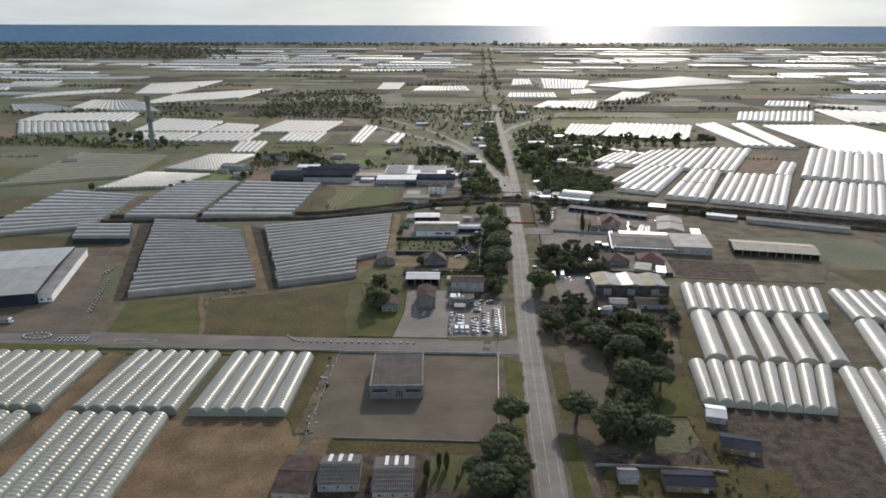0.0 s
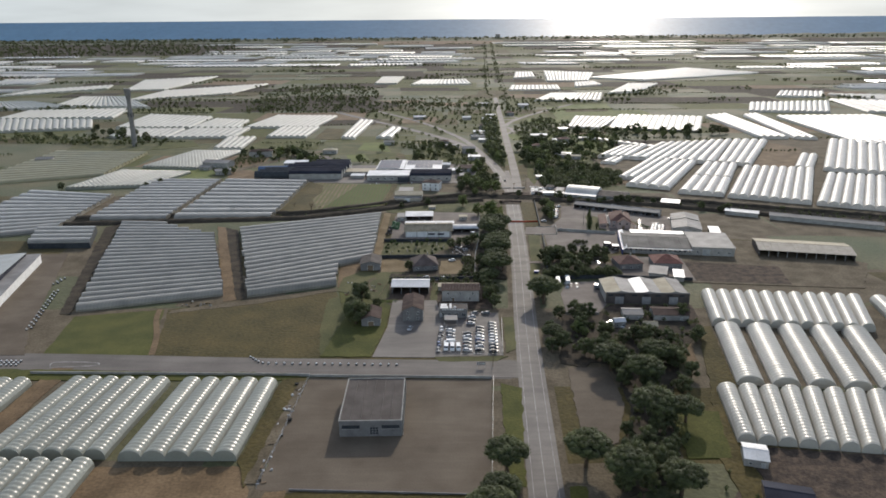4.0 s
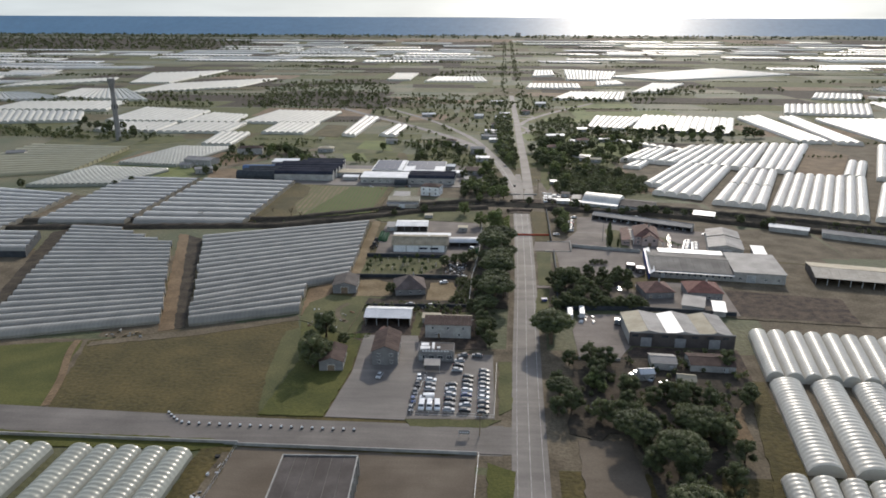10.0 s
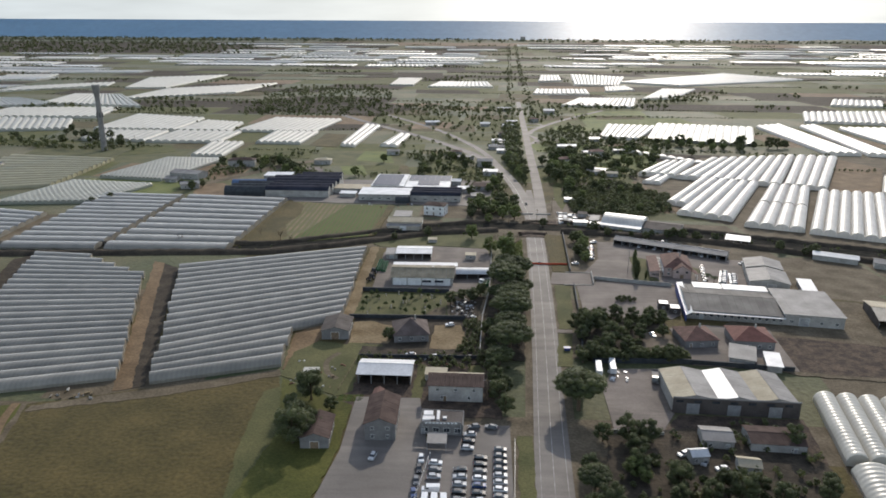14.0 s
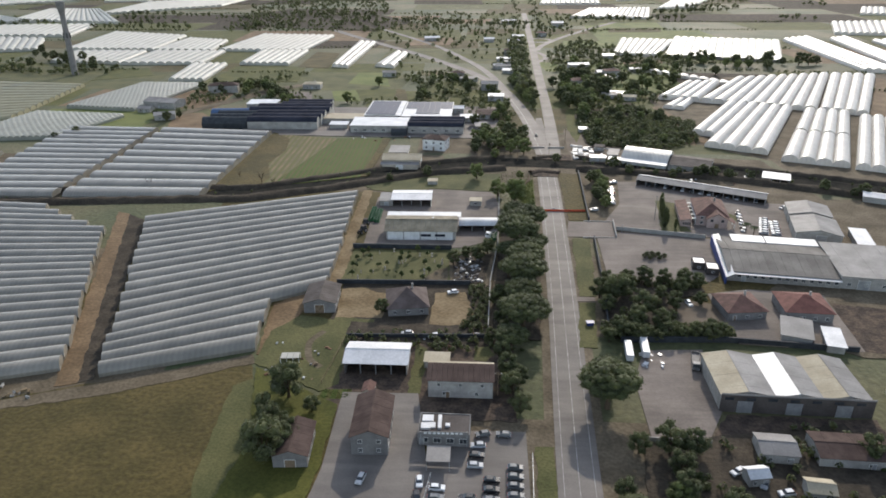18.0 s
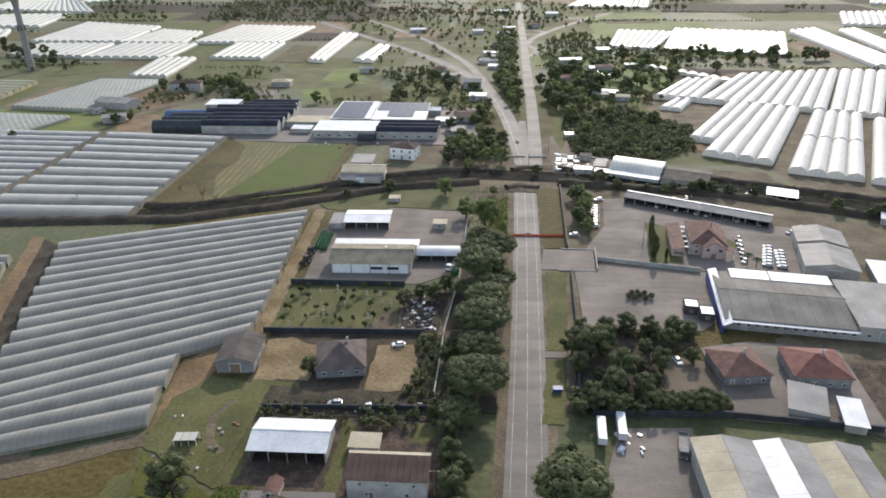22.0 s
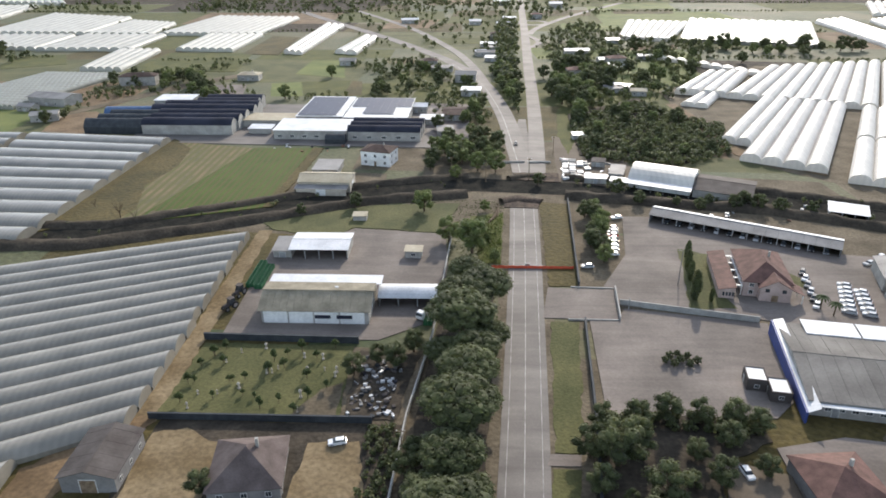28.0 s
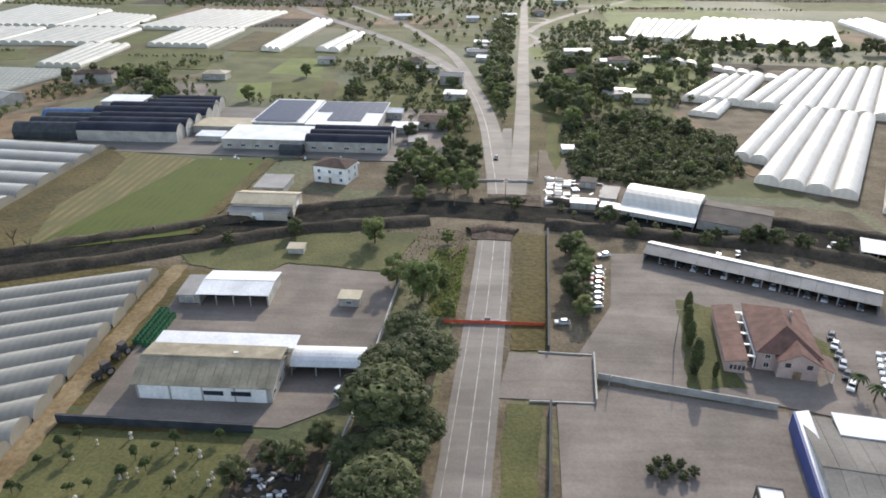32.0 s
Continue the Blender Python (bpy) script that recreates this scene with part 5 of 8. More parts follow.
patch("plot_1", "dry brown plot beside the road", M_DRY, (50, 140), (112, 140), (116, 200), (98, 204), (54, 206))
patch("plot_2", "dark vegetable plot behind the sheds", M_STUBBLE, (56, 160), (92, 158), (94, 186), (58, 188))
patch("plot_3", "brown earth yard among the gardens", M_GRAVEL, (86, 406), (104, 405), (104, 428), (92, 432))
patch("plot_4", "grey yard of the red houses", M_YARD, (104, 402), (142, 398), (146, 436), (120, 440), (104, 436))
patch("track_1", "pale farm track beside the crop", M_DRY, (-44, 568), (-40, 569), (-35, 646), (-40, 647))
patch("yard_4", "grey yard of the packing works", M_ASPHALT, (-140, 655), (-80, 652), (20, 648), (22, 700), (14, 735), (-90, 735), (-88, 700), (-140, 668))
patch("plot_5", "brown weedy plot beside the greenhouse", M_DRY, (-122, 540), (-116, 545), (-111, 656), (-116, 660))
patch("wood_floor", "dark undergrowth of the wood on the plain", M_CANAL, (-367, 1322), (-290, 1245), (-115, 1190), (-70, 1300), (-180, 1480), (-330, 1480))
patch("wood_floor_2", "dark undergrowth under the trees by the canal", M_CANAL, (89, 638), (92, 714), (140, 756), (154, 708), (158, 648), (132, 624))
# tree shade put into the ground colour
patch("wood_floor_3", "ground painted dark as shade under the roadside trees", M_CANAL, (54, 306), (64, 352), (118, 362), (124, 336), (106, 310), (88, 268), (80, 226), (58, 216), (74, 268), (74, 301))
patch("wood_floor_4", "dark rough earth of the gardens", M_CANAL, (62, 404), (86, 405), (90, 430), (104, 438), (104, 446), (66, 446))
# shade below the pines and in the gardens, as dark colour
patch("wood_floor_5", "ground painted dark as shade under the pines", M_CANAL, (24, 404), (40, 402), (44, 450), (45, 505), (33, 510), (29, 478))
patch("wood_floor_6", "gardens painted dark as shade behind the houses", M_CANAL, (-24, 400), (24, 398), (24, 410), (-24, 412))
patch("road_gap", "churned brown earth where the road is broken off", M_BLACKSOIL, (51, 571), (64, 570), (65.5, 580), (58, 583), (52, 581))
patch("road_gap_far", "churned earth at the far side of the broken road", M_BLACKSOIL, (56, 603), (76, 600), (76, 612), (56, 612))

# ---- buildings ----


def slab(name, pts, off, material, parent, label=""):
    """A flat piece from its corners, thickened by off."""
    n = len(pts)
    off = Vector(off)
    verts = [Vector(p) for p in pts] + [Vector(p) + off for p in pts]
    faces = [tuple(range(n))[::-1], tuple(range(n, 2 * n))] + [(i, (i + 1) % n, (i + 1) % n + n, i + n) for i in range(n)]
    return part_mesh(name, mesh_of(name, verts, faces, material), parent, label)


def roof_slope(root, p0, p1, q1, q0, material, step=3.5, thick=0.12):
    """One roof slope from the eave p0-p1 to the ridge q0-q1, laid in sheets."""
    p0, p1, q0, q1 = (Vector(v) for v in (p0, p1, q0, q1))
    n = max(1, round((p1 - p0).length / step))
    for i in range(n):
        a, b = i / n, (i + 1) / n - 0.004 / max(1.0, step)
        lift = 0.02 * (i % 2)
        slab("roof_panel", [v + Vector((0, 0, lift)) for v in (p0.lerp(p1, a), p0.lerp(p1, b), q0.lerp(q1, b), q0.lerp(q1, a))], (0, 0, thick), material, root)


def window(root, face, w, d, u, z0, z1, wide, kind="window"):
    """A framed pane on one face of a building w by d."""
    t, frame_w = 0.09, 0.1
    bars = [(-wide / 2, z0, wide / 2, z0 + frame_w), (-wide / 2, z1 - frame_w, wide / 2, z1), (-wide / 2, z0, -wide / 2 + frame_w, z1), (wide / 2 - frame_w, z0, wide / 2, z1), (-0.03, z0, 0.03, z1)]
    bm = box_bm(*[(a, -t, b, c, 0.02, e) for a, b, c, e in bars])
    ob = part(kind, bm, M_FRAME, root)
    pane = part("pane", box_bm((-wide / 2 + frame_w, -0.05, z0 + frame_w, wide / 2 - frame_w, 0.02, z1 - frame_w)), M_GLASS, ob, "dark glass pane")
    spot = {"f": (u, 0, 0, 0), "b": (w - u, d, 0, 180), "l": (0, d - u, 0, -90), "r": (w, u, 0, 90)}[face]
    ob.location, ob.rotation_euler = spot[:3], (0, 0, radians(spot[3]))
    return pane


def door(root, face, w, d, u, wide, high, material=None):
    bm = box_bm((-wide / 2, -0.07, 0.0, wide / 2, 0.02, high))
    ob = part("door", bm, material or M_STEEL, root)
    part("door_frame", box_bm((-wide / 2 - 0.12, -0.1, 0, -wide / 2, 0.02, high + 0.12), (wide / 2, -0.1, 0, wide / 2 + 0.12, 0.02, high + 0.12), (-wide / 2, -0.1, high, wide / 2, 0.02, high + 0.12)), M_FRAME, ob)
    spot = {"f": (u, 0, 0, 0), "b": (w - u, d, 0, 180), "l": (0, d - u, 0, -90), "r": (w, u, 0, 90)}[face]
    ob.location, ob.rotation_euler = spot[:3], (0, 0, radians(spot[3]))


def building(name, label, category, x, y, w, d, turn, eave, ridge, roof="gable", wall=None, top=None, wins=(), doors=(), over=0.5, group="", step=3.5, open_front=False):
    """A building whose front left corner stands at x, y; w along its front, d deep, turned by degrees."""
    wall, top = wall or M_WALL, top or M_GREYROOF
    root = thing(name, label, category, x, y, rise(y), turn, group)
    T = 0.25
    if roof in ("gable", "vault", "mono"):
        if roof == "gable":
            prof = [(0, eave), (d / 2, ridge), (d, eave)]
        elif roof == "mono":
            prof = [(0, eave), (d, ridge)]
        else:
            prof = [(d * i / 8, eave + (ridge - eave) * math.sin(math.pi * i / 8) ** 0.8) for i in range(9)]
        back = prof[-1][1]
        side = [(0, 0)] + prof + [(d, 0)]
        if not open_front:
            slab("wall", [(T, 0, 0), (w - T, 0, 0), (w - T, 0, eave), (T, 0, eave)], (0, T, 0), wall, root)
        else:
            for i in range(max(2, round(w / 5)) + 1):
                u = (w - 0.3) * i / max(2, round(w / 5))
                part("post", box_bm((u, 0, 0, u + 0.3, 0.3, eave)), M_STEEL, root)
        slab("wall", [(T, d, 0), (w - T, d, 0), (w - T, d, back), (T, d, back)], (0, -T, 0), wall, root)
        slab("wall", [(0, a, b) for a, b in side], (T, 0, 0), wall, root)
        slab("wall", [(w, a, b) for a, b in side], (-T, 0, 0), wall, root)
        for (a, za), (b, zb) in zip(prof, prof[1:]):
            fa, fb = (-over if a == 0 else 0), (over if b == d else 0)
            s = (zb - za) / (b - a)
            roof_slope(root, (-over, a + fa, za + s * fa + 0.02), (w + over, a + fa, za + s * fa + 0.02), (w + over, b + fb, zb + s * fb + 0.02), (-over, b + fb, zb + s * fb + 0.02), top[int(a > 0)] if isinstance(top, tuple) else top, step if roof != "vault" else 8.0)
        if roof == "gable":
            part("ridge_cap", box_bm((-over, d / 2 - 0.2, ridge + 0.08, w + over, d / 2 + 0.2, ridge + 0.22)), top[1] if isinstance(top, tuple) else top, root)
    elif roof == "gable_y":
        front = [(0, 0), (w, 0), (w, eave), (w / 2, ridge), (0, eave)]
        if open_front:
            for u in (0, w - 0.3):
                part("post", box_bm((u, 0, 0, u + 0.3, 0.3, eave)), M_STEEL, root)
        else:
            slab("wall", [(a, 0, b) for a, b in front], (0, T, 0), wall, root)
        slab("wall", [(a, d, b) for a, b in front], (0, -T, 0), wall, root)
        slab("wall", [(0, T, 0), (0, d - T, 0), (0, d - T, eave), (0, T, eave)], (T, 0, 0), wall, root)
        slab("wall", [(w, T, 0), (w, d - T, 0), (w, d - T, eave), (w, T, eave)], (-T, 0, 0), wall, root)
        s = (ridge - eave) / (w / 2)
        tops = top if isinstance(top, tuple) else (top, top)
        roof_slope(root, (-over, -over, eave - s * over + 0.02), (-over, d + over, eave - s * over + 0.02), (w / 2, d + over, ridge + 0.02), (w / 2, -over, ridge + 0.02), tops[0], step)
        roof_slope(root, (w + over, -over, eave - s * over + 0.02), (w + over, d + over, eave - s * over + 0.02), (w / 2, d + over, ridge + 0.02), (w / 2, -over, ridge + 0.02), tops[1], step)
        part("ridge_cap", box_bm((w / 2 - 0.2, -over, ridge + 0.08, w / 2 + 0.2, d + over, ridge + 0.22)), tops[1], root)
    else:
        for pts, off in (([(T, 0, 0), (w - T, 0, 0), (w - T, 0, eave), (T, 0, eave)], (0, T, 0)), ([(T, d, 0), (w - T, d, 0), (w - T, d, eave), (T, d, eave)], (0, -T, 0)), ([(0, 0, 0), (0, d, 0), (0, d, eave), (0, 0, eave)], (T, 0, 0)), ([(w, 0, 0), (w, d, 0), (w, d, eave), (w, 0, eave)], (-T, 0, 0))):
            slab("wall", pts, off, wall, root)
        o, e = over, eave + 0.02
        if roof == "hip":
            k = min(w, d) / 2
            A, B = ((k, d / 2, ridge), (w - k, d / 2, ridge)) if w >= d else ((w / 2, k, ridge), (w / 2, d - k, ridge))
            c = [(-o, -o, e), (w + o, -o, e), (w + o, d + o, e), (-o, d + o, e)]
            sides = ([c[0], c[1], B, A], [c[1], c[2], B], [c[2], c[3], A, B], [c[3], c[0], A]) if w >= d else ([c[0], c[1], A], [c[1], c[2], B, A], [c[2], c[3], B], [c[3], c[0], A, B])
            for pts in sides:
                slab("roof_slope", pts, (0, 0, 0.14), top, root)
            part("chimney", box_bm((w * 0.62, d * 0.55, eave, w * 0.62 + 0.6, d * 0.55 + 0.6, ridge + 0.9)), M_CONC, root)
        else:
            roof_slope(root, (0.1, 0.1, e - 0.3), (w - 0.1, 0.1, e - 0.3), (w - 0.1, d - 0.1, ridge - 0.3), (0.1, d - 0.1, ridge - 0.3), top, step)
    for face, n, z0, z1, wide in wins:
        length = w if face in "fb" else d
        for i in range(n):
            window(root, face, w, d, length * (i + 0.5) / n, z0, z1, wide)
    for face, u, wide, high, *m in doors:
        door(root, face, w, d, u, wide, high, m[0] if m else None)
    return root


HOUSES = "houses by the main road"
shed = building("grey_shed", "grey block shed with a dark panelled roof on a gravel yard", "shed", -29, 249.5, 21, 29.5, 1, 6.0, 6.0, "flat", M_GREYWALL, M_FELT, (("r", 5, 3.4, 4.4, 2.6),), step=3.5)
for i in range(7):
    part("roof_rib", box_bm((0.3 + i * 3.4, 0.3, 5.9, 0.42 + i * 3.4, 29.2, 6.02)), M_OLDROOF, shed)
for x0, y0, x1, y1 in ((-0.15, -0.15, 21.15, 0.2), (-0.15, 29.3, 21.15, 29.65), (-0.15, 0.2, 0.2, 29.3), (20.8, 0.2, 21.15, 29.3)):
    part("coping", box_bm((x0, y0, 6.0, x1, y1, 6.22), bevel=0.03), M_CONC, shed, "pale concrete coping")
for u in (3.9, 17.3):
    part("window_strip", box_bm((u - 3.0, -0.05, 3.0, u + 3.0, 0.05, 4.3)), M_GLASS, shed, "long dark window strip")
    part("window_sill", box_bm((u - 3.1, -0.16, 2.86, u + 3.1, 0.02, 3.0)), M_CONC, shed)
for i in range(3):
    for j in range(3):
        part("vent_hole", box_bm((10.4 + i * 0.98, -0.04, 0.9 + j * 0.95, 11.14 + i * 0.98, 0.05, 1.6 + j * 0.95)), M_GLASS, shed, "square dark vent")
for i in range(9):
    part("pilaster", box_bm((21.0, 0.6 + i * 3.5, 0, 21.45, 1.0 + i * 3.5, 5.9), bevel=0.03), M_CONC, shed)
for i, (x, y, w, d) in enumerate(((-40, 190, 13, 15), (-22, 186, 13, 18))):
    house = building("farmhouse", "low dark roofed farm building with pale roof slats", "house", x, y, w, d, 1, 3.4, 5.2, "gable", M_WALL, M_FELT, (("f", 3, 1.2, 2.4, 1.1),), (("f", w * 0.35, 1.1, 2.2),), group=HOUSES, step=1.2)
    for q in range(5):
        k = (q + 0.5) / 5
        for v, z in ((-0.4 + (d / 2 + 0.4) * k, 3.55 + 2.0 * k), (d + 0.4 - (d / 2 + 0.4) * k, 3.55 + 2.0 * k)):
            part("batten", box_bm((0, v - 0.06, z - 0.02, w, v + 0.06, z + 0.06)), M_GREYROOF, house)
    for q in range(18):
        for back in (0, 1):
            u, v0, v1, z0 = 0.3 + q * 0.72, (-0.4, d + 0.4)[back], d / 2, 3.4
            slab("roof_slat", [(u, v0, z0 + 0.06), (u + 0.16, v0, z0 + 0.06), (u + 0.16, v1, 5.42), (u, v1, 5.42)], (0, 0, 0.12), M_GREYROOF, house)
    for q in range(3):
        u = 2.2 + q * 3.3 + i
        slab("skylight", [(u, d * 0.62, 4.95), (u + 1.2, d * 0.62, 4.95), (u + 1.2, d + 0.3, 3.65), (u, d + 0.3, 3.65)], (0, 0, 0.35), M_ROOFW, house, "white skylight hood")
building("shop", "car dealer's flat-roofed office with white roof boxes", "shop", 3.5, 350, 13.5, 8.5, -2, 4.0, 4.0, "flat", M_GREYWALL, M_FELT, (("f", 4, 1.0, 2.6, 2.0),), (("f", 1.0, 1.0, 2.1),))
for u, v, w, d, h in ((4.2, 351.4, 2.6, 2.4, 0.5), (4.4, 354.6, 3.0, 2.6, 0.35), (8.6, 351.5, 1.0, 5.5, 0.6), (10.6, 352.5, 1.2, 1.2, 0.5), (6.2, 352, 1.8, 2.2, 0.3)):
    crate = thing("roof_unit", "pale metal unit standing on the office roof", "roof unit", u, v, 3.7)
    part("casing", box_bm((0, 0, 0.1, w, d, 0.2 + h), bevel=0.06), M_ROOFW, crate)
    part("foot", box_bm((0.1, 0.1, 0, w - 0.1, 0.3, 0.12), (0.1, d - 0.3, 0, w - 0.1, d - 0.1, 0.12)), M_STEEL, crate)
canopy = thing("canopy", "white flat canopy on thin posts beside the car lot", "canopy", 6.2, 340.2, group="")
part("roof_sheet", box_bm((0, 0, 3.0, 6, 6, 3.15), bevel=0.03), M_GREYROOF, canopy)
for u, v in ((0.1, 0.1), (5.75, 0.1), (0.1, 5.75), (5.75, 5.75)):
    part("post", box_bm((u, v, 0, u + 0.15, v + 0.15, 3.0)), M_STEEL, canopy)
sign = thing("sign", "long dark signboard on the shop's edge", "sign", 4, 349.2)
part("board", box_bm((0, 0, 4.1, 12.5, 0.15, 5.0)), M_GREYROOF, sign)
for i in range(9):
    part("letter_bar", box_bm((1.2 + i * 1.15, -0.05, 4.3, 1.95 + i * 1.15, 0.0, 4.8)), M_WHITE, sign)
for u in (0.2, 12.2):
    part("post", box_bm((u, 0.15, 0, u + 0.15, 0.3, 5.0)), M_STEEL, sign)
building("house", "two-storey grey house with a brown tiled roof", "house", -13.2, 345.5, 9.4, 17, 1, 6.0, 8.0, "gable_y", M_GREYWALL, M_BROWNROOF, (("f", 2, 1.0, 2.3, 1.1), ("f", 2, 3.8, 5.0, 1.1), ("r", 4, 1.0, 2.3, 1.2), ("r", 4, 3.8, 5.0, 1.2)), (("r", 2.0, 1.1, 2.2, M_WOOD),), group=HOUSES, step=1.6)
building("outbuilding", "low gabled outbuilding with a brown roof", "house", -32, 340, 8.6, 13, 3, 4.0, 5.6, "gable_y", M_GREYWALL, M_BROWNROOF, (("r", 3, 1.0, 2.2, 1.2),), (("f", 4.3, 2.6, 2.6, M_WOOD),), group=HOUSES, step=1.6)
building("shed", "open-fronted shed with a white metal roof", "shed", -21, 381.5, 19, 11.5, -1, 4.0, 5.4, "gable", M_CONC, M_ROOFW, (), (), open_front=True, step=4.0)
building("long_house", "long two-storey grey rendered house with a brown roof", "house", 5, 370.5, 18.5, 6.6, -1, 6.0, 7.0, "mono", M_WALL, M_BROWNROOF, (("f", 2, 1.0, 2.2, 1.0), ("f", 3, 3.9, 5.1, 1.0)), (("f", 5.6, 1.1, 2.2, M_WOOD),), group=HOUSES, step=1.5)
tagged(new("roof_strip", mesh_of("roof_strip", [(4.6, 377.4, 7.14), (24, 377.1, 7.14), (24, 378.6, 6.9), (4.6, 378.9, 6.9), (4.6, 377.4, 6.98), (24, 377.1, 6.98), (24, 378.6, 6.74), (4.6, 378.9, 6.74)], [(0, 1, 2, 3), (7, 6, 5, 4), (0, 4, 5, 1), (1, 5, 6, 2), (2, 6, 7, 3), (3, 7, 4, 0)], M_BEIGE)), "pale back edge of the brown roof", "roof")
building("garden_shed", "small tiled garden shed with two dark doors", "shed", -14, 369.5, 3.2, 4.5, -4, 2.3, 3.2, "gable_y", M_CREAM, M_TILE, (), (("f", 1.0, 0.8, 1.9, M_DARKROOF), ("f", 2.2, 0.8, 1.9, M_DARKROOF)), over=0.25, step=1.5)
building("flat_shed", "low shed with a white and rusty flat roof", "shed", 3, 385, 7.5, 5, -2, 2.5, 2.7, "mono", M_CONC, M_BEIGE, (), (("f", 2, 0.9, 2.0),), over=0.3)
building("barn", "brown roofed barn with grey rendered walls", "barn", -41.5, 418, 11, 14, 2, 4.0, 5.6, "gable_y", M_GREYWALL, M_FELT, (("r", 3, 1.2, 2.2, 1.2),), (("f", 5.5, 3.2, 3.2, M_WOOD),), step=2.0)
building("hipped_house", "grey house with a steep brown hipped roof", "house", -11.5, 416, 14, 14.5, 8, 3.1, 7.7, "hip", M_GREYWALL, M_MAUVE, (("f", 3, 1.0, 2.3, 1.3), ("r", 3, 1.0, 2.3, 1.3)), (("r", 2.0, 1.0, 2.2, M_WOOD),), group=HOUSES)
wh = building("warehouse", "farm warehouse with an aged brown roof and white sliding doors", "warehouse", -19.8, 482.8, 30.2, 12.2, 0.2, 4.6, 7.1, "gable", M_WALL, M_OLIVE, (("f", 2, 2.2, 3.2, 0.1), ("r", 3, 1.4, 2.6, 1.6)), (("f", 4, 6.6, 4.0, M_WHITE), ("f", 11.2, 6.6, 4.0, M_WHITE), ("f", 18.4, 6.6, 4.0, M_WHITE), ("f", 25.6, 6.6, 4.0, M_WHITE)), over=0.8, step=2.0)
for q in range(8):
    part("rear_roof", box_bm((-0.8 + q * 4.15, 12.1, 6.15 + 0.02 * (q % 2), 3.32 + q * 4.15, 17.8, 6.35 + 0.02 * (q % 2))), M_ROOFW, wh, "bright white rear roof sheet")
part("rear_wall", box_bm((0, 12.3, 0, 30.2, 17.4, 6.1)), M_WALL, wh)
for q in range(8):
    slab("level_roof", [(-0.7 + q * 3.96, 6.2, 7.34), (3.24 + q * 3.96, 6.2, 7.34), (3.24 + q * 3.96, 12.2, 6.6), (-0.7 + q * 3.96, 12.2, 6.6)], (0, 0, 0.12), M_OLIVE, wh)
part("roof_patch", box_bm((19.6, 8.0, 7.2, 20.6, 8.7, 7.4)), M_ROOFW, wh, "small white patch on the old roof")
for u in (17.3, 23.4):
    part("louvre", box_bm((u - 2.2, -0.16, 1.8, u + 2.2, -0.075, 2.9)), M_DARKROOF, wh, "dark louvre band")
building("vault_shelter", "open vaulted shelter of grey sheet beside the warehouse", "shelter", 11.8, 493, 17, 8, 1, 3.0, 4.6, "vault", M_STEEL, M_ROOFW, open_front=True, over=0.2)
building("shed", "open farm shed with a white sheet roof", "shed", -21.5, 523, 19, 13, 1, 3.8, 4.6, "gable", M_CONC, M_ROOFW, open_front=True, step=3.0)
building("lean_to", "low grey lean-to shed", "shed", -27.5, 524, 6, 10, 1, 2.8, 3.2, "mono", M_CONC, M_GREYROOF, (), (("f", 3, 2.0, 2.2),))
building("kiosk", "small kiosk with a pale flat roof on the yard", "kiosk", 16.5, 525, 5.4, 4, -2, 2.7, 2.9, "mono", M_WALL, M_BEIGE, (("f", 1, 1.0, 2.0, 1.6),), (("r", 2, 0.9, 2.0),), over=0.4)
building("hut", "tiny hut with a pale roof on the grass", "hut", -6, 556, 5, 3.5, 0, 2.0, 2.3, "mono", M_CONC, M_BEIGE, over=0.3)
cb = building("barn", "cream barn with a pale sheet roof by the canal", "barn", -33.5, 586, 21.5, 12, -1, 4.6, 6.2, "gable", M_CREAM, M_BEIGE, (("f", 4, 1.4, 2.4, 2.0),), (("r", 6, 3.4, 3.4, M_WHITE),), step=3.0)
slab("lean_to_roof", [(-1, -4, 2.8), (21, -4, 2.8), (21, 0, 3.4), (-1, 0, 3.4)], (0, 0, 0.12), M_GREYROOF, cb, "lower roof along the front")
for a, b, m in ((0, 8, M_CREAM), (8, 12, M_WHITE), (12, 20.5, M_CREAM)):
    part("front_wall", box_bm((a, -3.9, 0, b, -3.7, 2.8)), m, cb)
building("lean_to", "low grey flat-roofed annex", "shed", -32, 606, 11, 14, -1, 3.0, 3.1, "mono", M_CONC, M_GREYROOF)
villa = building("villa", "white two-storey villa with a low tiled roof and balcony", "house", -13, 622, 14, 11, -14, 6.6, 8.4, "hip", M_WHITE, M_BROWNROOF, (("f", 3, 1.0, 2.4, 1.3), ("f", 3, 4.0, 5.4, 1.3), ("r", 2, 1.0, 2.4, 1.2), ("r", 2, 4.0, 5.4, 1.2)), (("f", 7.0, 1.1, 2.2, M_WOOD),), group=HOUSES)
part("balcony", box_bm((3, -1.4, 3.2, 11, 0, 3.4), (3, -1.4, 3.4, 11, -1.28, 4.3)), M_WHITE, villa)
PACK = "sheds of the packing works"
for i in range(3):
    building("packing_hall", "packing hall with a dark vaulted roof and grey walls", "warehouse", -136 + 0.8 * i, 668 + 9.2 * i, 48, 9, 0, 5.6, 8.2, "vault", M_CONC, M_DARKROOF, (), (("r", 4.5, 3.6, 4.0),) if i else (), group=PACK, over=0.2)
    building("net_house", "tunnel covered in dark shade net", "greenhouse", -168 + 2.5 * i, 669 + 9.2 * i, 31, 9, 0, 3.6, 7.4, "vault", M_NET, M_NET, over=0.05)
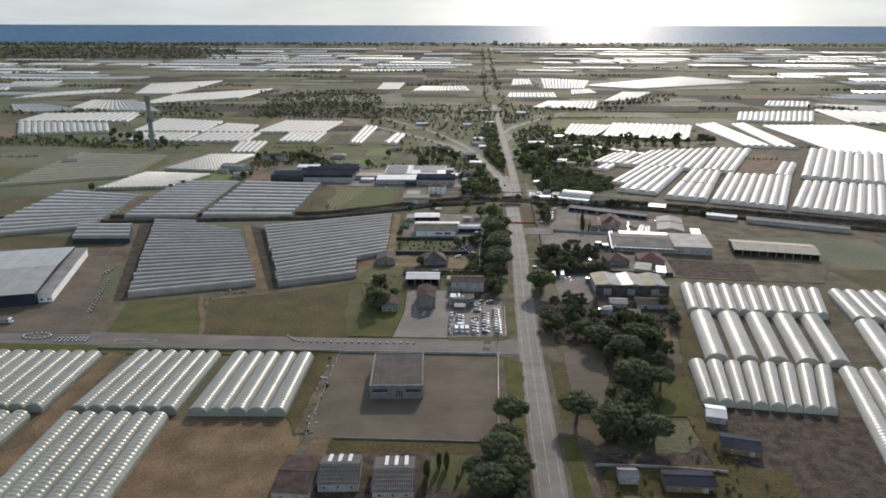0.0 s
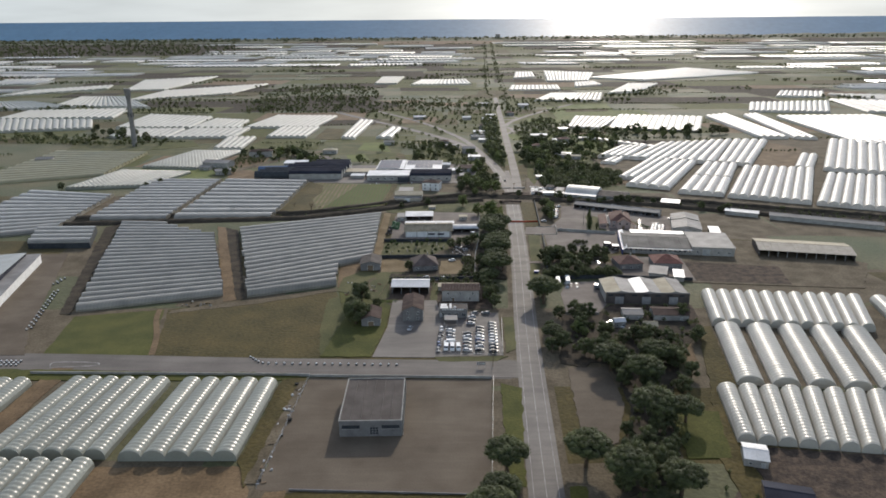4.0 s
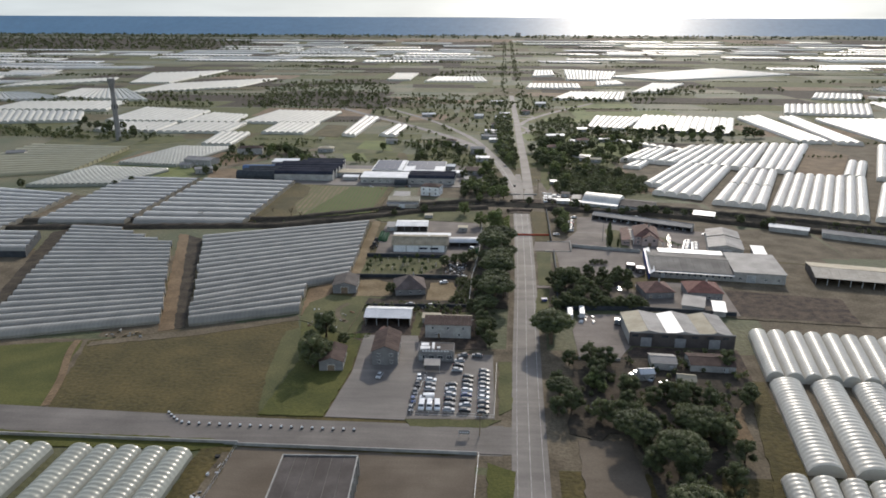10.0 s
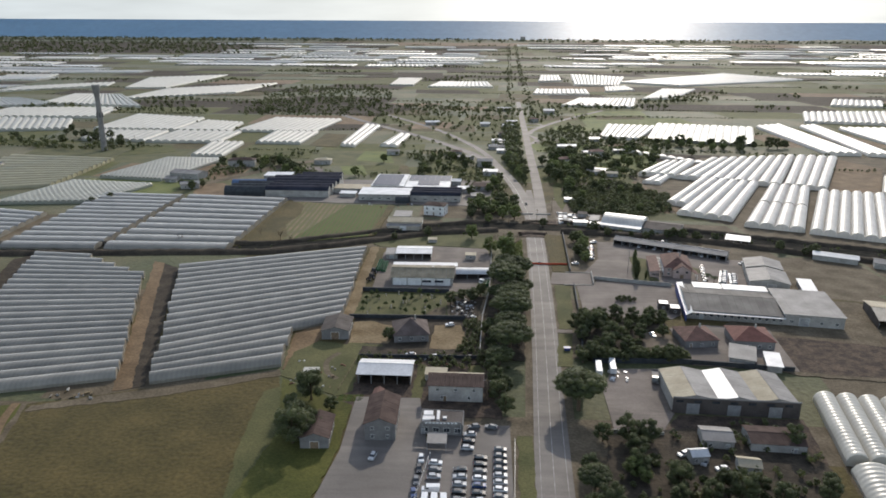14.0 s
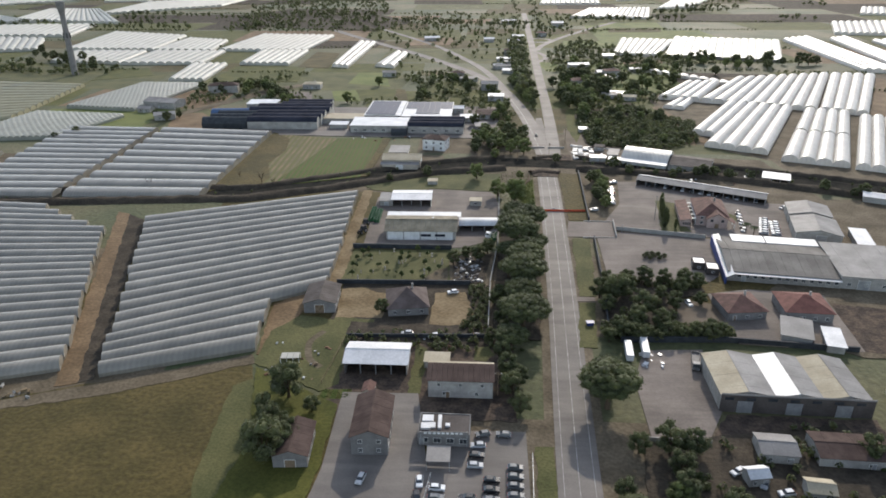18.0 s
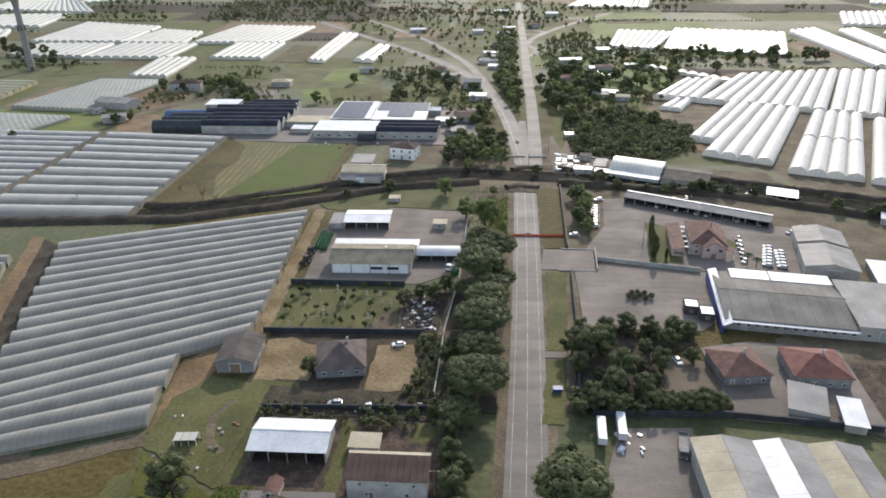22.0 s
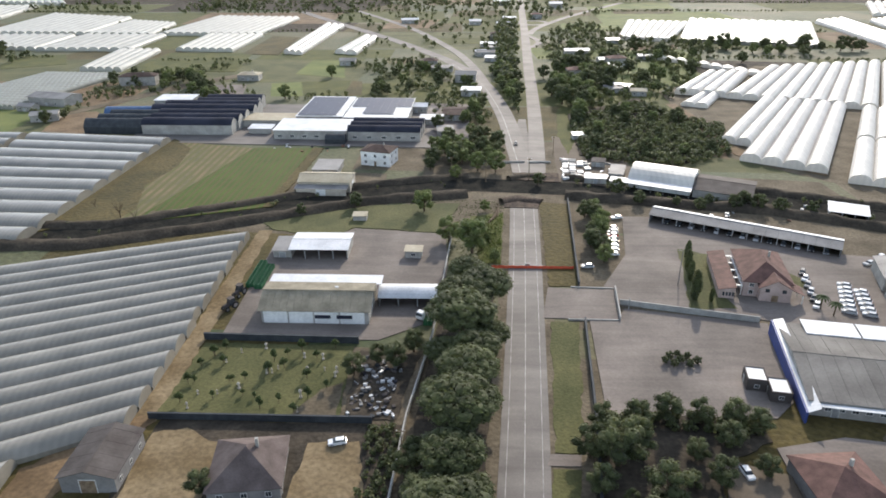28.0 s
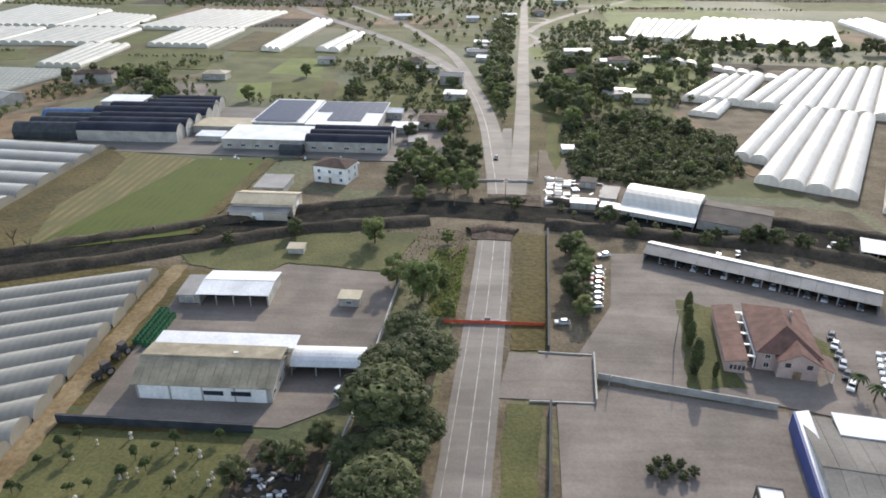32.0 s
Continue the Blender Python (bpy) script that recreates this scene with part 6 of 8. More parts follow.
for i in range(2):
    building("packing_hall", "packing hall with a dark vaulted roof", "warehouse", -143 + 4 * i, 697 + 9.2 * i, 58 - 4 * i, 9, 0, 5.8, 8.4, "vault", M_CONC, M_DARKROOF, group=PACK, over=0.2)
for i in range(2):
    building("packing_hall", "smaller hall with a dark vaulted roof", "warehouse", -124 + 3 * i, 716 + 8.2 * i, 36 - 3 * i, 8, 0, 5.6, 7.8, "vault", M_CONC, M_DARKROOF, group=PACK, over=0.2)
building("net_house", "tunnel covered in bluish shade net", "greenhouse", -172, 700, 28, 10, 4, 3.0, 5.6, "vault", M_NET, M_BLUENET)
building("works_shed", "works shed with a white flat roof", "warehouse", -64, 661, 38, 21, -1, 5.0, 5.4, "mono", M_CONC, M_ROOFW, (("f", 6, 1.4, 2.6, 2.2),), (("f", 34, 4.0, 4.0),), group=PACK, step=5.0)
building("works_shed", "low works shed with a pale roof", "warehouse", -87, 684, 35, 14, -1, 4.0, 4.3, "mono", M_CONC, M_BEIGE, group=PACK, step=5.0)
building("small_shed", "small white-roofed shed at the works", "shed", -80, 671, 12, 7, -2, 3.0, 3.4, "mono", M_WALL, M_ROOFW, group=PACK)
for i in range(3):
    building("works_shed", "works shed with a dark vaulted roof", "warehouse", -25.5 + 0.4 * i, 659 + 7.5 * i, 37, 7.4, -1, 5.2, 7.4, "vault", M_CONC, M_DARKROOF, (("f", 5, 1.6, 2.8, 2.4),) if i == 0 else (), (), group=PACK, over=0.2)
building("net_house", "small dark tunnel before the white shed", "greenhouse", -36, 653, 10, 6, -1, 2.6, 4.6, "vault", M_NET, M_NET, over=0.05)
for x, y, w, d in ((-58, 686, 25, 44), (-31.5, 684, 34, 43)):
    hall = building("solar_shed", "works shed whose roof carries rows of solar panels", "warehouse", x, y, w, d, -1, 5.8, 6.2, "mono", M_CONC, M_ROOFW, group=PACK, step=6.0)
    for r in range(8):
        for q in range(int(w / 4.2)):
            if w < 30 or r > 3 or (1 < q < 6 and r > 0):
                slab("solar_panel", [(0.6 + q * 4.2, 1.0 + r * 5.2, 6.3), (4.74 + q * 4.2, 1.0 + r * 5.2, 6.3), (4.74 + q * 4.2, 5.5 + r * 5.2, 6.6), (0.6 + q * 4.2, 5.5 + r * 5.2, 6.6)], (0, 0, 0.06), M_PV, hall)
for label, x, y, w, d, t, e, rd, rf, top in (
    ("white farmhouse beyond the works", -204, 785, 24, 10, 8, 6.0, 8.0, "hip", M_BROWNROOF), ("long shed with a pale roof", -236, 732, 27, 15, -14, 5, 6.6, "gable", M_GREYROOF), ("small grey barn beside the long shed", -234, 716, 10, 7, -6, 3, 4.2, "gable", M_GREYROOF), ("white flat-roofed shed behind the halls", -153, 724, 22, 14, 0, 5, 5.3, "mono", M_ROOFW),
    ("farm shed beside the grey greenhouse", -210, 690, 14, 10, 20, 4, 5.2, "gable", M_GREYROOF), ("small house in the fields", -128, 803, 15, 10, 0, 4, 5.6, "hip", M_BEIGE),
    ("row house near the bend", 25, 800, 14, 9, -4, 5.6, 7.2, "gable", M_GREYROOF), ("flat-roofed house near the bend", 30, 759, 12, 9, -4, 4, 4.4, "mono", M_ROOFW),
    ("white shed by the works", 9, 690, 12, 8, -2, 3.4, 4, "mono", M_ROOFW), ("brown-roofed shed by the works", 21, 700, 13, 18, -2, 3.4, 4.4, "gable", M_BROWNROOF), ("grey flat shed by the works", 20, 668, 8, 9, 6, 3, 3.4, "mono", M_GREYROOF), ("small white house by the works", -1, 716, 12, 8, -2, 4, 5.2, "gable", M_ROOFW), ("house beyond the slip road", -2, 850, 12, 10, 0, 5.4, 7, "hip", M_BROWNROOF),
    ("roadside house under trees", 104, 815, 15, 10, 6, 5.6, 7.4, "hip", M_TILE), ("white-roofed shed by the road", 128, 778, 12, 7, -20, 3, 3.6, "mono", M_ROOFW), ("white-roofed house near the junction", 112, 905, 20, 9, 4, 4, 5.2, "gable", M_ROOFW),
    ("farmhouse with a tiled roof", 140, 860, 14, 10, 10, 5.6, 7.4, "hip", M_TILE), ("low shed by the far road", 40, 900, 16, 8, 4, 3.4, 4.6, "gable", M_GREYROOF), ("house at the junction", 52, 985, 13, 10, 0, 5.6, 7.2, "hip", M_BROWNROOF),
    ("white-roofed cottage among the trees", 60, 1060, 14, 9, 5, 5, 6.6, "gable", M_ROOFW), ("distant white-roofed roadside house", 130, 1240, 16, 10, 0, 5.6, 7.4, "gable", M_ROOFW), ("distant white-roofed field shed", 60, 1280, 22, 9, 0, 4, 5.2, "gable", M_ROOFW),
    ("white-roofed house before the roundabout trees", 32, 1087, 12, 8, 4, 4, 5.4, "gable", M_ROOFW), ("long low white-roofed nursery shed", 43, 947, 14, 5, 0, 3, 3.8, "mono", M_ROOFW), ("white-roofed yard shed by the bend", 39, 904, 9, 6, 12, 3.4, 4.4, "gable", M_ROOFW), ("grey-white shed beside the far road", 46, 879, 12, 6, -8, 3, 3.8, "mono", M_ROOFW),
    ("pale square store by the nursery", 50, 925, 8, 7, 0, 3.4, 3.7, "mono", M_GREYROOF), ("white workshop at the roundabout", 68, 1115, 14, 8, 0, 4, 5, "gable", M_ROOFW), ("farmyard shed with a white roof", 134, 868, 18, 8, 10, 3.6, 4.8, "gable", M_ROOFW), ("low white store in the gardens", 156, 965, 12, 7, 4, 3.4, 4.2, "mono", M_ROOFW),
    ("narrow lean-to with a white roof", 142, 841, 5, 14, 20, 3, 3.6, "mono", M_ROOFW), ("shed with white rails on its roof", 123, 768, 12, 7, 10, 3.2, 4, "mono", M_GREYROOF), ("beige-roofed hut among bushes", 137, 762, 10, 8, -6, 3.2, 4.2, "gable", M_BEIGE), ("white-roofed shed by the tunnels", 168, 888, 13, 6, 3, 3, 3.8, "gable", M_ROOFW),
    ("row of pale garages by the bend", 6, 838, 16, 7, -5, 3, 3.6, "mono", M_GREYROOF), ("white-roofed barn beyond the slip road", -41, 1096, 18, 9, 8, 4, 5.4, "gable", M_ROOFW),
    ("house by the junction", 100, 1135, 12, 9, 0, 5, 6.6, "hip", M_TILE), ("farm shed on the plain", -420, 760, 16, 10, 15, 4, 5.4, "gable", M_GREYROOF), ("small grey-roofed field barn", -66, 860, 12, 8, 0, 4, 5.2, "gable", M_GREYROOF),
):
    building("distant_house", label, "house", x, y, w, d, t, e, rd, rf, M_WALL, top, (("f", 2, 1.0, 2.2, 1.2),), (("f", w * 0.5, 1.2, 2.1),), group="houses on the plain", step=6.0)

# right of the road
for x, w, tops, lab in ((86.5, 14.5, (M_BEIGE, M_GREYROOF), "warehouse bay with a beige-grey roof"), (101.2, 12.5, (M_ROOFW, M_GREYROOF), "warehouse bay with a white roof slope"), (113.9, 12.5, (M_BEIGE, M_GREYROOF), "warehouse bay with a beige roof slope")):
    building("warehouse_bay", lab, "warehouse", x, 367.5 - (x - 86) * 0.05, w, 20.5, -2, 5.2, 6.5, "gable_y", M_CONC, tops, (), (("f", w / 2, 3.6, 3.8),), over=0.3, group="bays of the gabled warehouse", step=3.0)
par = thing("parapet", "flat-topped grey front of the gabled warehouse", "facade", 86.3, 366.9, 0, -2.8)
for i in range(8):
    part("facade_panel", box_bm((i * 5.1, -0.25, 0, i * 5.1 + 5.06, -0.02, 6.1)), M_FELT, par)
part("fascia", box_bm((0, -0.4, 5.7, 40.8, -0.26, 6.2)), M_GREYROOF, par)
for i in range(3):
    part("door", box_bm((4.5 + i * 13.2, -0.36, 0, 8.7 + i * 13.2, -0.26, 3.8)), M_STEEL, par)
for i in range(7):
    part("window", box_bm((1.0 + i * 5.8, -0.34, 4.1, 3.4 + i * 5.8, -0.26, 5.0)), M_GLASS, par)
building("red_house", "bungalow with a brown-red hipped roof", "house", 105, 416.5, 13.5, 13.5, 6, 3.4, 6.6, "hip", M_GREYWALL, M_TILE, (("f", 3, 1.0, 2.2, 1.2),), (("f", 2.4, 1.0, 2.1, M_WOOD),), group=HOUSES)
building("red_house", "house with a long red tiled roof", "house", 124.5, 417, 15.5, 14.5, -4, 3.8, 7.0, "hip", M_GREYWALL, M_REDTILE, (("f", 4, 1.0, 2.3, 1.2),), (("f", 5.0, 1.0, 2.1, M_WOOD),), group=HOUSES)
building("annex", "low annex with a grey roof between the red houses", "shed", 118, 404, 9, 12, -20, 2.8, 3.2, "mono", M_CONC, M_GREYROOF)
building("annex", "narrow annex with a white roof", "shed", 130, 398, 5, 11, -14, 2.6, 3.0, "mono", M_CONC, M_ROOFW)
TURN = -9.0
fac = building("factory", "factory hall with a long grey roof and strip of windows", "factory", 115, 448, 40, 34, TURN, 4.0, 5.8, "gable", M_WALL, M_OLDROOF, (("f", 14, 1.6, 3.2, 1.5),), (("f", 6, 1.4, 2.3),), over=0.2, step=3.0)
part("front_strip", box_bm((0, -1.6, 3.5, 40, -0.3, 3.7)), M_ROOFW, fac, "white canopy roof along the front")
slab("fascia", [(-1.2, -3.4, 0), (-1.2, 34.4, 0), (-1.2, 34.4, 4.4), (-1.2, -3.4, 3.0)], (0.5, 0, 0), M_BLUE, fac, "tall blue end wall")
slab("fascia_top", [(-0.7, -3.4, 2.9), (-0.7, 34.4, 4.3), (1.7, 34.4, 5.0), (1.7, -3.4, 4.3)], (0, 0, 0.2), M_ROOFW, fac, "white sloping cover behind the blue wall")
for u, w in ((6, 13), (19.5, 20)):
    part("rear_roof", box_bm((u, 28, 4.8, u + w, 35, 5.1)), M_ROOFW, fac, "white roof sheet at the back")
building("factory_annex", "factory annex with a pale roof", "factory", 154.5, 442, 24, 30, TURN, 5.4, 6.0, "mono", M_WALL, M_GREYROOF, (("f", 4, 1.6, 2.8, 1.4),), (("f", 8, 4, 4),), step=4.0)
for x, y, w, d, h in ((104.5, 456.5, 4.6, 5.5, 3.4), (108.6, 452.2, 4.6, 6, 3.0)):
    building("gatehouse", "small grey block with a white flat roof by the blue wall", "kiosk", x, y, w, d, TURN, h, h, "flat", M_FELT, M_ROOFW, (("f", 1, 1.0, 2.0, 1.2),), (("l", 2, 0.9, 2.0),))
red = building("office_house", "large office house with red tiled hips and a gabled porch", "house", 119.2, 503, 13.4, 22, TURN, 5.0, 8.8, "hip", M_PINK, M_TILE, (("f", 3, 1.0, 2.4, 1.3), ("f", 3, 3.4, 4.6, 1.3), ("l", 3, 1.0, 2.4, 1.3)), (("f", 10.5, 1.6, 2.3, M_WOOD),))
slab("porch_gable", [(4.2, -2.4, 0), (12.8, -2.4, 0), (12.8, -2.4, 4.6), (8.5, -2.4, 7.0), (4.2, -2.4, 4.6)], (0, 0.3, 0), M_PINK, red)
for a in (4.2, 12.5):
    part("porch_side", box_bm((a, -2.1, 0, a + 0.3, 0, 4.5)), M_PINK, red)
for a, b in ((3.7, 8.5), (13.3, 8.5)):
    slab("porch_roof", [(a, -2.9, 4.4), (b, -2.9, 7.1), (b, 6.0, 7.1), (a, 6.0, 4.4)], (0, 0, 0.14), M_TILE, red)
for u in (6.2, 10.8):
    part("porch_window", box_bm((u - 0.6, -2.47, 3.2, u + 0.6, -2.4, 4.3)), M_GLASS, red, "dark glass window")
part("porch_door", box_bm((7.6, -2.47, 0, 9.4, -2.4, 2.3)), M_WOOD, red)
slab("lean_to_roof", [(13.2, -2.6, 4.3), (16.4, -2.6, 3.0), (16.4, 3.4, 3.0), (13.2, 3.4, 4.3)], (0, 0, 0.14), M_TILE, red)
for v in (-2.3, 3.0):
    part("post", box_bm((16.0, v, 0, 16.2, v + 0.2, 3.1)), M_WHITE, red)
wing = thing("side_wing", "narrow wing with a sloping red tiled roof", "house", 111.8, 501.5, 0, TURN)
for a, b, c in ((0, 0.25, 3.1), (4.15, 4.4, 3.9)):
    part("wall", box_bm((a, 0, 0, b, 25.5, c)), M_PINK, wing)
for v in (0, 25.25):
    slab("wall", [(0.25, v, 0), (4.15, v, 0), (4.15, v, 3.85), (0.25, v, 3.15)], (0, 0.25, 0), M_PINK, wing)
for q in range(8):
    slab("roof_panel", [(-0.4, -0.4 + q * 3.3, 3.1), (4.7, -0.4 + q * 3.3, 4.05), (4.7, 2.88 + q * 3.3, 4.05), (-0.4, 2.88 + q * 3.3, 3.1)], (0, 0, 0.14), M_TILE, wing)
for q in range(4):
    part("window", box_bm((1.0 + 0.9 * q, -0.07, 1.1, 1.6 + 0.9 * q, 0.0, 2.3)), M_GLASS, wing, "dark glass window")
pergola = thing("pergola", "white beams between the house and its wing", "pergola", 116.5, 503.5, 0, TURN)
for u in (0.0, 2.2):
    part("beam", box_bm((u, 0, 3.2, u + 0.35, 21, 3.45)), M_WHITE, pergola)
for q in range(5):
    part("crossbeam", box_bm((0.35, q * 5.0, 3.22, 2.2, q * 5.0 + 0.8, 3.42)), M_WHITE, pergola)
    for u in (0.05, 2.25):
        part("post", box_bm((u, q * 5.0 + 0.2, 0, u + 0.25, q * 5.0 + 0.45, 3.2)), M_WHITE, pergola)
# light put into the slope colours: shaded front grey, sunlit rear white
can = building("carport", "long carport over parked cars, its sheet roof coloured grey on the shaded front", "carport", 104, 558.5, 63, 9, -27, 3.0, 4.3, "gable", M_STEEL, M_GREYROOF, open_front=True, over=0.3, step=4.0)
slab("roof_strip", [(-0.3, 4.5, 4.52), (63.3, 4.5, 4.52), (63.3, 9.2, 3.2), (-0.3, 9.2, 3.2)], (0, 0, 0.1), M_ROOFW, can, "rear roof slope coloured white as the sunlit side")
vb = building("vault_barn", "barn with a pale vaulted roof by the canal", "barn", 103.5, 596, 25, 21, -24, 3.4, 7.4, "vault", M_WHITE, M_FILM_W)
slab("lean_to_roof", [(-1, -3.6, 2.9), (25.6, -3.6, 2.9), (25.6, 0.2, 3.7), (-1, 0.2, 3.7)], (0, 0, 0.12), M_ROOFW, vb, "bright white lean-to roof along the front")
for u in range(6):
    part("post", box_bm((u * 5 - 0.1, -3.4, 0, u * 5 + 0.1, -3.2, 2.95)), M_STEEL, vb)
building("barn", "low grey barn beside the vaulted one", "barn", 127, 585, 22, 20, -24, 3.4, 5.0, "gable", M_CONC, M_FELT)
building("depot_shed", "grey shed with a low pitched roof", "shed", 156, 485.3, 18, 19, -15, 4.8, 6.6, "gable_y", M_CONC, M_GREYROOF, (), (("f", 10, 4, 4),), group="depot sheds")
building("depot_shed", "grey shed with a sheet roof", "shed", 162, 507, 17.5, 15, -15, 4.8, 6.6, "gable_y", M_CONC, M_GREYROOF, group="depot sheds")
building("store_shed", "narrow store shed with a pale flat roof", "shed", 176.4, 469.5, 6, 25, -14, 3.0, 3.3, "mono", M_CONC, M_ROOFW, (), (("f", 3, 2.4, 2.4),), group="depot sheds")
building("small_roof", "small shelter with a white roof", "shelter", 172, 565, 13, 9, -22, 2.6, 3.2, "mono", M_STEEL, M_ROOFW, open_front=True)
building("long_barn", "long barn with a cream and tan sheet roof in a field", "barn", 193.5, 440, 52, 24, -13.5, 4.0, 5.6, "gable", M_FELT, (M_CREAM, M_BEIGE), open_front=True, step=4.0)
building("long_shed", "long low shed with a pale roof along the canal", "shed", 236, 522, 70, 9, -25, 3.2, 4.2, "gable", M_CONC, M_GREYROOF, step=6.0)
building("long_shed", "low white-roofed shed along the canal", "shed", 210, 536, 22, 8, -25, 3.0, 3.8, "gable", M_CONC, M_ROOFW, step=6.0)
building("depot_hall", "large depot hall with a pale sheet roof", "warehouse", -325.7, 322.4, 110, 86, 14, 7.0, 8.2, "gable", M_DARKROOF, M_FILM_G, (), (("f", 60, 6, 5), ("f", 80, 6, 5)), step=6.0)
building("depot_annex", "depot annex with pale gutters", "warehouse", -219.5, 352, 7, 84, 14, 5.0, 5.6, "mono", M_WHITE, M_GREYROOF, (("f", 2, 1.4, 2.6, 1.6),), step=6.0)
for x, y, w, d, t, lab, top in ((72, 190, 16, 8, -3, "low dark shed under the trees", M_DARKROOF), (58, 194, 6, 5, -2, "small shed with a pale roof edge", M_GREYROOF), (100, 232, 7, 9, -16, "small shed with a pale roof", M_ROOFW), (98, 212, 13, 9, -16, "dark shed by the tunnels", M_DARKROOF), (84, 337, 5, 4, 8, "small hut with a white roof", M_ROOFW), (96, 333, 6, 5, -8, "small hut with a beige roof", M_BEIGE), (90, 346, 9, 8, -5, "low house among trees", M_GREYROOF), (104, 345, 16, 10, -4, "low brown-roofed house among trees", M_BROWNROOF), (-54, 186, 12, 20, -4, "dark reddish roofed shed by the soil plot", M_BROWNROOF)):
    building("small_shed", lab, "shed", x, y, w, d, t, 3.0, 4.0, "gable", M_WOOD if top is M_DARKROOF else M_CONC, top, (("f", 2, 1.0, 2.0, 0.9),), (("f", w * 0.8, 0.9, 2.0),), over=0.3)

tower = thing("water_tower", "tall dark concrete water tower with a narrow flared head", "tower", -361.5, 866)
bm = bmesh.new()
bmesh.ops.create_cone(bm, cap_ends=True, segments=20, radius1=3.0, radius2=2.3, depth=57, matrix=Matrix.Translation((0, 0, 28.5)))
part("shaft", bm, M_GREYWALL, tower)
bm = bmesh.new()
bmesh.ops.create_cone(bm, cap_ends=True, segments=24, radius1=2.4, radius2=3.9, depth=9, matrix=Matrix.Translation((0, 0, 59.5)))
bmesh.ops.create_cone(bm, cap_ends=True, segments=24, radius1=3.9, radius2=3.7, depth=2.5, matrix=Matrix.Translation((0, 0, 65.25)))
part("tank", bm, M_GREYWALL, tower)
bm = bmesh.new()
bmesh.ops.create_cone(bm, cap_ends=True, segments=20, radius1=3.6, radius2=3.6, depth=0.5, matrix=Matrix.Translation((0, 0, 34)))
part("platform", bm, M_GREYROOF, tower)
for i in range(6):
    c, e = math.cos(i * 1.0472), math.sin(i * 1.0472)
    part("antenna", box_bm((3.2 * c - 0.35, 3.2 * e - 0.35, 34.2, 3.2 * c + 0.35, 3.2 * e + 0.35, 39)), M_NET, tower, "dark panel antenna")
for i in range(12):
    part("rail_post", box_bm((3.5 * math.cos(i * 0.5236) - 0.06, 3.5 * math.sin(i * 0.5236) - 0.06, 66.4, 3.5 * math.cos(i * 0.5236) + 0.06, 3.5 * math.sin(i * 0.5236) + 0.06, 67.6)), M_STEEL, tower)
hotel = building("tower_block", "lone distant tower block near the coast", "building", 300, 4330, 26, 16, 0, 26, 26, "flat", M_CONC, M_GREYROOF, (("f", 5, 8, 10, 2.4), ("f", 5, 14, 16, 2.4), ("f", 5, 20, 22, 2.4)), step=9)

# ---- walls, fences, banks ----


def low_wall(label, pts, high, thick=0.25, material=None, category="wall", name="boundary_wall"):
    """A wall along points, in segments with a coping."""
    root = thing(name, label, category, pts[0][0], pts[0][1])
    for (x0, y0), (x1, y1) in zip(pts, pts[1:]):
        run, an = math.hypot(x1 - x0, y1 - y0), math.atan2(y1 - y0, x1 - x0)
        n = max(1, round(run / 12))
        for i in range(n):
            at = (x0 - pts[0][0] + (x1 - x0) * i / n, y0 - pts[0][1] + (y1 - y0) * i / n, 0)
            seg = part("wall_segment", box_bm((0, -thick / 2, -0.2, run / n - 0.03, thick / 2, high)), material or M_CONC, root)
            seg.location, seg.rotation_euler = at, (0, 0, an)
            cap = part("coping", box_bm((0, -thick / 2 - 0.06, high, run / n - 0.03, thick / 2 + 0.06, high + 0.08)), material or M_CONC, seg)
    return root


def fence(label, pts, high=1.6, gap=3.0, material=None, name="fence"):
    """Posts with two rails along points."""
    material = material or M_STEEL
    root = thing(name, label, "fence", pts[0][0], pts[0][1])
    post = None
    for (x0, y0), (x1, y1) in zip(pts, pts[1:]):
        run, an = math.hypot(x1 - x0, y1 - y0), math.atan2(y1 - y0, x1 - x0)
        n = max(1, round(run / gap))
        for i in range(n + 1):
            if post is None:
                post = part("post", box_bm((-0.05, -0.05, -0.2, 0.05, 0.05, high)), material, root).data
                continue
            part_mesh("post", post, root, at=(x0 - pts[0][0] + (x1 - x0) * i / n, y0 - pts[0][1] + (y1 - y0) * i / n, 0))
        for z in (high * 0.45, high - 0.06):
            rail = part("rail", box_bm((0, -0.03, z, run, 0.03, z + 0.06)), material, root)
            rail.location, rail.rotation_euler = (x0 - pts[0][0], y0 - pts[0][1], 0), (0, 0, an)
    return root


def bank(label, pts, wide, high, material, seed=1, step=4.0):
    """A rough earth bank along points."""
    r = random.Random(seed)
    fine = []
    for (x0, y0), (x1, y1) in zip(pts, pts[1:]):
        n = max(2, int(math.hypot(x1 - x0, y1 - y0) / step))
        fine += [(x0 + (x1 - x0) * i / n, y0 + (y1 - y0) * i / n) for i in range(n)]
    fine.append(pts[-1])
    verts, faces = [], []
    prof = ((-0.5, -0.1), (-0.32, 0.55), (-0.12, 1.0), (0.14, 0.95), (0.34, 0.5), (0.5, -0.1))
    for i, (x, y) in enumerate(fine):
        a, b = fine[max(i - 1, 0)], fine[min(i + 1, len(fine) - 1)]
        d = Vector((b[0] - a[0], b[1] - a[1])).normalized()
        for u, v in prof:
            w = wide * u * r.uniform(0.9, 1.1)
            verts.append((x - d.y * w, y + d.x * w, rise(y) + high * v * r.uniform(0.75, 1.2)))
    m = len(prof)
    for i in range(len(fine) - 1):
        for j in range(m - 1):
            k = i * m + j
            faces.append((k, k + m, k + m + 1, k + 1))
    return tagged(new("canal_bank", mesh_of("canal_bank", verts, faces, material, True)), label, "bank", kind="structure")


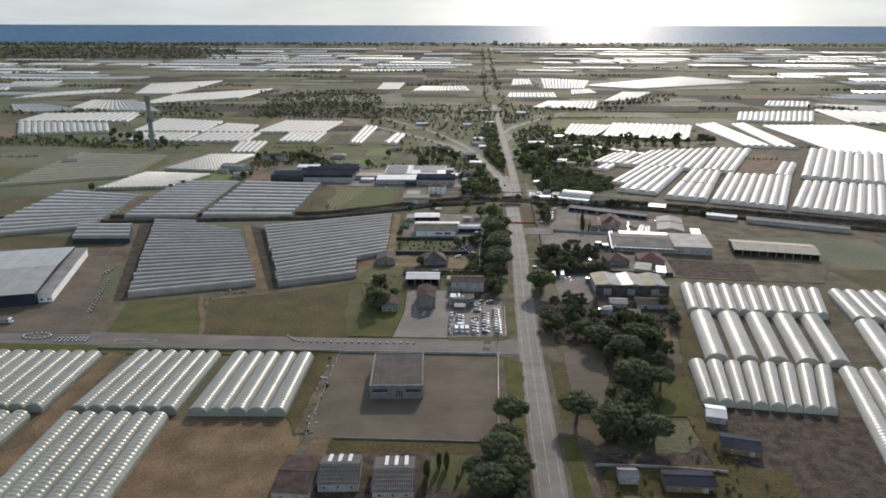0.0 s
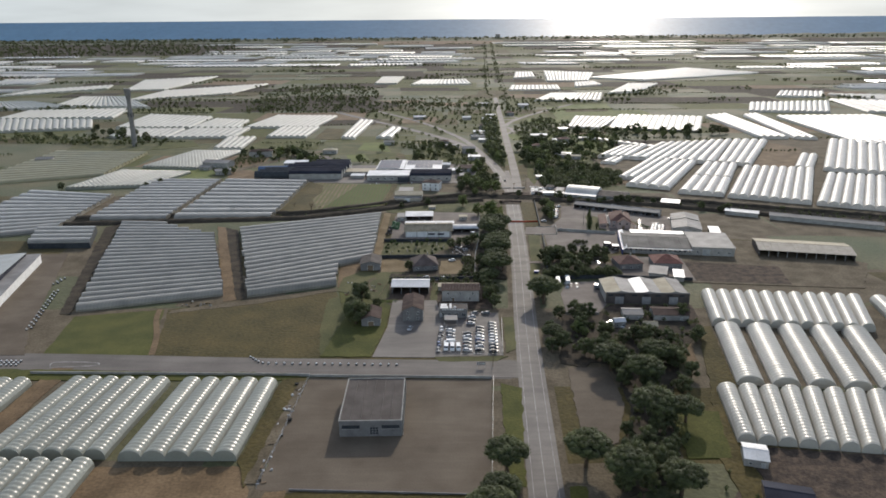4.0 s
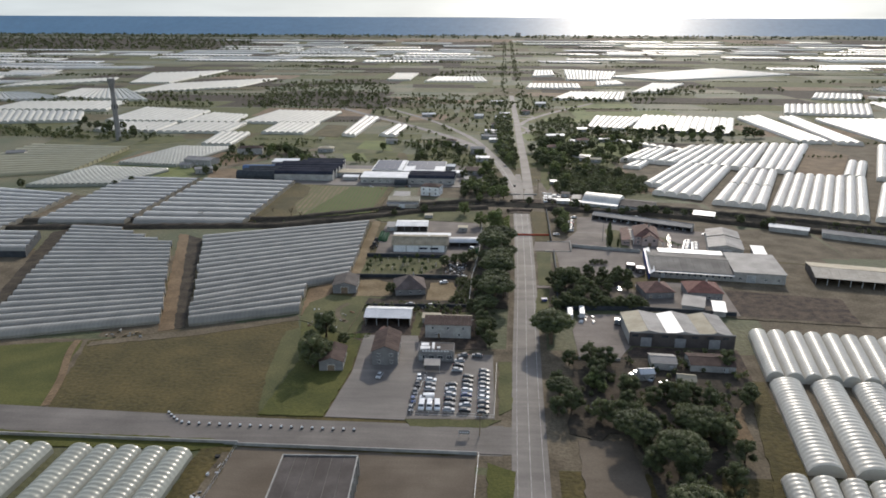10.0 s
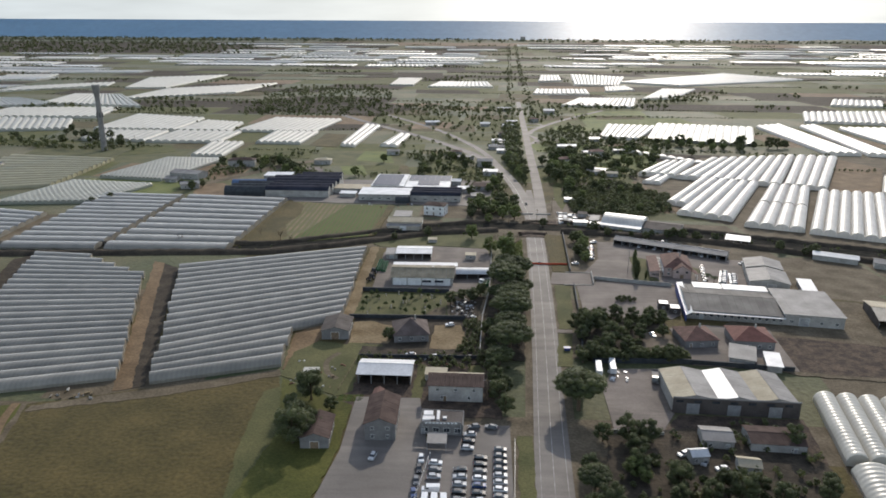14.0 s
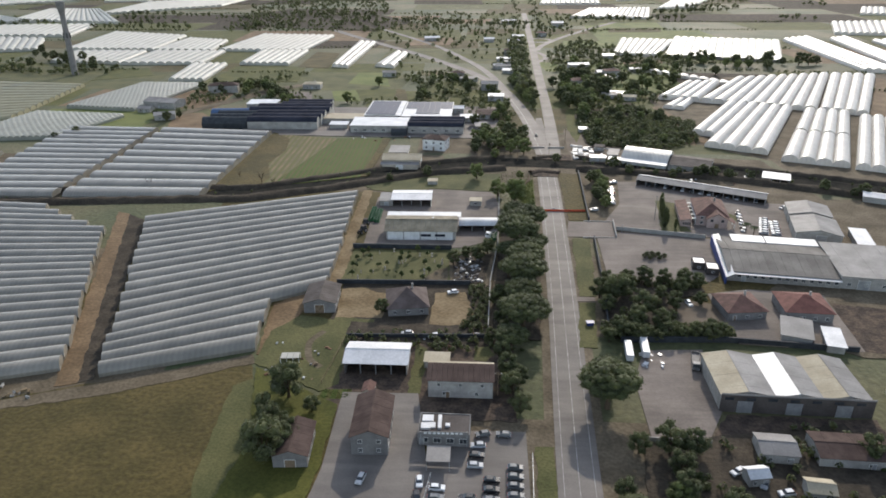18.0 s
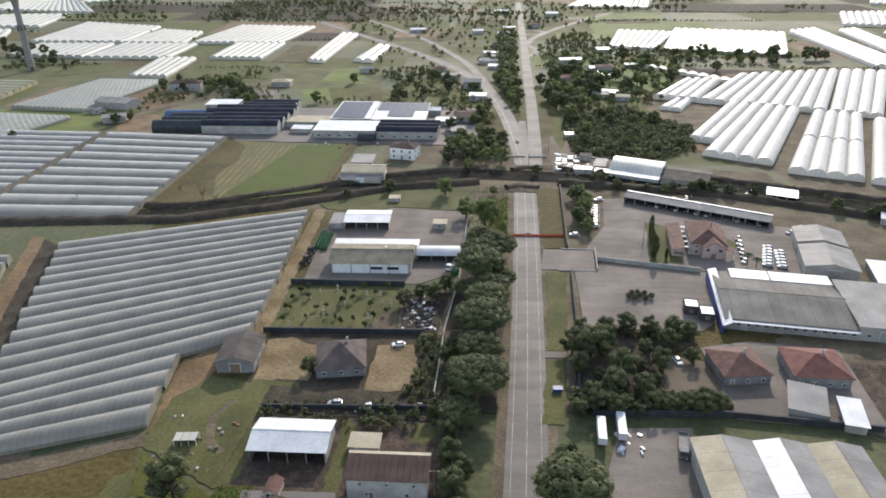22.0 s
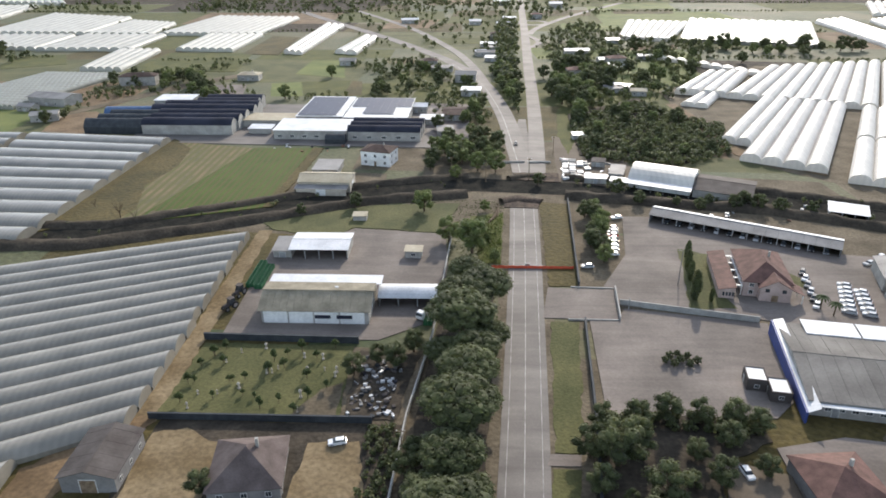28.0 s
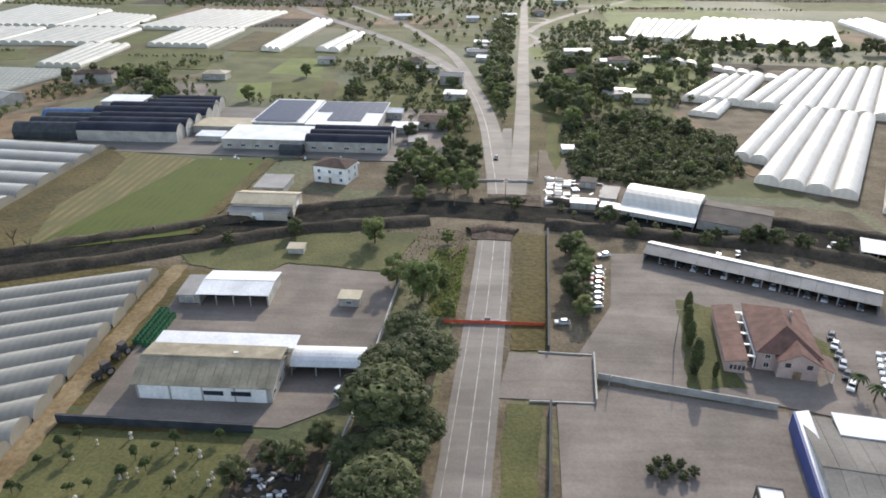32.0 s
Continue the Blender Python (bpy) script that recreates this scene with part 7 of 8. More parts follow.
SOUTH = [(-500, 497), (-250, 520), (-96, 532), (-52, 551), (-3, 576), (36, 585)]
NORTH = [(-500, 517), (-250, 539), (-98, 549), (-54, 571), (-3, 596), (36, 607)]
bank("overgrown earth bank of the canal", SOUTH, 9, 2.2, M_CANAL, 1)
bank("grassy far bank of the canal", NORTH, 7, 1.8, M_CANAL, 2)
bank("dark overgrown canal bank", [(76, 584), (150, 571), (220, 541), (420, 464)], 9, 2.4, M_CANAL, 3)
bank("dark far bank of the canal", [(78, 606), (150, 594), (222, 566), (420, 488)], 7, 2.0, M_CANAL, 4)
bank("heap of churned earth at the broken road", [(50, 577), (57, 580), (66, 577)], 6, 1.5, M_BLACKSOIL, 5)
bank("heap of dark earth beyond the canal", [(54, 604), (62, 608), (70, 605)], 5, 1.4, M_CANAL, 6)

bank("dark wooded rise along the coast", [(-3500, 4335), (3500, 4335)], 120, 8, M_LEAF, 7, 9.0)
rv, rf = [], []
for i in range(61):
    x = 500 + 55 * i
    top = 4 + 26 * (i / 60) ** 1.3 + 2.5 * math.sin(i * 0.7) + 1.6 * math.sin(i * 1.9 + 1)
    rv += [(x, 4270, rise(4270) - 1), (x, 4330, rise(4330) + top * 0.7), (x, 4370, rise(4370) + top), (x, 4398, rise(4398) - 2)]
    if i:
        rf += [(4 * i - 4 + j, 4 * i + j, 4 * i + j + 1, 4 * i - 3 + j) for j in range(3)]
tagged(new("coastal_hill", mesh_of("coastal_hill", rv, rf, M_LEAF, True)), "long dark wooded hill on the coast", "hill", kind="structure")
bank("dark wooded rise behind the fields", [(-3200, 4080), (-900, 4120)], 140, 7, M_LEAF, 8, 9.0)

low_wall("low concrete wall along the gravel yard", [(-40, 221), (14, 218.5)], 0.55, material=M_GREYWALL)
low_wall("concrete wall between yard and side road", [(-47, 292), (25, 290)], 1.0)
low_wall("green strip wall along the side road", [(-160, 295.5), (-47, 292.5)], 1.2)
fence("steel fence at the yard's road side", [(20.5, 219), (25.5, 289)], 1.8, 5.0)
fence("steel fence on the yard's far side", [(-50, 222), (-47, 291)], 1.6, 5.0)
fence("white-railed fence round the car lot", [(7.5, 338), (3.5, 311), (30.8, 309.7), (33, 346)], 1.8, 3.0)
low_wall("dark hedge-like screen behind the lawn", [(-33, 474), (9, 473.5)], 2.0, 0.5, M_NET, "screen", "garden_screen")
low_wall("dark screen in front of the lawn", [(-34, 440.8), (17, 441.2)], 1.8, 0.4, M_NET, "screen", "garden_screen")
low_wall("grey garden wall beside the pines", [(23, 409), (24.5, 443), (28.5, 478), (31.5, 545)], 1.6, 0.25, M_CONC)
low_wall("dark garden wall behind the sheds", [(-24, 402), (22, 403)], 1.6, 0.3, M_NET, "screen", "garden_screen")
low_wall("grey factory yard wall", [(82, 496.5), (100, 492.2), (119, 487.8)], 1.8)
low_wall("gate wall of the factory drive", [(80.5, 487.3), (82.2, 505.5)], 1.5)
low_wall("low kerb wall of the factory drive", [(66, 487.3), (80.2, 487.3)], 0.4)
low_wall("low kerb wall of the factory drive", [(69, 506.5), (82, 505.9)], 0.4)
low_wall("dark boundary wall beside the verge", [(70.5, 486), (67, 441), (62.8, 405)], 1.8, 0.4, M_NET, "screen", "garden_screen")
low_wall("dark boundary wall along the dry verge", [(71.6, 507), (76.3, 578)], 1.8, 0.4, M_NET, "screen", "garden_screen")
low_wall("pale wall of the lorry yard", [(64, 353.6), (80, 352.6)], 1.2)
low_wall("dark wall behind the lorry yard", [(66, 402), (100, 403), (140, 398)], 2.0, 0.4, M_NET, "screen", "garden_screen")
low_wall("low wall of the roadside garden", [(52, 204), (74, 203), (96, 200)], 1.2)
fence("post fence of the lawn plot", [(-27, 376), (-24, 401)], 1.4, 4.0, M_WOOD)

net = thing("barrier", "orange plastic net barrier across the closed road", "barrier", 45, 518.6)
for i in range(9):
    part("post", box_bm((i * 3.3, -0.04, 0, i * 3.3 + 0.08, 0.04, 1.3)), M_WOOD, net)
for i in range(8):
    slab("net_panel", [(0.1 + i * 3.3, 0.05, 0.1), (3.3 + i * 3.3, 0.05, 0.15), (3.3 + i * 3.3, 0.05, 1.2), (1.7 + i * 3.3, 0.05, 1.05), (0.1 + i * 3.3, 0.05, 1.2)], (0, 0.02, 0), M_RED, net)
block = thing("road_block", "heap of dark concrete blocks closing the road", "barrier", 55, 519)
for i, (u, v, z) in enumerate(((0, 0.6, 0), (1.7, 0.5, 0), (3.4, 0.7, 0), (0.9, 0.6, 0.7), (5.2, 0.4, 0))):
    part("block", box_bm((u, v, z, u + 1.5, v + 0.8, z + 0.68), bevel=0.06), M_GREYROOF, block)
for x in (52, 64):
    ob = thing("concrete_barrier", "long concrete barrier beyond the canal", "barrier", x, 626, 0, 3)
    for i in range(4):
        part("barrier_block", box_bm((i * 2.6, 0, 0, i * 2.6 + 2.5, 0.6, 0.9), bevel=0.1), M_CONC, ob)

# ---- vehicles ----


def loft(profile, wide, top_in=0.0, bevel=0.05):
    """A side profile (x, z) drawn out to a width, its upper points drawn in."""
    bm = bmesh.new()
    zs = [z for _, z in profile]
    low, high = min(zs), max(zs)
    rings = []
    for s in (-1, 1):
        rings.append([bm.verts.new((x, s * (wide / 2 - top_in * (z - low) / (high - low)), z)) for x, z in profile])
    n = len(profile)
    bm.faces.new(rings[0])
    bm.faces.new(rings[1][::-1])
    for i in range(n):
        bm.faces.new((rings[0][i], rings[1][i], rings[1][(i + 1) % n], rings[0][(i + 1) % n]))
    bmesh.ops.recalc_face_normals(bm, faces=bm.faces[:])
    if bevel:
        bmesh.ops.bevel(bm, geom=bm.edges[:], offset=bevel, segments=2, affect="EDGES")
    return bm


WHEEL = None


def wheel(root, x, y, r=0.32):
    global WHEEL
    if WHEEL is None:
        bm = bmesh.new()
        turn = Matrix.Rotation(radians(90), 4, "X")
        bmesh.ops.create_cone(bm, cap_ends=True, segments=14, radius1=1, radius2=1, depth=0.6, matrix=turn)
        bmesh.ops.create_cone(bm, cap_ends=True, segments=10, radius1=0.6, radius2=0.6, depth=0.66, matrix=turn)
        me = bpy.data.meshes.new("wheel")
        bm.to_mesh(me)
        bm.free()
        me.materials.append(M_RUBBER)
        me.materials.append(M_RIM)
        for p in me.polygons:
            if max((me.vertices[v].co.x ** 2 + me.vertices[v].co.z ** 2) for v in p.vertices) < 0.45:
                p.material_index = 1
        WHEEL = me
    ob = part_mesh("wheel", WHEEL, root, at=(x, y, r))
    ob.scale = (r, 0.36, r)


def car_master(colour, sort="car"):
    paint = PAINTS[colour]
    if sort == "car":
        root = thing("car", colour + " hatchback parked on the yard", "car", 0, 0)
        part("body", loft([(-2.0, 0.3), (-2.02, 0.75), (-1.9, 0.92), (-0.95, 0.98), (1.75, 1.0), (2.0, 0.9), (2.02, 0.35)], 1.74, 0.05, 0.07), paint, root)
        part("window_band", loft([(-1.05, 0.96), (-0.35, 1.4), (1.3, 1.42), (1.85, 0.98)], 1.58, 0.2, 0.04), M_GLASS, root, "dark window band")
        part("roof", loft([(-0.4, 1.38), (-0.3, 1.46), (1.2, 1.47), (1.36, 1.4)], 1.22, 0.04, 0.02), paint, root)
        for y in (-0.6, 0.6):
            part("headlight", box_bm((-2.05, y - 0.18, 0.68, -1.95, y + 0.18, 0.84)), M_LAMP, root)
            part("tail_light", box_bm((1.98, y - 0.14, 0.72, 2.05, y + 0.14, 0.9)), M_TAIL, root)
        spots, r = ((-1.25, -0.78), (-1.25, 0.78), (1.25, -0.78), (1.25, 0.78)), 0.31
    elif sort == "van":
        root = thing("van", colour + " panel van parked by the fence", "van", 0, 0)
        part("body", loft([(-2.5, 0.35), (-2.5, 1.0), (-1.7, 1.25), (-1.2, 2.05), (2.5, 2.15), (2.55, 0.4)], 1.95, 0.14, 0.08), paint, root)
        part("windscreen", loft([(-1.74, 1.28), (-1.3, 1.95), (-1.22, 1.93), (-1.62, 1.26)], 1.66, 0.1, 0.0), M_GLASS, root)
        for y in (-0.93, 0.93):
            part("side_window", box_bm((-1.35, y - 0.03, 1.35, -0.5, y + 0.03, 1.85)), M_GLASS, root)
            part("headlight", box_bm((-2.54, y * 0.75 - 0.15, 0.75, -2.44, y * 0.75 + 0.15, 0.95)), M_LAMP, root)
            part("tail_light", box_bm((2.5, y * 0.88 - 0.08, 0.8, 2.57, y * 0.88 + 0.08, 1.2)), M_TAIL, root)
        spots, r = ((-1.6, -0.88), (-1.6, 0.88), (1.6, -0.88), (1.6, 0.88)), 0.36
    else:
        root = thing("lorry", colour + " lorry with a flat load bed", "lorry", 0, 0)
        part("cab", loft([(-4.6, 0.6), (-4.7, 1.6), (-4.4, 2.7), (-2.9, 2.8), (-2.9, 0.6)], 2.3, 0.1, 0.08), paint, root)
        part("windscreen", loft([(-4.72, 1.7), (-4.48, 2.5), (-4.4, 2.5), (-4.6, 1.7)], 2.0, 0.05, 0.0), M_GLASS, root)
        part("load_bed", box_bm((-2.7, -1.2, 0.9, 4.6, 1.2, 1.15), (-2.7, -1.2, 1.15, 4.6, -1.12, 1.7), (-2.7, 1.12, 1.15, 4.6, 1.2, 1.7), (4.5, -1.12, 1.15, 4.6, 1.12, 1.7), (-2.7, -1.12, 1.15, -2.6, 1.12, 2.3)), M_GREYROOF, root)
        part("chassis", box_bm((-4.4, -0.5, 0.55, 4.5, 0.5, 0.9)), M_RUBBER, root)
        for y in (-0.85, 0.85):
            part("headlight", box_bm((-4.76, y - 0.18, 0.85, -4.66, y + 0.18, 1.05)), M_LAMP, root)
        spots, r = ((-3.8, -1.0), (-3.8, 1.0), (2.2, -1.0), (2.2, 1.0), (3.4, -1.0), (3.4, 1.0)), 0.48
    for x, y in spots:
        wheel(root, x, y, r)
    return root


FLEET = {}
car_rng = random.Random(9)
MIX = ("white", "silver", "silver", "black", "black", "grey", "blue", "white", "grey", "grey", "grey", "silver", "black", "red")


def vehicle(x, y, turn=0.0, sort="car", colour=None, group=""):
    colour = colour or MIX[car_rng.randrange(len(MIX))]
    key = (sort, colour)
    if key not in FLEET:
        FLEET[key] = car_master(colour, sort)
    ob = copy_thing(FLEET[key], Matrix.Translation((x, y, 0.12)) @ Matrix.Rotation(radians(turn + car_rng.uniform(-3, 3)), 4, "Z"))
    return tagged(ob, group=group) if group else ob


LOT = "cars in the dealer's lot"
for x0, y0, x1, y1, n in ((28.3, 341.5, 27.3, 312.8, 10), (22.4, 337, 21.3, 314, 8), (16.5, 331, 16, 314, 6), (9.2, 334, 9, 327.5, 3), (19.2, 349.5, 18.4, 342, 3)):
    for i in range(n):
        vehicle(x0 + (x1 - x0) * i / (n - 1), y0 + (y1 - y0) * i / (n - 1), 180 if car_rng.random() < 0.8 else 0, group=LOT)
for x, y, t in ((20.5, 354, 15), (26, 354, -10)):
    vehicle(x, y, t, group=LOT)
for x, y, t in ((7, 316, 90), (9.6, 316, 90), (12.2, 316, 90), (8.5, 321.5, 0)):
    vehicle(x, y, t, "van", "white" if x > 6 or y > 318 else "silver", group="vans by the dealer's lot")
for x, y in ((4.9, 336), (4.6, 331), (4.2, 325.5), (3.9, 320), (3.6, 314.5)):
    vehicle(x, y, 95, group=LOT)
DEPOT = "cars parked at the depot"
for i in range(8):
    vehicle(89.2 - 0.5 * i, 551 - 3.1 * i, 8, group=DEPOT)
for i in range(7):
    vehicle(146 + 1.0 * i, 493.5 + 2.7 * i, -28, colour="white" if i % 3 else "silver", group=DEPOT)
for i in range(6):
    vehicle(151 + 0.8 * i, 492 + 2.7 * i, -28, colour="white" if i % 2 else "silver", group=DEPOT)
for i in range(6):
    vehicle(138.5 + 0.9 * i, 497 + 4.2 * i, 60, group=DEPOT)
for i in range(13):
    vehicle(110.3 + 3.9 * i, 557.2 - 2.0 * i, 62, group="cars under the carport")
for x, y, t, c in ((167, 525, 30, "silver"), (173, 530, 30, "white"), (95, 428, 100, "white"), (10.5, 434, 15, "white"), (-4, 404.5, 5, "silver"), (5, 403, 20, "white"), (59.5, 655, 88, "black"), (76, 520, 5, "silver"), (92.5, 561, 20, "white"), (-9.5, 336.5, 80, "silver"), (83, 342, 30, "white"), (88, 338, 60, "silver"), (92, 335, 10, "white")):
    vehicle(x, y, t, colour=c)
for x, y, t, c in ((86.5, 390, 78, "grey"), (26.5, 489, 60, "white"), (-222, 324, 190, "white")):
    vehicle(x, y, t, "lorry", c)
for x, y in ((66.8, 394), (72.2, 396)):
    ob = thing("trailer", "long white box trailer parked in the lorry yard", "trailer", x, y, 0.09, 84)
    part("box", box_bm((-4.5, -1.1, 0.9, 4.5, 1.1, 3.0), bevel=0.08), M_ROOFW, ob)
    part("chassis", box_bm((-4.3, -0.5, 0.6, 4.3, 0.5, 0.9)), M_RUBBER, ob)
    for u in (1.8, 3.0):
        for v in (-0.9, 0.9):
            wheel(ob, u, v, 0.45)
for x, y, t in ((-31.4, 490.5, 60), (-31.2, 498.5, 75)):
    ob = thing("tractor", "dark farm tractor beside the earth path", "tractor", x, y, 0, t)
    ob.scale = (1.45, 1.45, 1.35)
    part("bonnet", loft([(-1.6, 0.8), (-1.6, 1.35), (-0.2, 1.45), (-0.2, 0.8)], 0.7, 0.05, 0.05), M_FELT, ob)
    part("cab", loft([(-0.2, 0.9), (-0.1, 2.3), (1.0, 2.35), (1.1, 0.9)], 1.3, 0.12, 0.04), M_GLASS, ob)
    part("roof", box_bm((-0.25, -0.65, 2.32, 1.15, 0.65, 2.45), bevel=0.04), M_FELT, ob)
    for u, v, r in ((-1.2, -0.65, 0.5), (-1.2, 0.65, 0.5), (0.7, -0.8, 0.8), (0.7, 0.8, 0.8)):
        wheel(ob, u, v, r)
for src in FLEET.values():
    for ob in (*src.children_recursive, src):
        bpy.data.objects.remove(ob)

# ---- loose things ----
stack = thing("crate_stack", "stack of green plastic harvest crates", "crates", -30.6, 503.2, 0, 0, "green crate stacks")
for i in range(2):
    for w in (0, 1):
        x, z = w * 1.25, i * 0.78
        part("crate", box_bm((x, 0, z, x + 1.15, 1.0, z + 0.08), (x, 0, z + 0.08, x + 1.15, 0.06, z + 0.76), (x, 0.94, z + 0.08, x + 1.15, 1.0, z + 0.76), (x, 0.06, z + 0.08, x + 0.06, 0.94, z + 0.76), (x + 1.09, 0.06, z + 0.08, x + 1.15, 0.94, z + 0.76)), M_GREENP, stack)
for col in range(2):
    for i in range(13):
        if (col, i) != (0, 0) and not (col == 1 and i > 11):
            copy_thing(stack, Matrix.Translation((-30.6 + col * 2.9 + 0.05 * (i % 3), 503.2 - col * 1.2 + 1.24 * i, 0.05)) @ Matrix.Rotation(radians((i * 7 + col * 3) % 5 - 2), 4, "Z"))
for i in range(5):
    copy_thing(stack, Matrix.Translation((25.5 + 0.3 * i, 483 + 1.4 * i, 0.05)))

bollard = thing("kerb_stone", "small block painted white and black beside the side road", "bollard", -75, 309, 0, 0, "blocks marking the side road")
bm = bmesh.new()
bmesh.ops.create_cone(bm, cap_ends=True, segments=10, radius1=0.55, radius2=0.42, depth=0.6, matrix=Matrix.Translation((0, 0, 0.3)))
part("base", bm, M_RUBBER, bollard)
bm = bmesh.new()
bmesh.ops.create_cone(bm, cap_ends=True, segments=10, radius1=0.42, radius2=0.2, depth=0.4, matrix=Matrix.Translation((0, 0, 0.8)))
part("cap", bm, M_WHITE, bollard)
places = [(-73.5, 307.5), (-72, 306), (-70.5, 304.6), (-68.5, 303.4)] + [(-66 + i * 3.3, 302.9 - i * 0.11) for i in range(17)]
places += [(-196 + 6.5 * math.cos(i * 0.37), 308.5 + 3.2 * math.sin(i * 0.37)) for i in range(17)]
places += [(-184 + (i % 8) * 2.0, 302.5 + (i // 8) * 1.8) for i in range(24)]
places += [(-186 - i * 0.55 + (i % 2) * 1.6, 338 + i * 2.0) for i in range(26)]
places += [(-206 + (i % 2) * 1.5, 398 + i * 1.8) for i in range(6)]
for x, y in places:
    copy_thing(bollard, Matrix.Translation((x, y, 0.06)))

orn_rng = random.Random(21)
ornament = thing("garden_ornament", "white stone garden ornament on the lawn", "ornament", -26, 450, 0, 0, "ornaments on the lawn")
bm = bmesh.new()
for z, a, b, h in ((0.15, 0.3, 0.26, 0.3), (0.55, 0.14, 0.12, 0.5), (0.95, 0.16, 0.3, 0.3), (1.25, 0.3, 0.1, 0.3)):
    bmesh.ops.create_cone(bm, cap_ends=True, segments=8, radius1=a, radius2=b, depth=h, matrix=Matrix.Translation((0, 0, z)))
part("stone", bm, M_CREAM, ornament)
topiary = thing("topiary", "small clipped shrub with a bare stem", "shrub", -20, 455, 0, 0, "shrubs on the lawn")
bm = bmesh.new()
limb(bm, (0, 0, 0), (0.05, 0, 1.1), 0.07, 0.05)
limb(bm, (0.05, 0, 0.8), (0.4, 0.1, 1.3), 0.04, 0.03)
limb(bm, (0.05, 0, 0.8), (-0.35, -0.1, 1.4), 0.04, 0.03)
part("trunk", bm, M_TRUNK, topiary)
part_mesh("crown", leaf_mesh("crown", [(0.4, 0.1, 1.4, 0.45, 0.45, 0.32), (-0.35, -0.1, 1.55, 0.45, 0.45, 0.32), (0.05, 0, 1.9, 0.5, 0.5, 0.38)], 0.16, 90, M_BUSH, 3), topiary)
for i in range(44):
    x, y = orn_rng.uniform(-30, 7), orn_rng.uniform(444, 471)
    src = topiary if i % 5 < 3 else ornament
    k = orn_rng.uniform(0.8, 1.5)
    copy_thing(src, Matrix.Translation((x, y, 0.04)) @ Matrix.Rotation(orn_rng.uniform(0, 6), 4, "Z") @ Matrix.Diagonal((k, k, k * orn_rng.uniform(0.9, 1.3), 1)))


def scrap(label, n, x0, y0, x1, y1, seed, materials, big=1.6):
    """Loose junk, each piece a bent sheet, beam or box of its own."""
    r = random.Random(seed)
    for i in range(n):
        w, d, h = r.uniform(0.5, big), r.uniform(0.4, big * 0.7), r.uniform(0.15, 0.9)
        ob = thing("scrap_piece", label, "scrap", r.uniform(x0, x1), r.uniform(y0, y1), 0.03, r.uniform(0, 180), "scrap and stored goods")
        bm = box_bm((-w / 2, -d / 2, 0, w / 2, d / 2, h), bevel=0.05)
        for v in bm.verts:
            v.co += Vector((r.uniform(-0.1, 0.1), r.uniform(-0.1, 0.1), r.uniform(-0.05, 0.05) if v.co.z > 0.1 else 0))
        part("sheet", bm, materials[r.randrange(len(materials))], ob)
        if r.random() < 0.5:
            part("beam", box_bm((-w * 0.7, -0.08, h, w * 0.7, 0.08, h + 0.12)), materials[r.randrange(len(materials))], ob)


scrap("discarded metal and plastic in the scrap plot", 96, 10.6, 443, 21.5, 467, 1, (M_GREYROOF, M_ROOFW, M_STEEL, M_FELT, M_DARKROOF, M_NET, M_FELT, M_GREYROOF), 1.5)
scrap("white and grey building goods by the canal", 30, 79, 604, 100, 634, 2, (M_ROOFW, M_ROOFW, M_STEEL, M_RUST, M_GREYROOF), 3.4)
rs = random.Random(5)
for i in range(22):
    gx, gy = 78.5 + (i % 4) * 3.3 + (i // 4) * 0.5, 605 + (i // 4) * 4.6
    if i in (6, 11, 14, 19):
        continue
    w, d, h = rs.uniform(2.4, 3.1), rs.uniform(3.2, 4.2), rs.uniform(0.5, 1.5)
    ob = thing("goods_stack", "sheeted white stack of building goods on a pallet", "stack", gx, gy, 0.03, rs.uniform(-12, 4), "stored building goods")
    part("pallet", box_bm((-w / 2, -d / 2, 0, w / 2, d / 2, 0.16), bevel=0.03), M_WOOD, ob)
    for q in range(3):
        part("sheet", box_bm((-w / 2 + 0.05, -d / 2 + q * d / 3 + 0.04, 0.16, w / 2 - 0.05, -d / 2 + (q + 1) * d / 3 - 0.04, h + rs.uniform(-0.15, 0.15)), bevel=0.06), (M_WHITE, M_ROOFW, M_CONC, M_GREYROOF, M_ROOFW)[rs.randrange(5)], ob)
for x, y, w, d, t, top, lab in ((86, 600, 9, 4, -6, M_ROOFW, "long white-roofed store by the canal"), (96, 597, 6, 4, -20, M_ROOFW, "low white-roofed store shed"), (97, 606, 6, 12, -16, M_GREYROOF, "long flat store with grey roof"), (89, 664, 6, 5, 4, M_ROOFW, "small white-roofed hut behind the goods yard"), (92, 622, 6, 5, -12, M_FELT, "dark-roofed store in the goods yard")):
    building("store", lab, "shed", x, y, w, d, t, 2.4, 2.8, "mono", M_CONC, top, (), (("f", w * 0.5, 1.4, 2.0),), over=0.25, group="stores of the goods yard", step=3.0)
scrap("odds and ends along the yard's edge", 26, -52, 224, -47.5, 286, 3, (M_ROOFW, M_WOOD, M_STEEL, M_RUBBER), 1.6)
scrap("white goods heaped in the lorry yard", 12, 70, 387, 77, 395, 4, (M_ROOFW, M_ROOFW, M_STEEL), 2.0)
scrap("clutter in the gardens", 18, -24, 396, 22, 408, 5, (M_RUST, M_ROOFW, M_WOOD, M_DARKROOF), 1.5)
scrap("building rubble at the greenhouse corner", 14, -125, 366, -110, 372, 6, (M_CONC, M_SAND, M_EARTH), 1.6)
scrap("farm clutter behind the works", 16, -60, 640, 16, 656, 7, (M_ROOFW, M_STEEL, M_RUST, M_DARKROOF), 2.6)
scrap("stored goods beyond the vaulted barn", 18, 128, 560, 168, 576, 8, (M_ROOFW, M_STEEL, M_RUST, M_DARKROOF), 2.2)
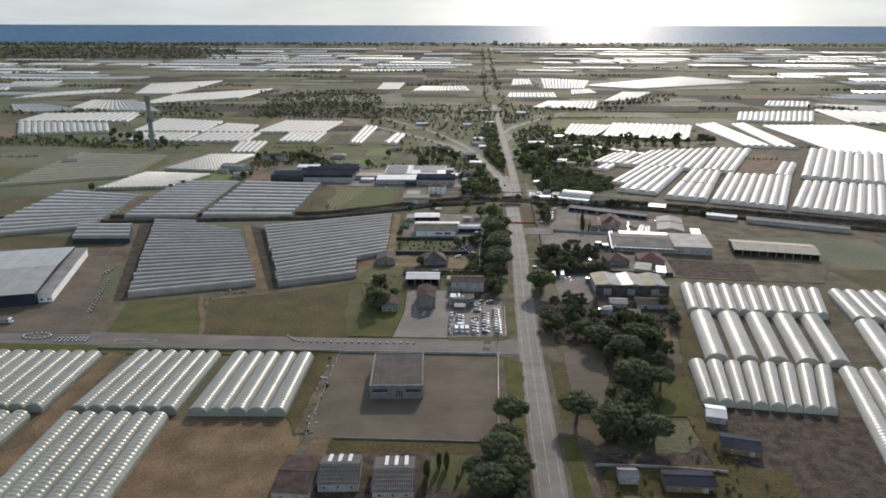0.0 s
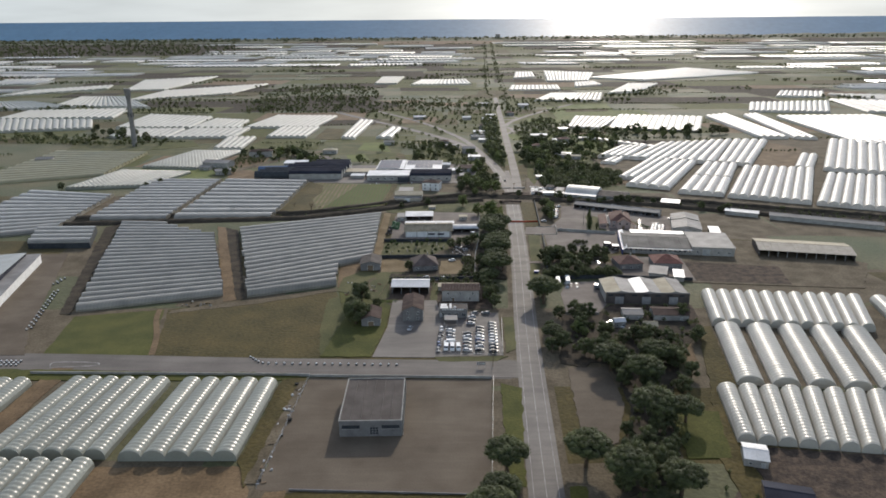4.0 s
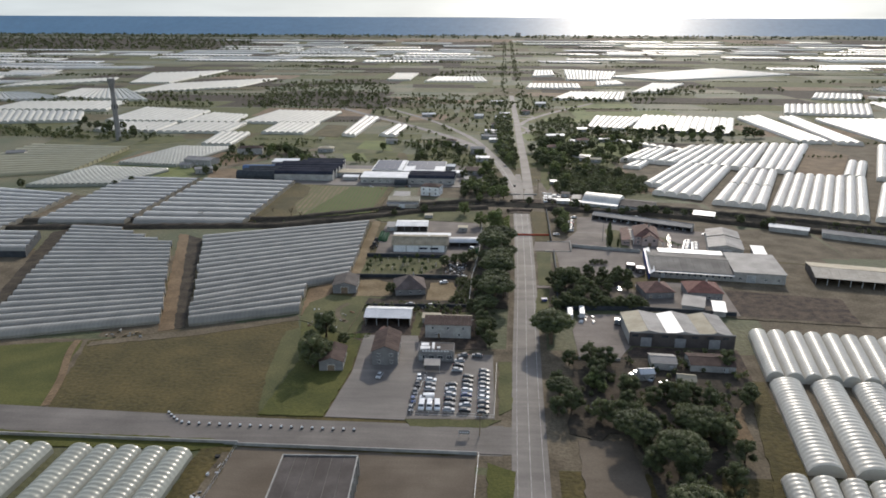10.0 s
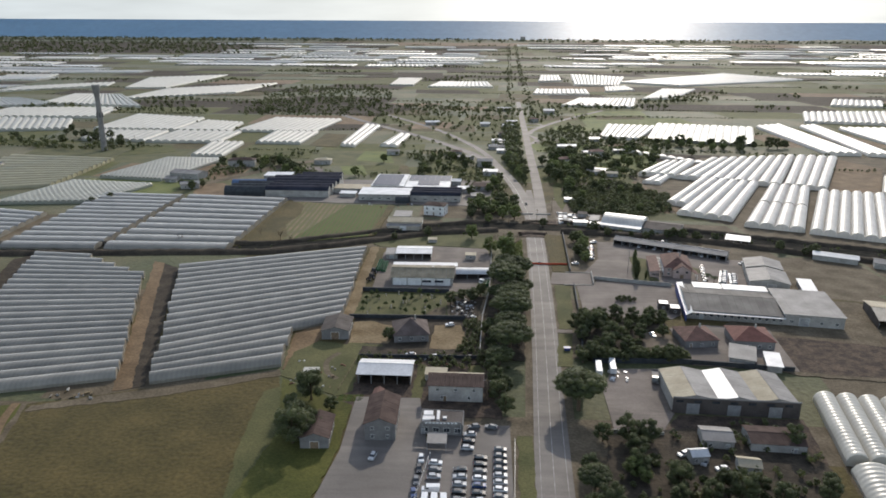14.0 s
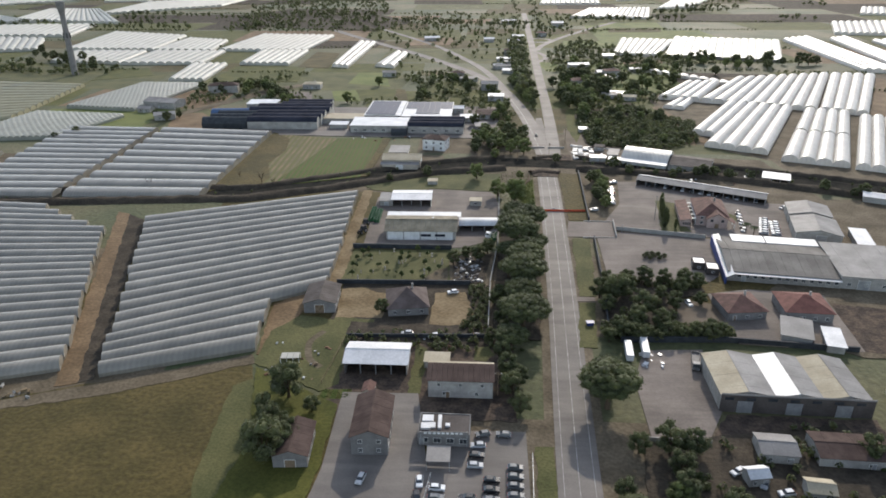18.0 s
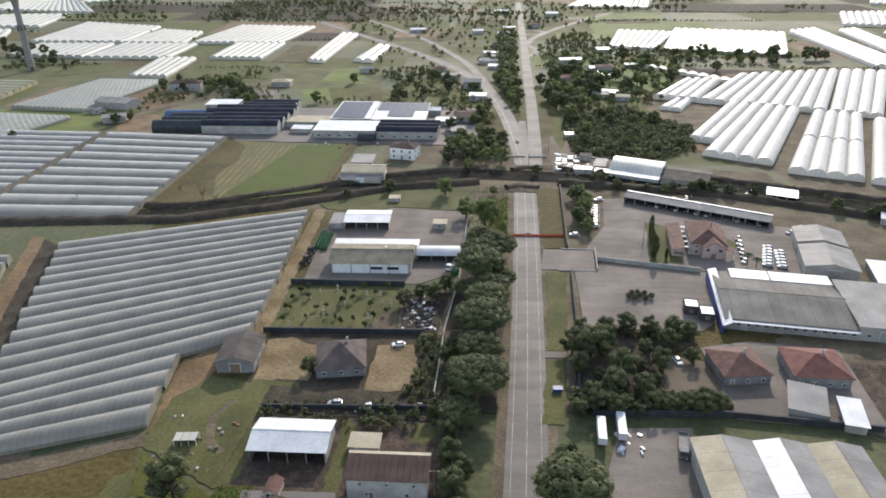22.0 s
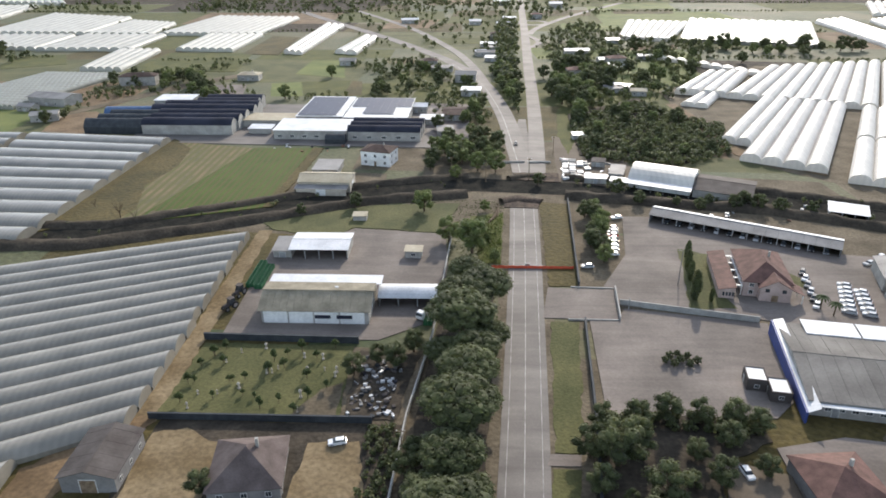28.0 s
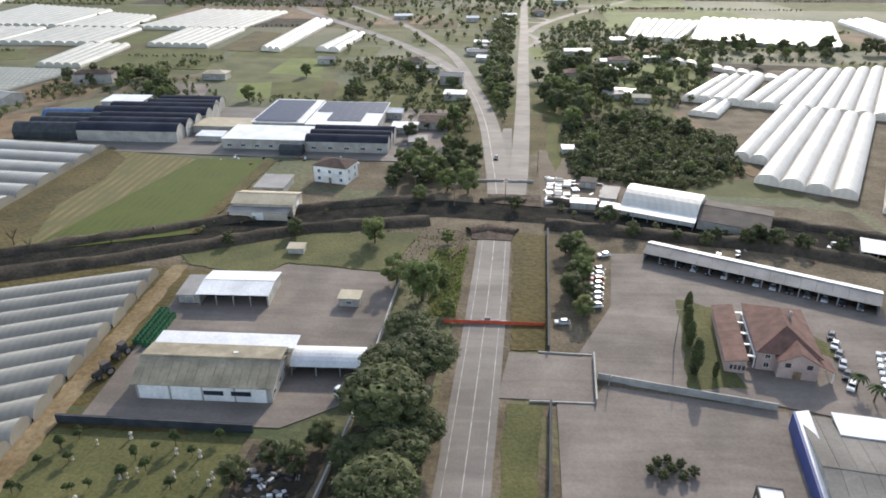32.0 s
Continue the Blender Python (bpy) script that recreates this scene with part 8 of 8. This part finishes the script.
scrap("garden clutter by the grass plot", 18, -46, 378, -28, 398, 9, (M_ROOFW, M_WOOD, M_CONC, M_RUST), 1.2)
for i in range(5):
    ob = thing("log", "long felled trunk lying beside the broken road", "log", 46.5 + i * 0.5, 562 + i * 1.6, 0.35, 74 + i * 3, "felled trunks")
    bm = bmesh.new()
    limb(bm, (-7, 0, 0), (7, 0, 0.1), 0.3, 0.16, 8)
    part("stem", bm, M_TRUNK, ob)
    bm = bmesh.new()
    limb(bm, (3, 0, 0.1), (4.4, 0.7, 0.5), 0.08, 0.04, 6)
    part("branch_stub", bm, M_TRUNK, ob)


def pole(x, y, high, label="tall grey wooden power pole with a crossarm", turn=0.0, lamp=False):
    root = thing("street_lamp" if lamp else "power_pole", label, "lamp" if lamp else "pole", x, y, 0, turn)
    bm = bmesh.new()
    limb(bm, (0, 0, -0.3), (0, 0, high), 0.17, 0.1, 8)
    part("shaft", bm, M_GREYROOF if lamp else M_WOOD, root)
    if lamp:
        part("arm", box_bm((-0.9, -0.05, high - 0.1, 0, 0.05, high)), M_GREYROOF, root)
        part("lamp_head", box_bm((-1.4, -0.14, high - 0.16, -0.8, 0.14, high), bevel=0.04), M_GREYROOF, root)
    else:
        part("crossarm", box_bm((-1.0, -0.07, high - 0.7, 1.0, 0.07, high - 0.55)), M_WOOD, root)
        for u in (-0.9, 0, 0.9):
            part("insulator", box_bm((u - 0.06, -0.06, high - 0.55, u + 0.06, 0.06, high - 0.3)), M_WHITE, root)


for x, y, h, t in ((29, 607, 9, 20), (62.5, 603, 10, 0), (76.5, 640, 9, 0), (24.8, 430, 8, 0), (25, 372, 8, 0), (-335, 880, 14, 0), (44, 600, 9, 10), (26, 300, 8, 0)):
    pole(x, y, h, turn=t)
pole(102, 509, 12, "tall lamp post on the depot yard", 0, True)
pole(84, 493.5, 4, "short lamp post by the factory wall", 90, True)
sign2 = thing("road_sign", "small dark sign frame beside the side road", "sign", 19.5, 298.8)
for u in (0, 3.2):
    part("post", box_bm((u, 0, 0, u + 0.12, 0.12, 2.6)), M_STEEL, sign2)
part("board", box_bm((0.12, 0.02, 1.3, 3.2, 0.1, 2.6)), M_GREYROOF, sign2)
for u in (0.4, 1.1, 1.8, 2.5):
    part("letter_bar", box_bm((u, -0.02, 1.7, u + 0.45, 0.02, 2.1)), M_WHITE, sign2)
bin_ = thing("skip", "blue metal skip beside the verge", "skip", 57.6, 412.5, 0.05, 4)
part("tub", loft([(-1.0, 0.1), (-1.3, 1.3), (1.3, 1.3), (1.0, 0.1)], 1.7, -0.1, 0.04), M_BLUE, bin_)
part("rim", box_bm((-1.35, -0.95, 1.28, 1.35, 0.95, 1.36)), M_BLUE, bin_)

# bare trees at the field's edge
for x, y, k in ((-95, 556, 1.0), (-110, 566, 0.6), (-152, 547, 0.8), (-88, 553, 0.7)):
    ob = thing("bare_tree", "bare leafless tree with thin grey branches", "tree", x, y)
    r = random.Random(int(-x))
    bm = bmesh.new()
    limb(bm, (0, 0, -0.2), (0, 0, 2.6 * k), 0.22 * k, 0.15 * k, 7)
    part("trunk", bm, M_TRUNK, ob)
    for i in range(8):
        bm = bmesh.new()
        an = i * 0.8
        tip = Vector((2.2 * k * math.cos(an), 2.2 * k * math.sin(an), r.uniform(4.5, 7.0) * k))
        limb(bm, (0, 0, r.uniform(1.8, 2.6) * k), tip, 0.1 * k, 0.03 * k, 5)
        for q in range(5):
            a = Vector((0, 0, 2.2 * k)).lerp(tip, r.uniform(0.4, 0.95))
            limb(bm, a, a + Vector((r.uniform(-1, 1), r.uniform(-1, 1), r.uniform(0.3, 1.3))) * k, 0.04 * k, 0.015 * k, 4)
        part("branch", bm, M_TRUNK, ob)

# palms by the office house
for x, y in ((139, 496), (141, 492)):
    ob = thing("palm", "small palm with drooping fronds", "tree", x, y)
    bm = bmesh.new()
    limb(bm, (0, 0, -0.1), (0.1, 0, 3.6), 0.22, 0.16, 8)
    part("trunk", bm, M_TRUNK, ob)
    for i in range(12):
        an = i * 0.5236
        c, s = math.cos(an), math.sin(an)
        spine = [(0, 3.6), (0.8, 4.3), (1.6, 4.1), (2.2, 3.3)]
        verts = [(c * a - s * w * b, s * a + c * w * b, z - 0.15 * abs(b)) for (a, z), w in zip(spine, (0.1, 0.35, 0.3, 0.05)) for b in (-1, 0, 1)]
        faces = [(k * 3 + j, k * 3 + j + 1, k * 3 + j + 4, k * 3 + j + 3) for k in range(3) for j in range(2)]
        part_mesh("frond", mesh_of("frond", verts, faces, M_BUSH), ob)


def tufts(label, n, pts, seed, material, low=0.25, high=0.7):
    """Rough grass: many small blades in a plot."""
    r = np.random.default_rng(seed)
    x0, x1 = min(p[0] for p in pts), max(p[0] for p in pts)
    y0, y1 = min(p[1] for p in pts), max(p[1] for p in pts)
    verts, faces = [], []
    while len(faces) < n:
        x, y = r.uniform(x0, x1), r.uniform(y0, y1)
        if not inside(x, y, pts):
            continue
        for q in range(3):
            an, h, w = r.uniform(0, 6.28), r.uniform(low, high), r.uniform(0.15, 0.4)
            k = len(verts)
            dx, dy = math.cos(an) * w, math.sin(an) * w
            verts += [(x - dx, y - dy, 0.0), (x + dx, y + dy, 0.0), (x + r.uniform(-0.3, 0.3), y + r.uniform(-0.3, 0.3), h)]
            faces.append((k, k + 1, k + 2))
    return tagged(new("grass", mesh_of("grass", verts, faces, material)), label, "grass", kind="stuff")


tufts("leafy weeds beside the closed road", 2600, [(39, 560), (50, 564), (48, 522), (42, 522)], 8, M_PALELEAF, 0.3, 0.8)
tufts("weeds along the road and canal", 5000, [(38, 515), (48, 515), (52, 578), (36, 580), (0, 572), (-40, 552), (-36, 546), (30, 546)], 3, M_BUSH, 0.1, 0.35)
tufts("weeds on the dry verge", 1500, [(62.5, 507), (71.5, 507), (76, 575), (65, 577)], 4, M_DRY, 0.05, 0.15)
tufts("leaves of the crop rows", 8000, [(-90, 551), (-44, 568), (-40, 646), (-70, 646)], 5, M_BUSH,  0.08, 0.2)
tufts("leafy rows in the vegetable bed", 900, [(-27, 368.8), (-17.2, 369), (-17.8, 373.2), (-25.6, 373)], 9, M_BUSH, 0.15, 0.4)
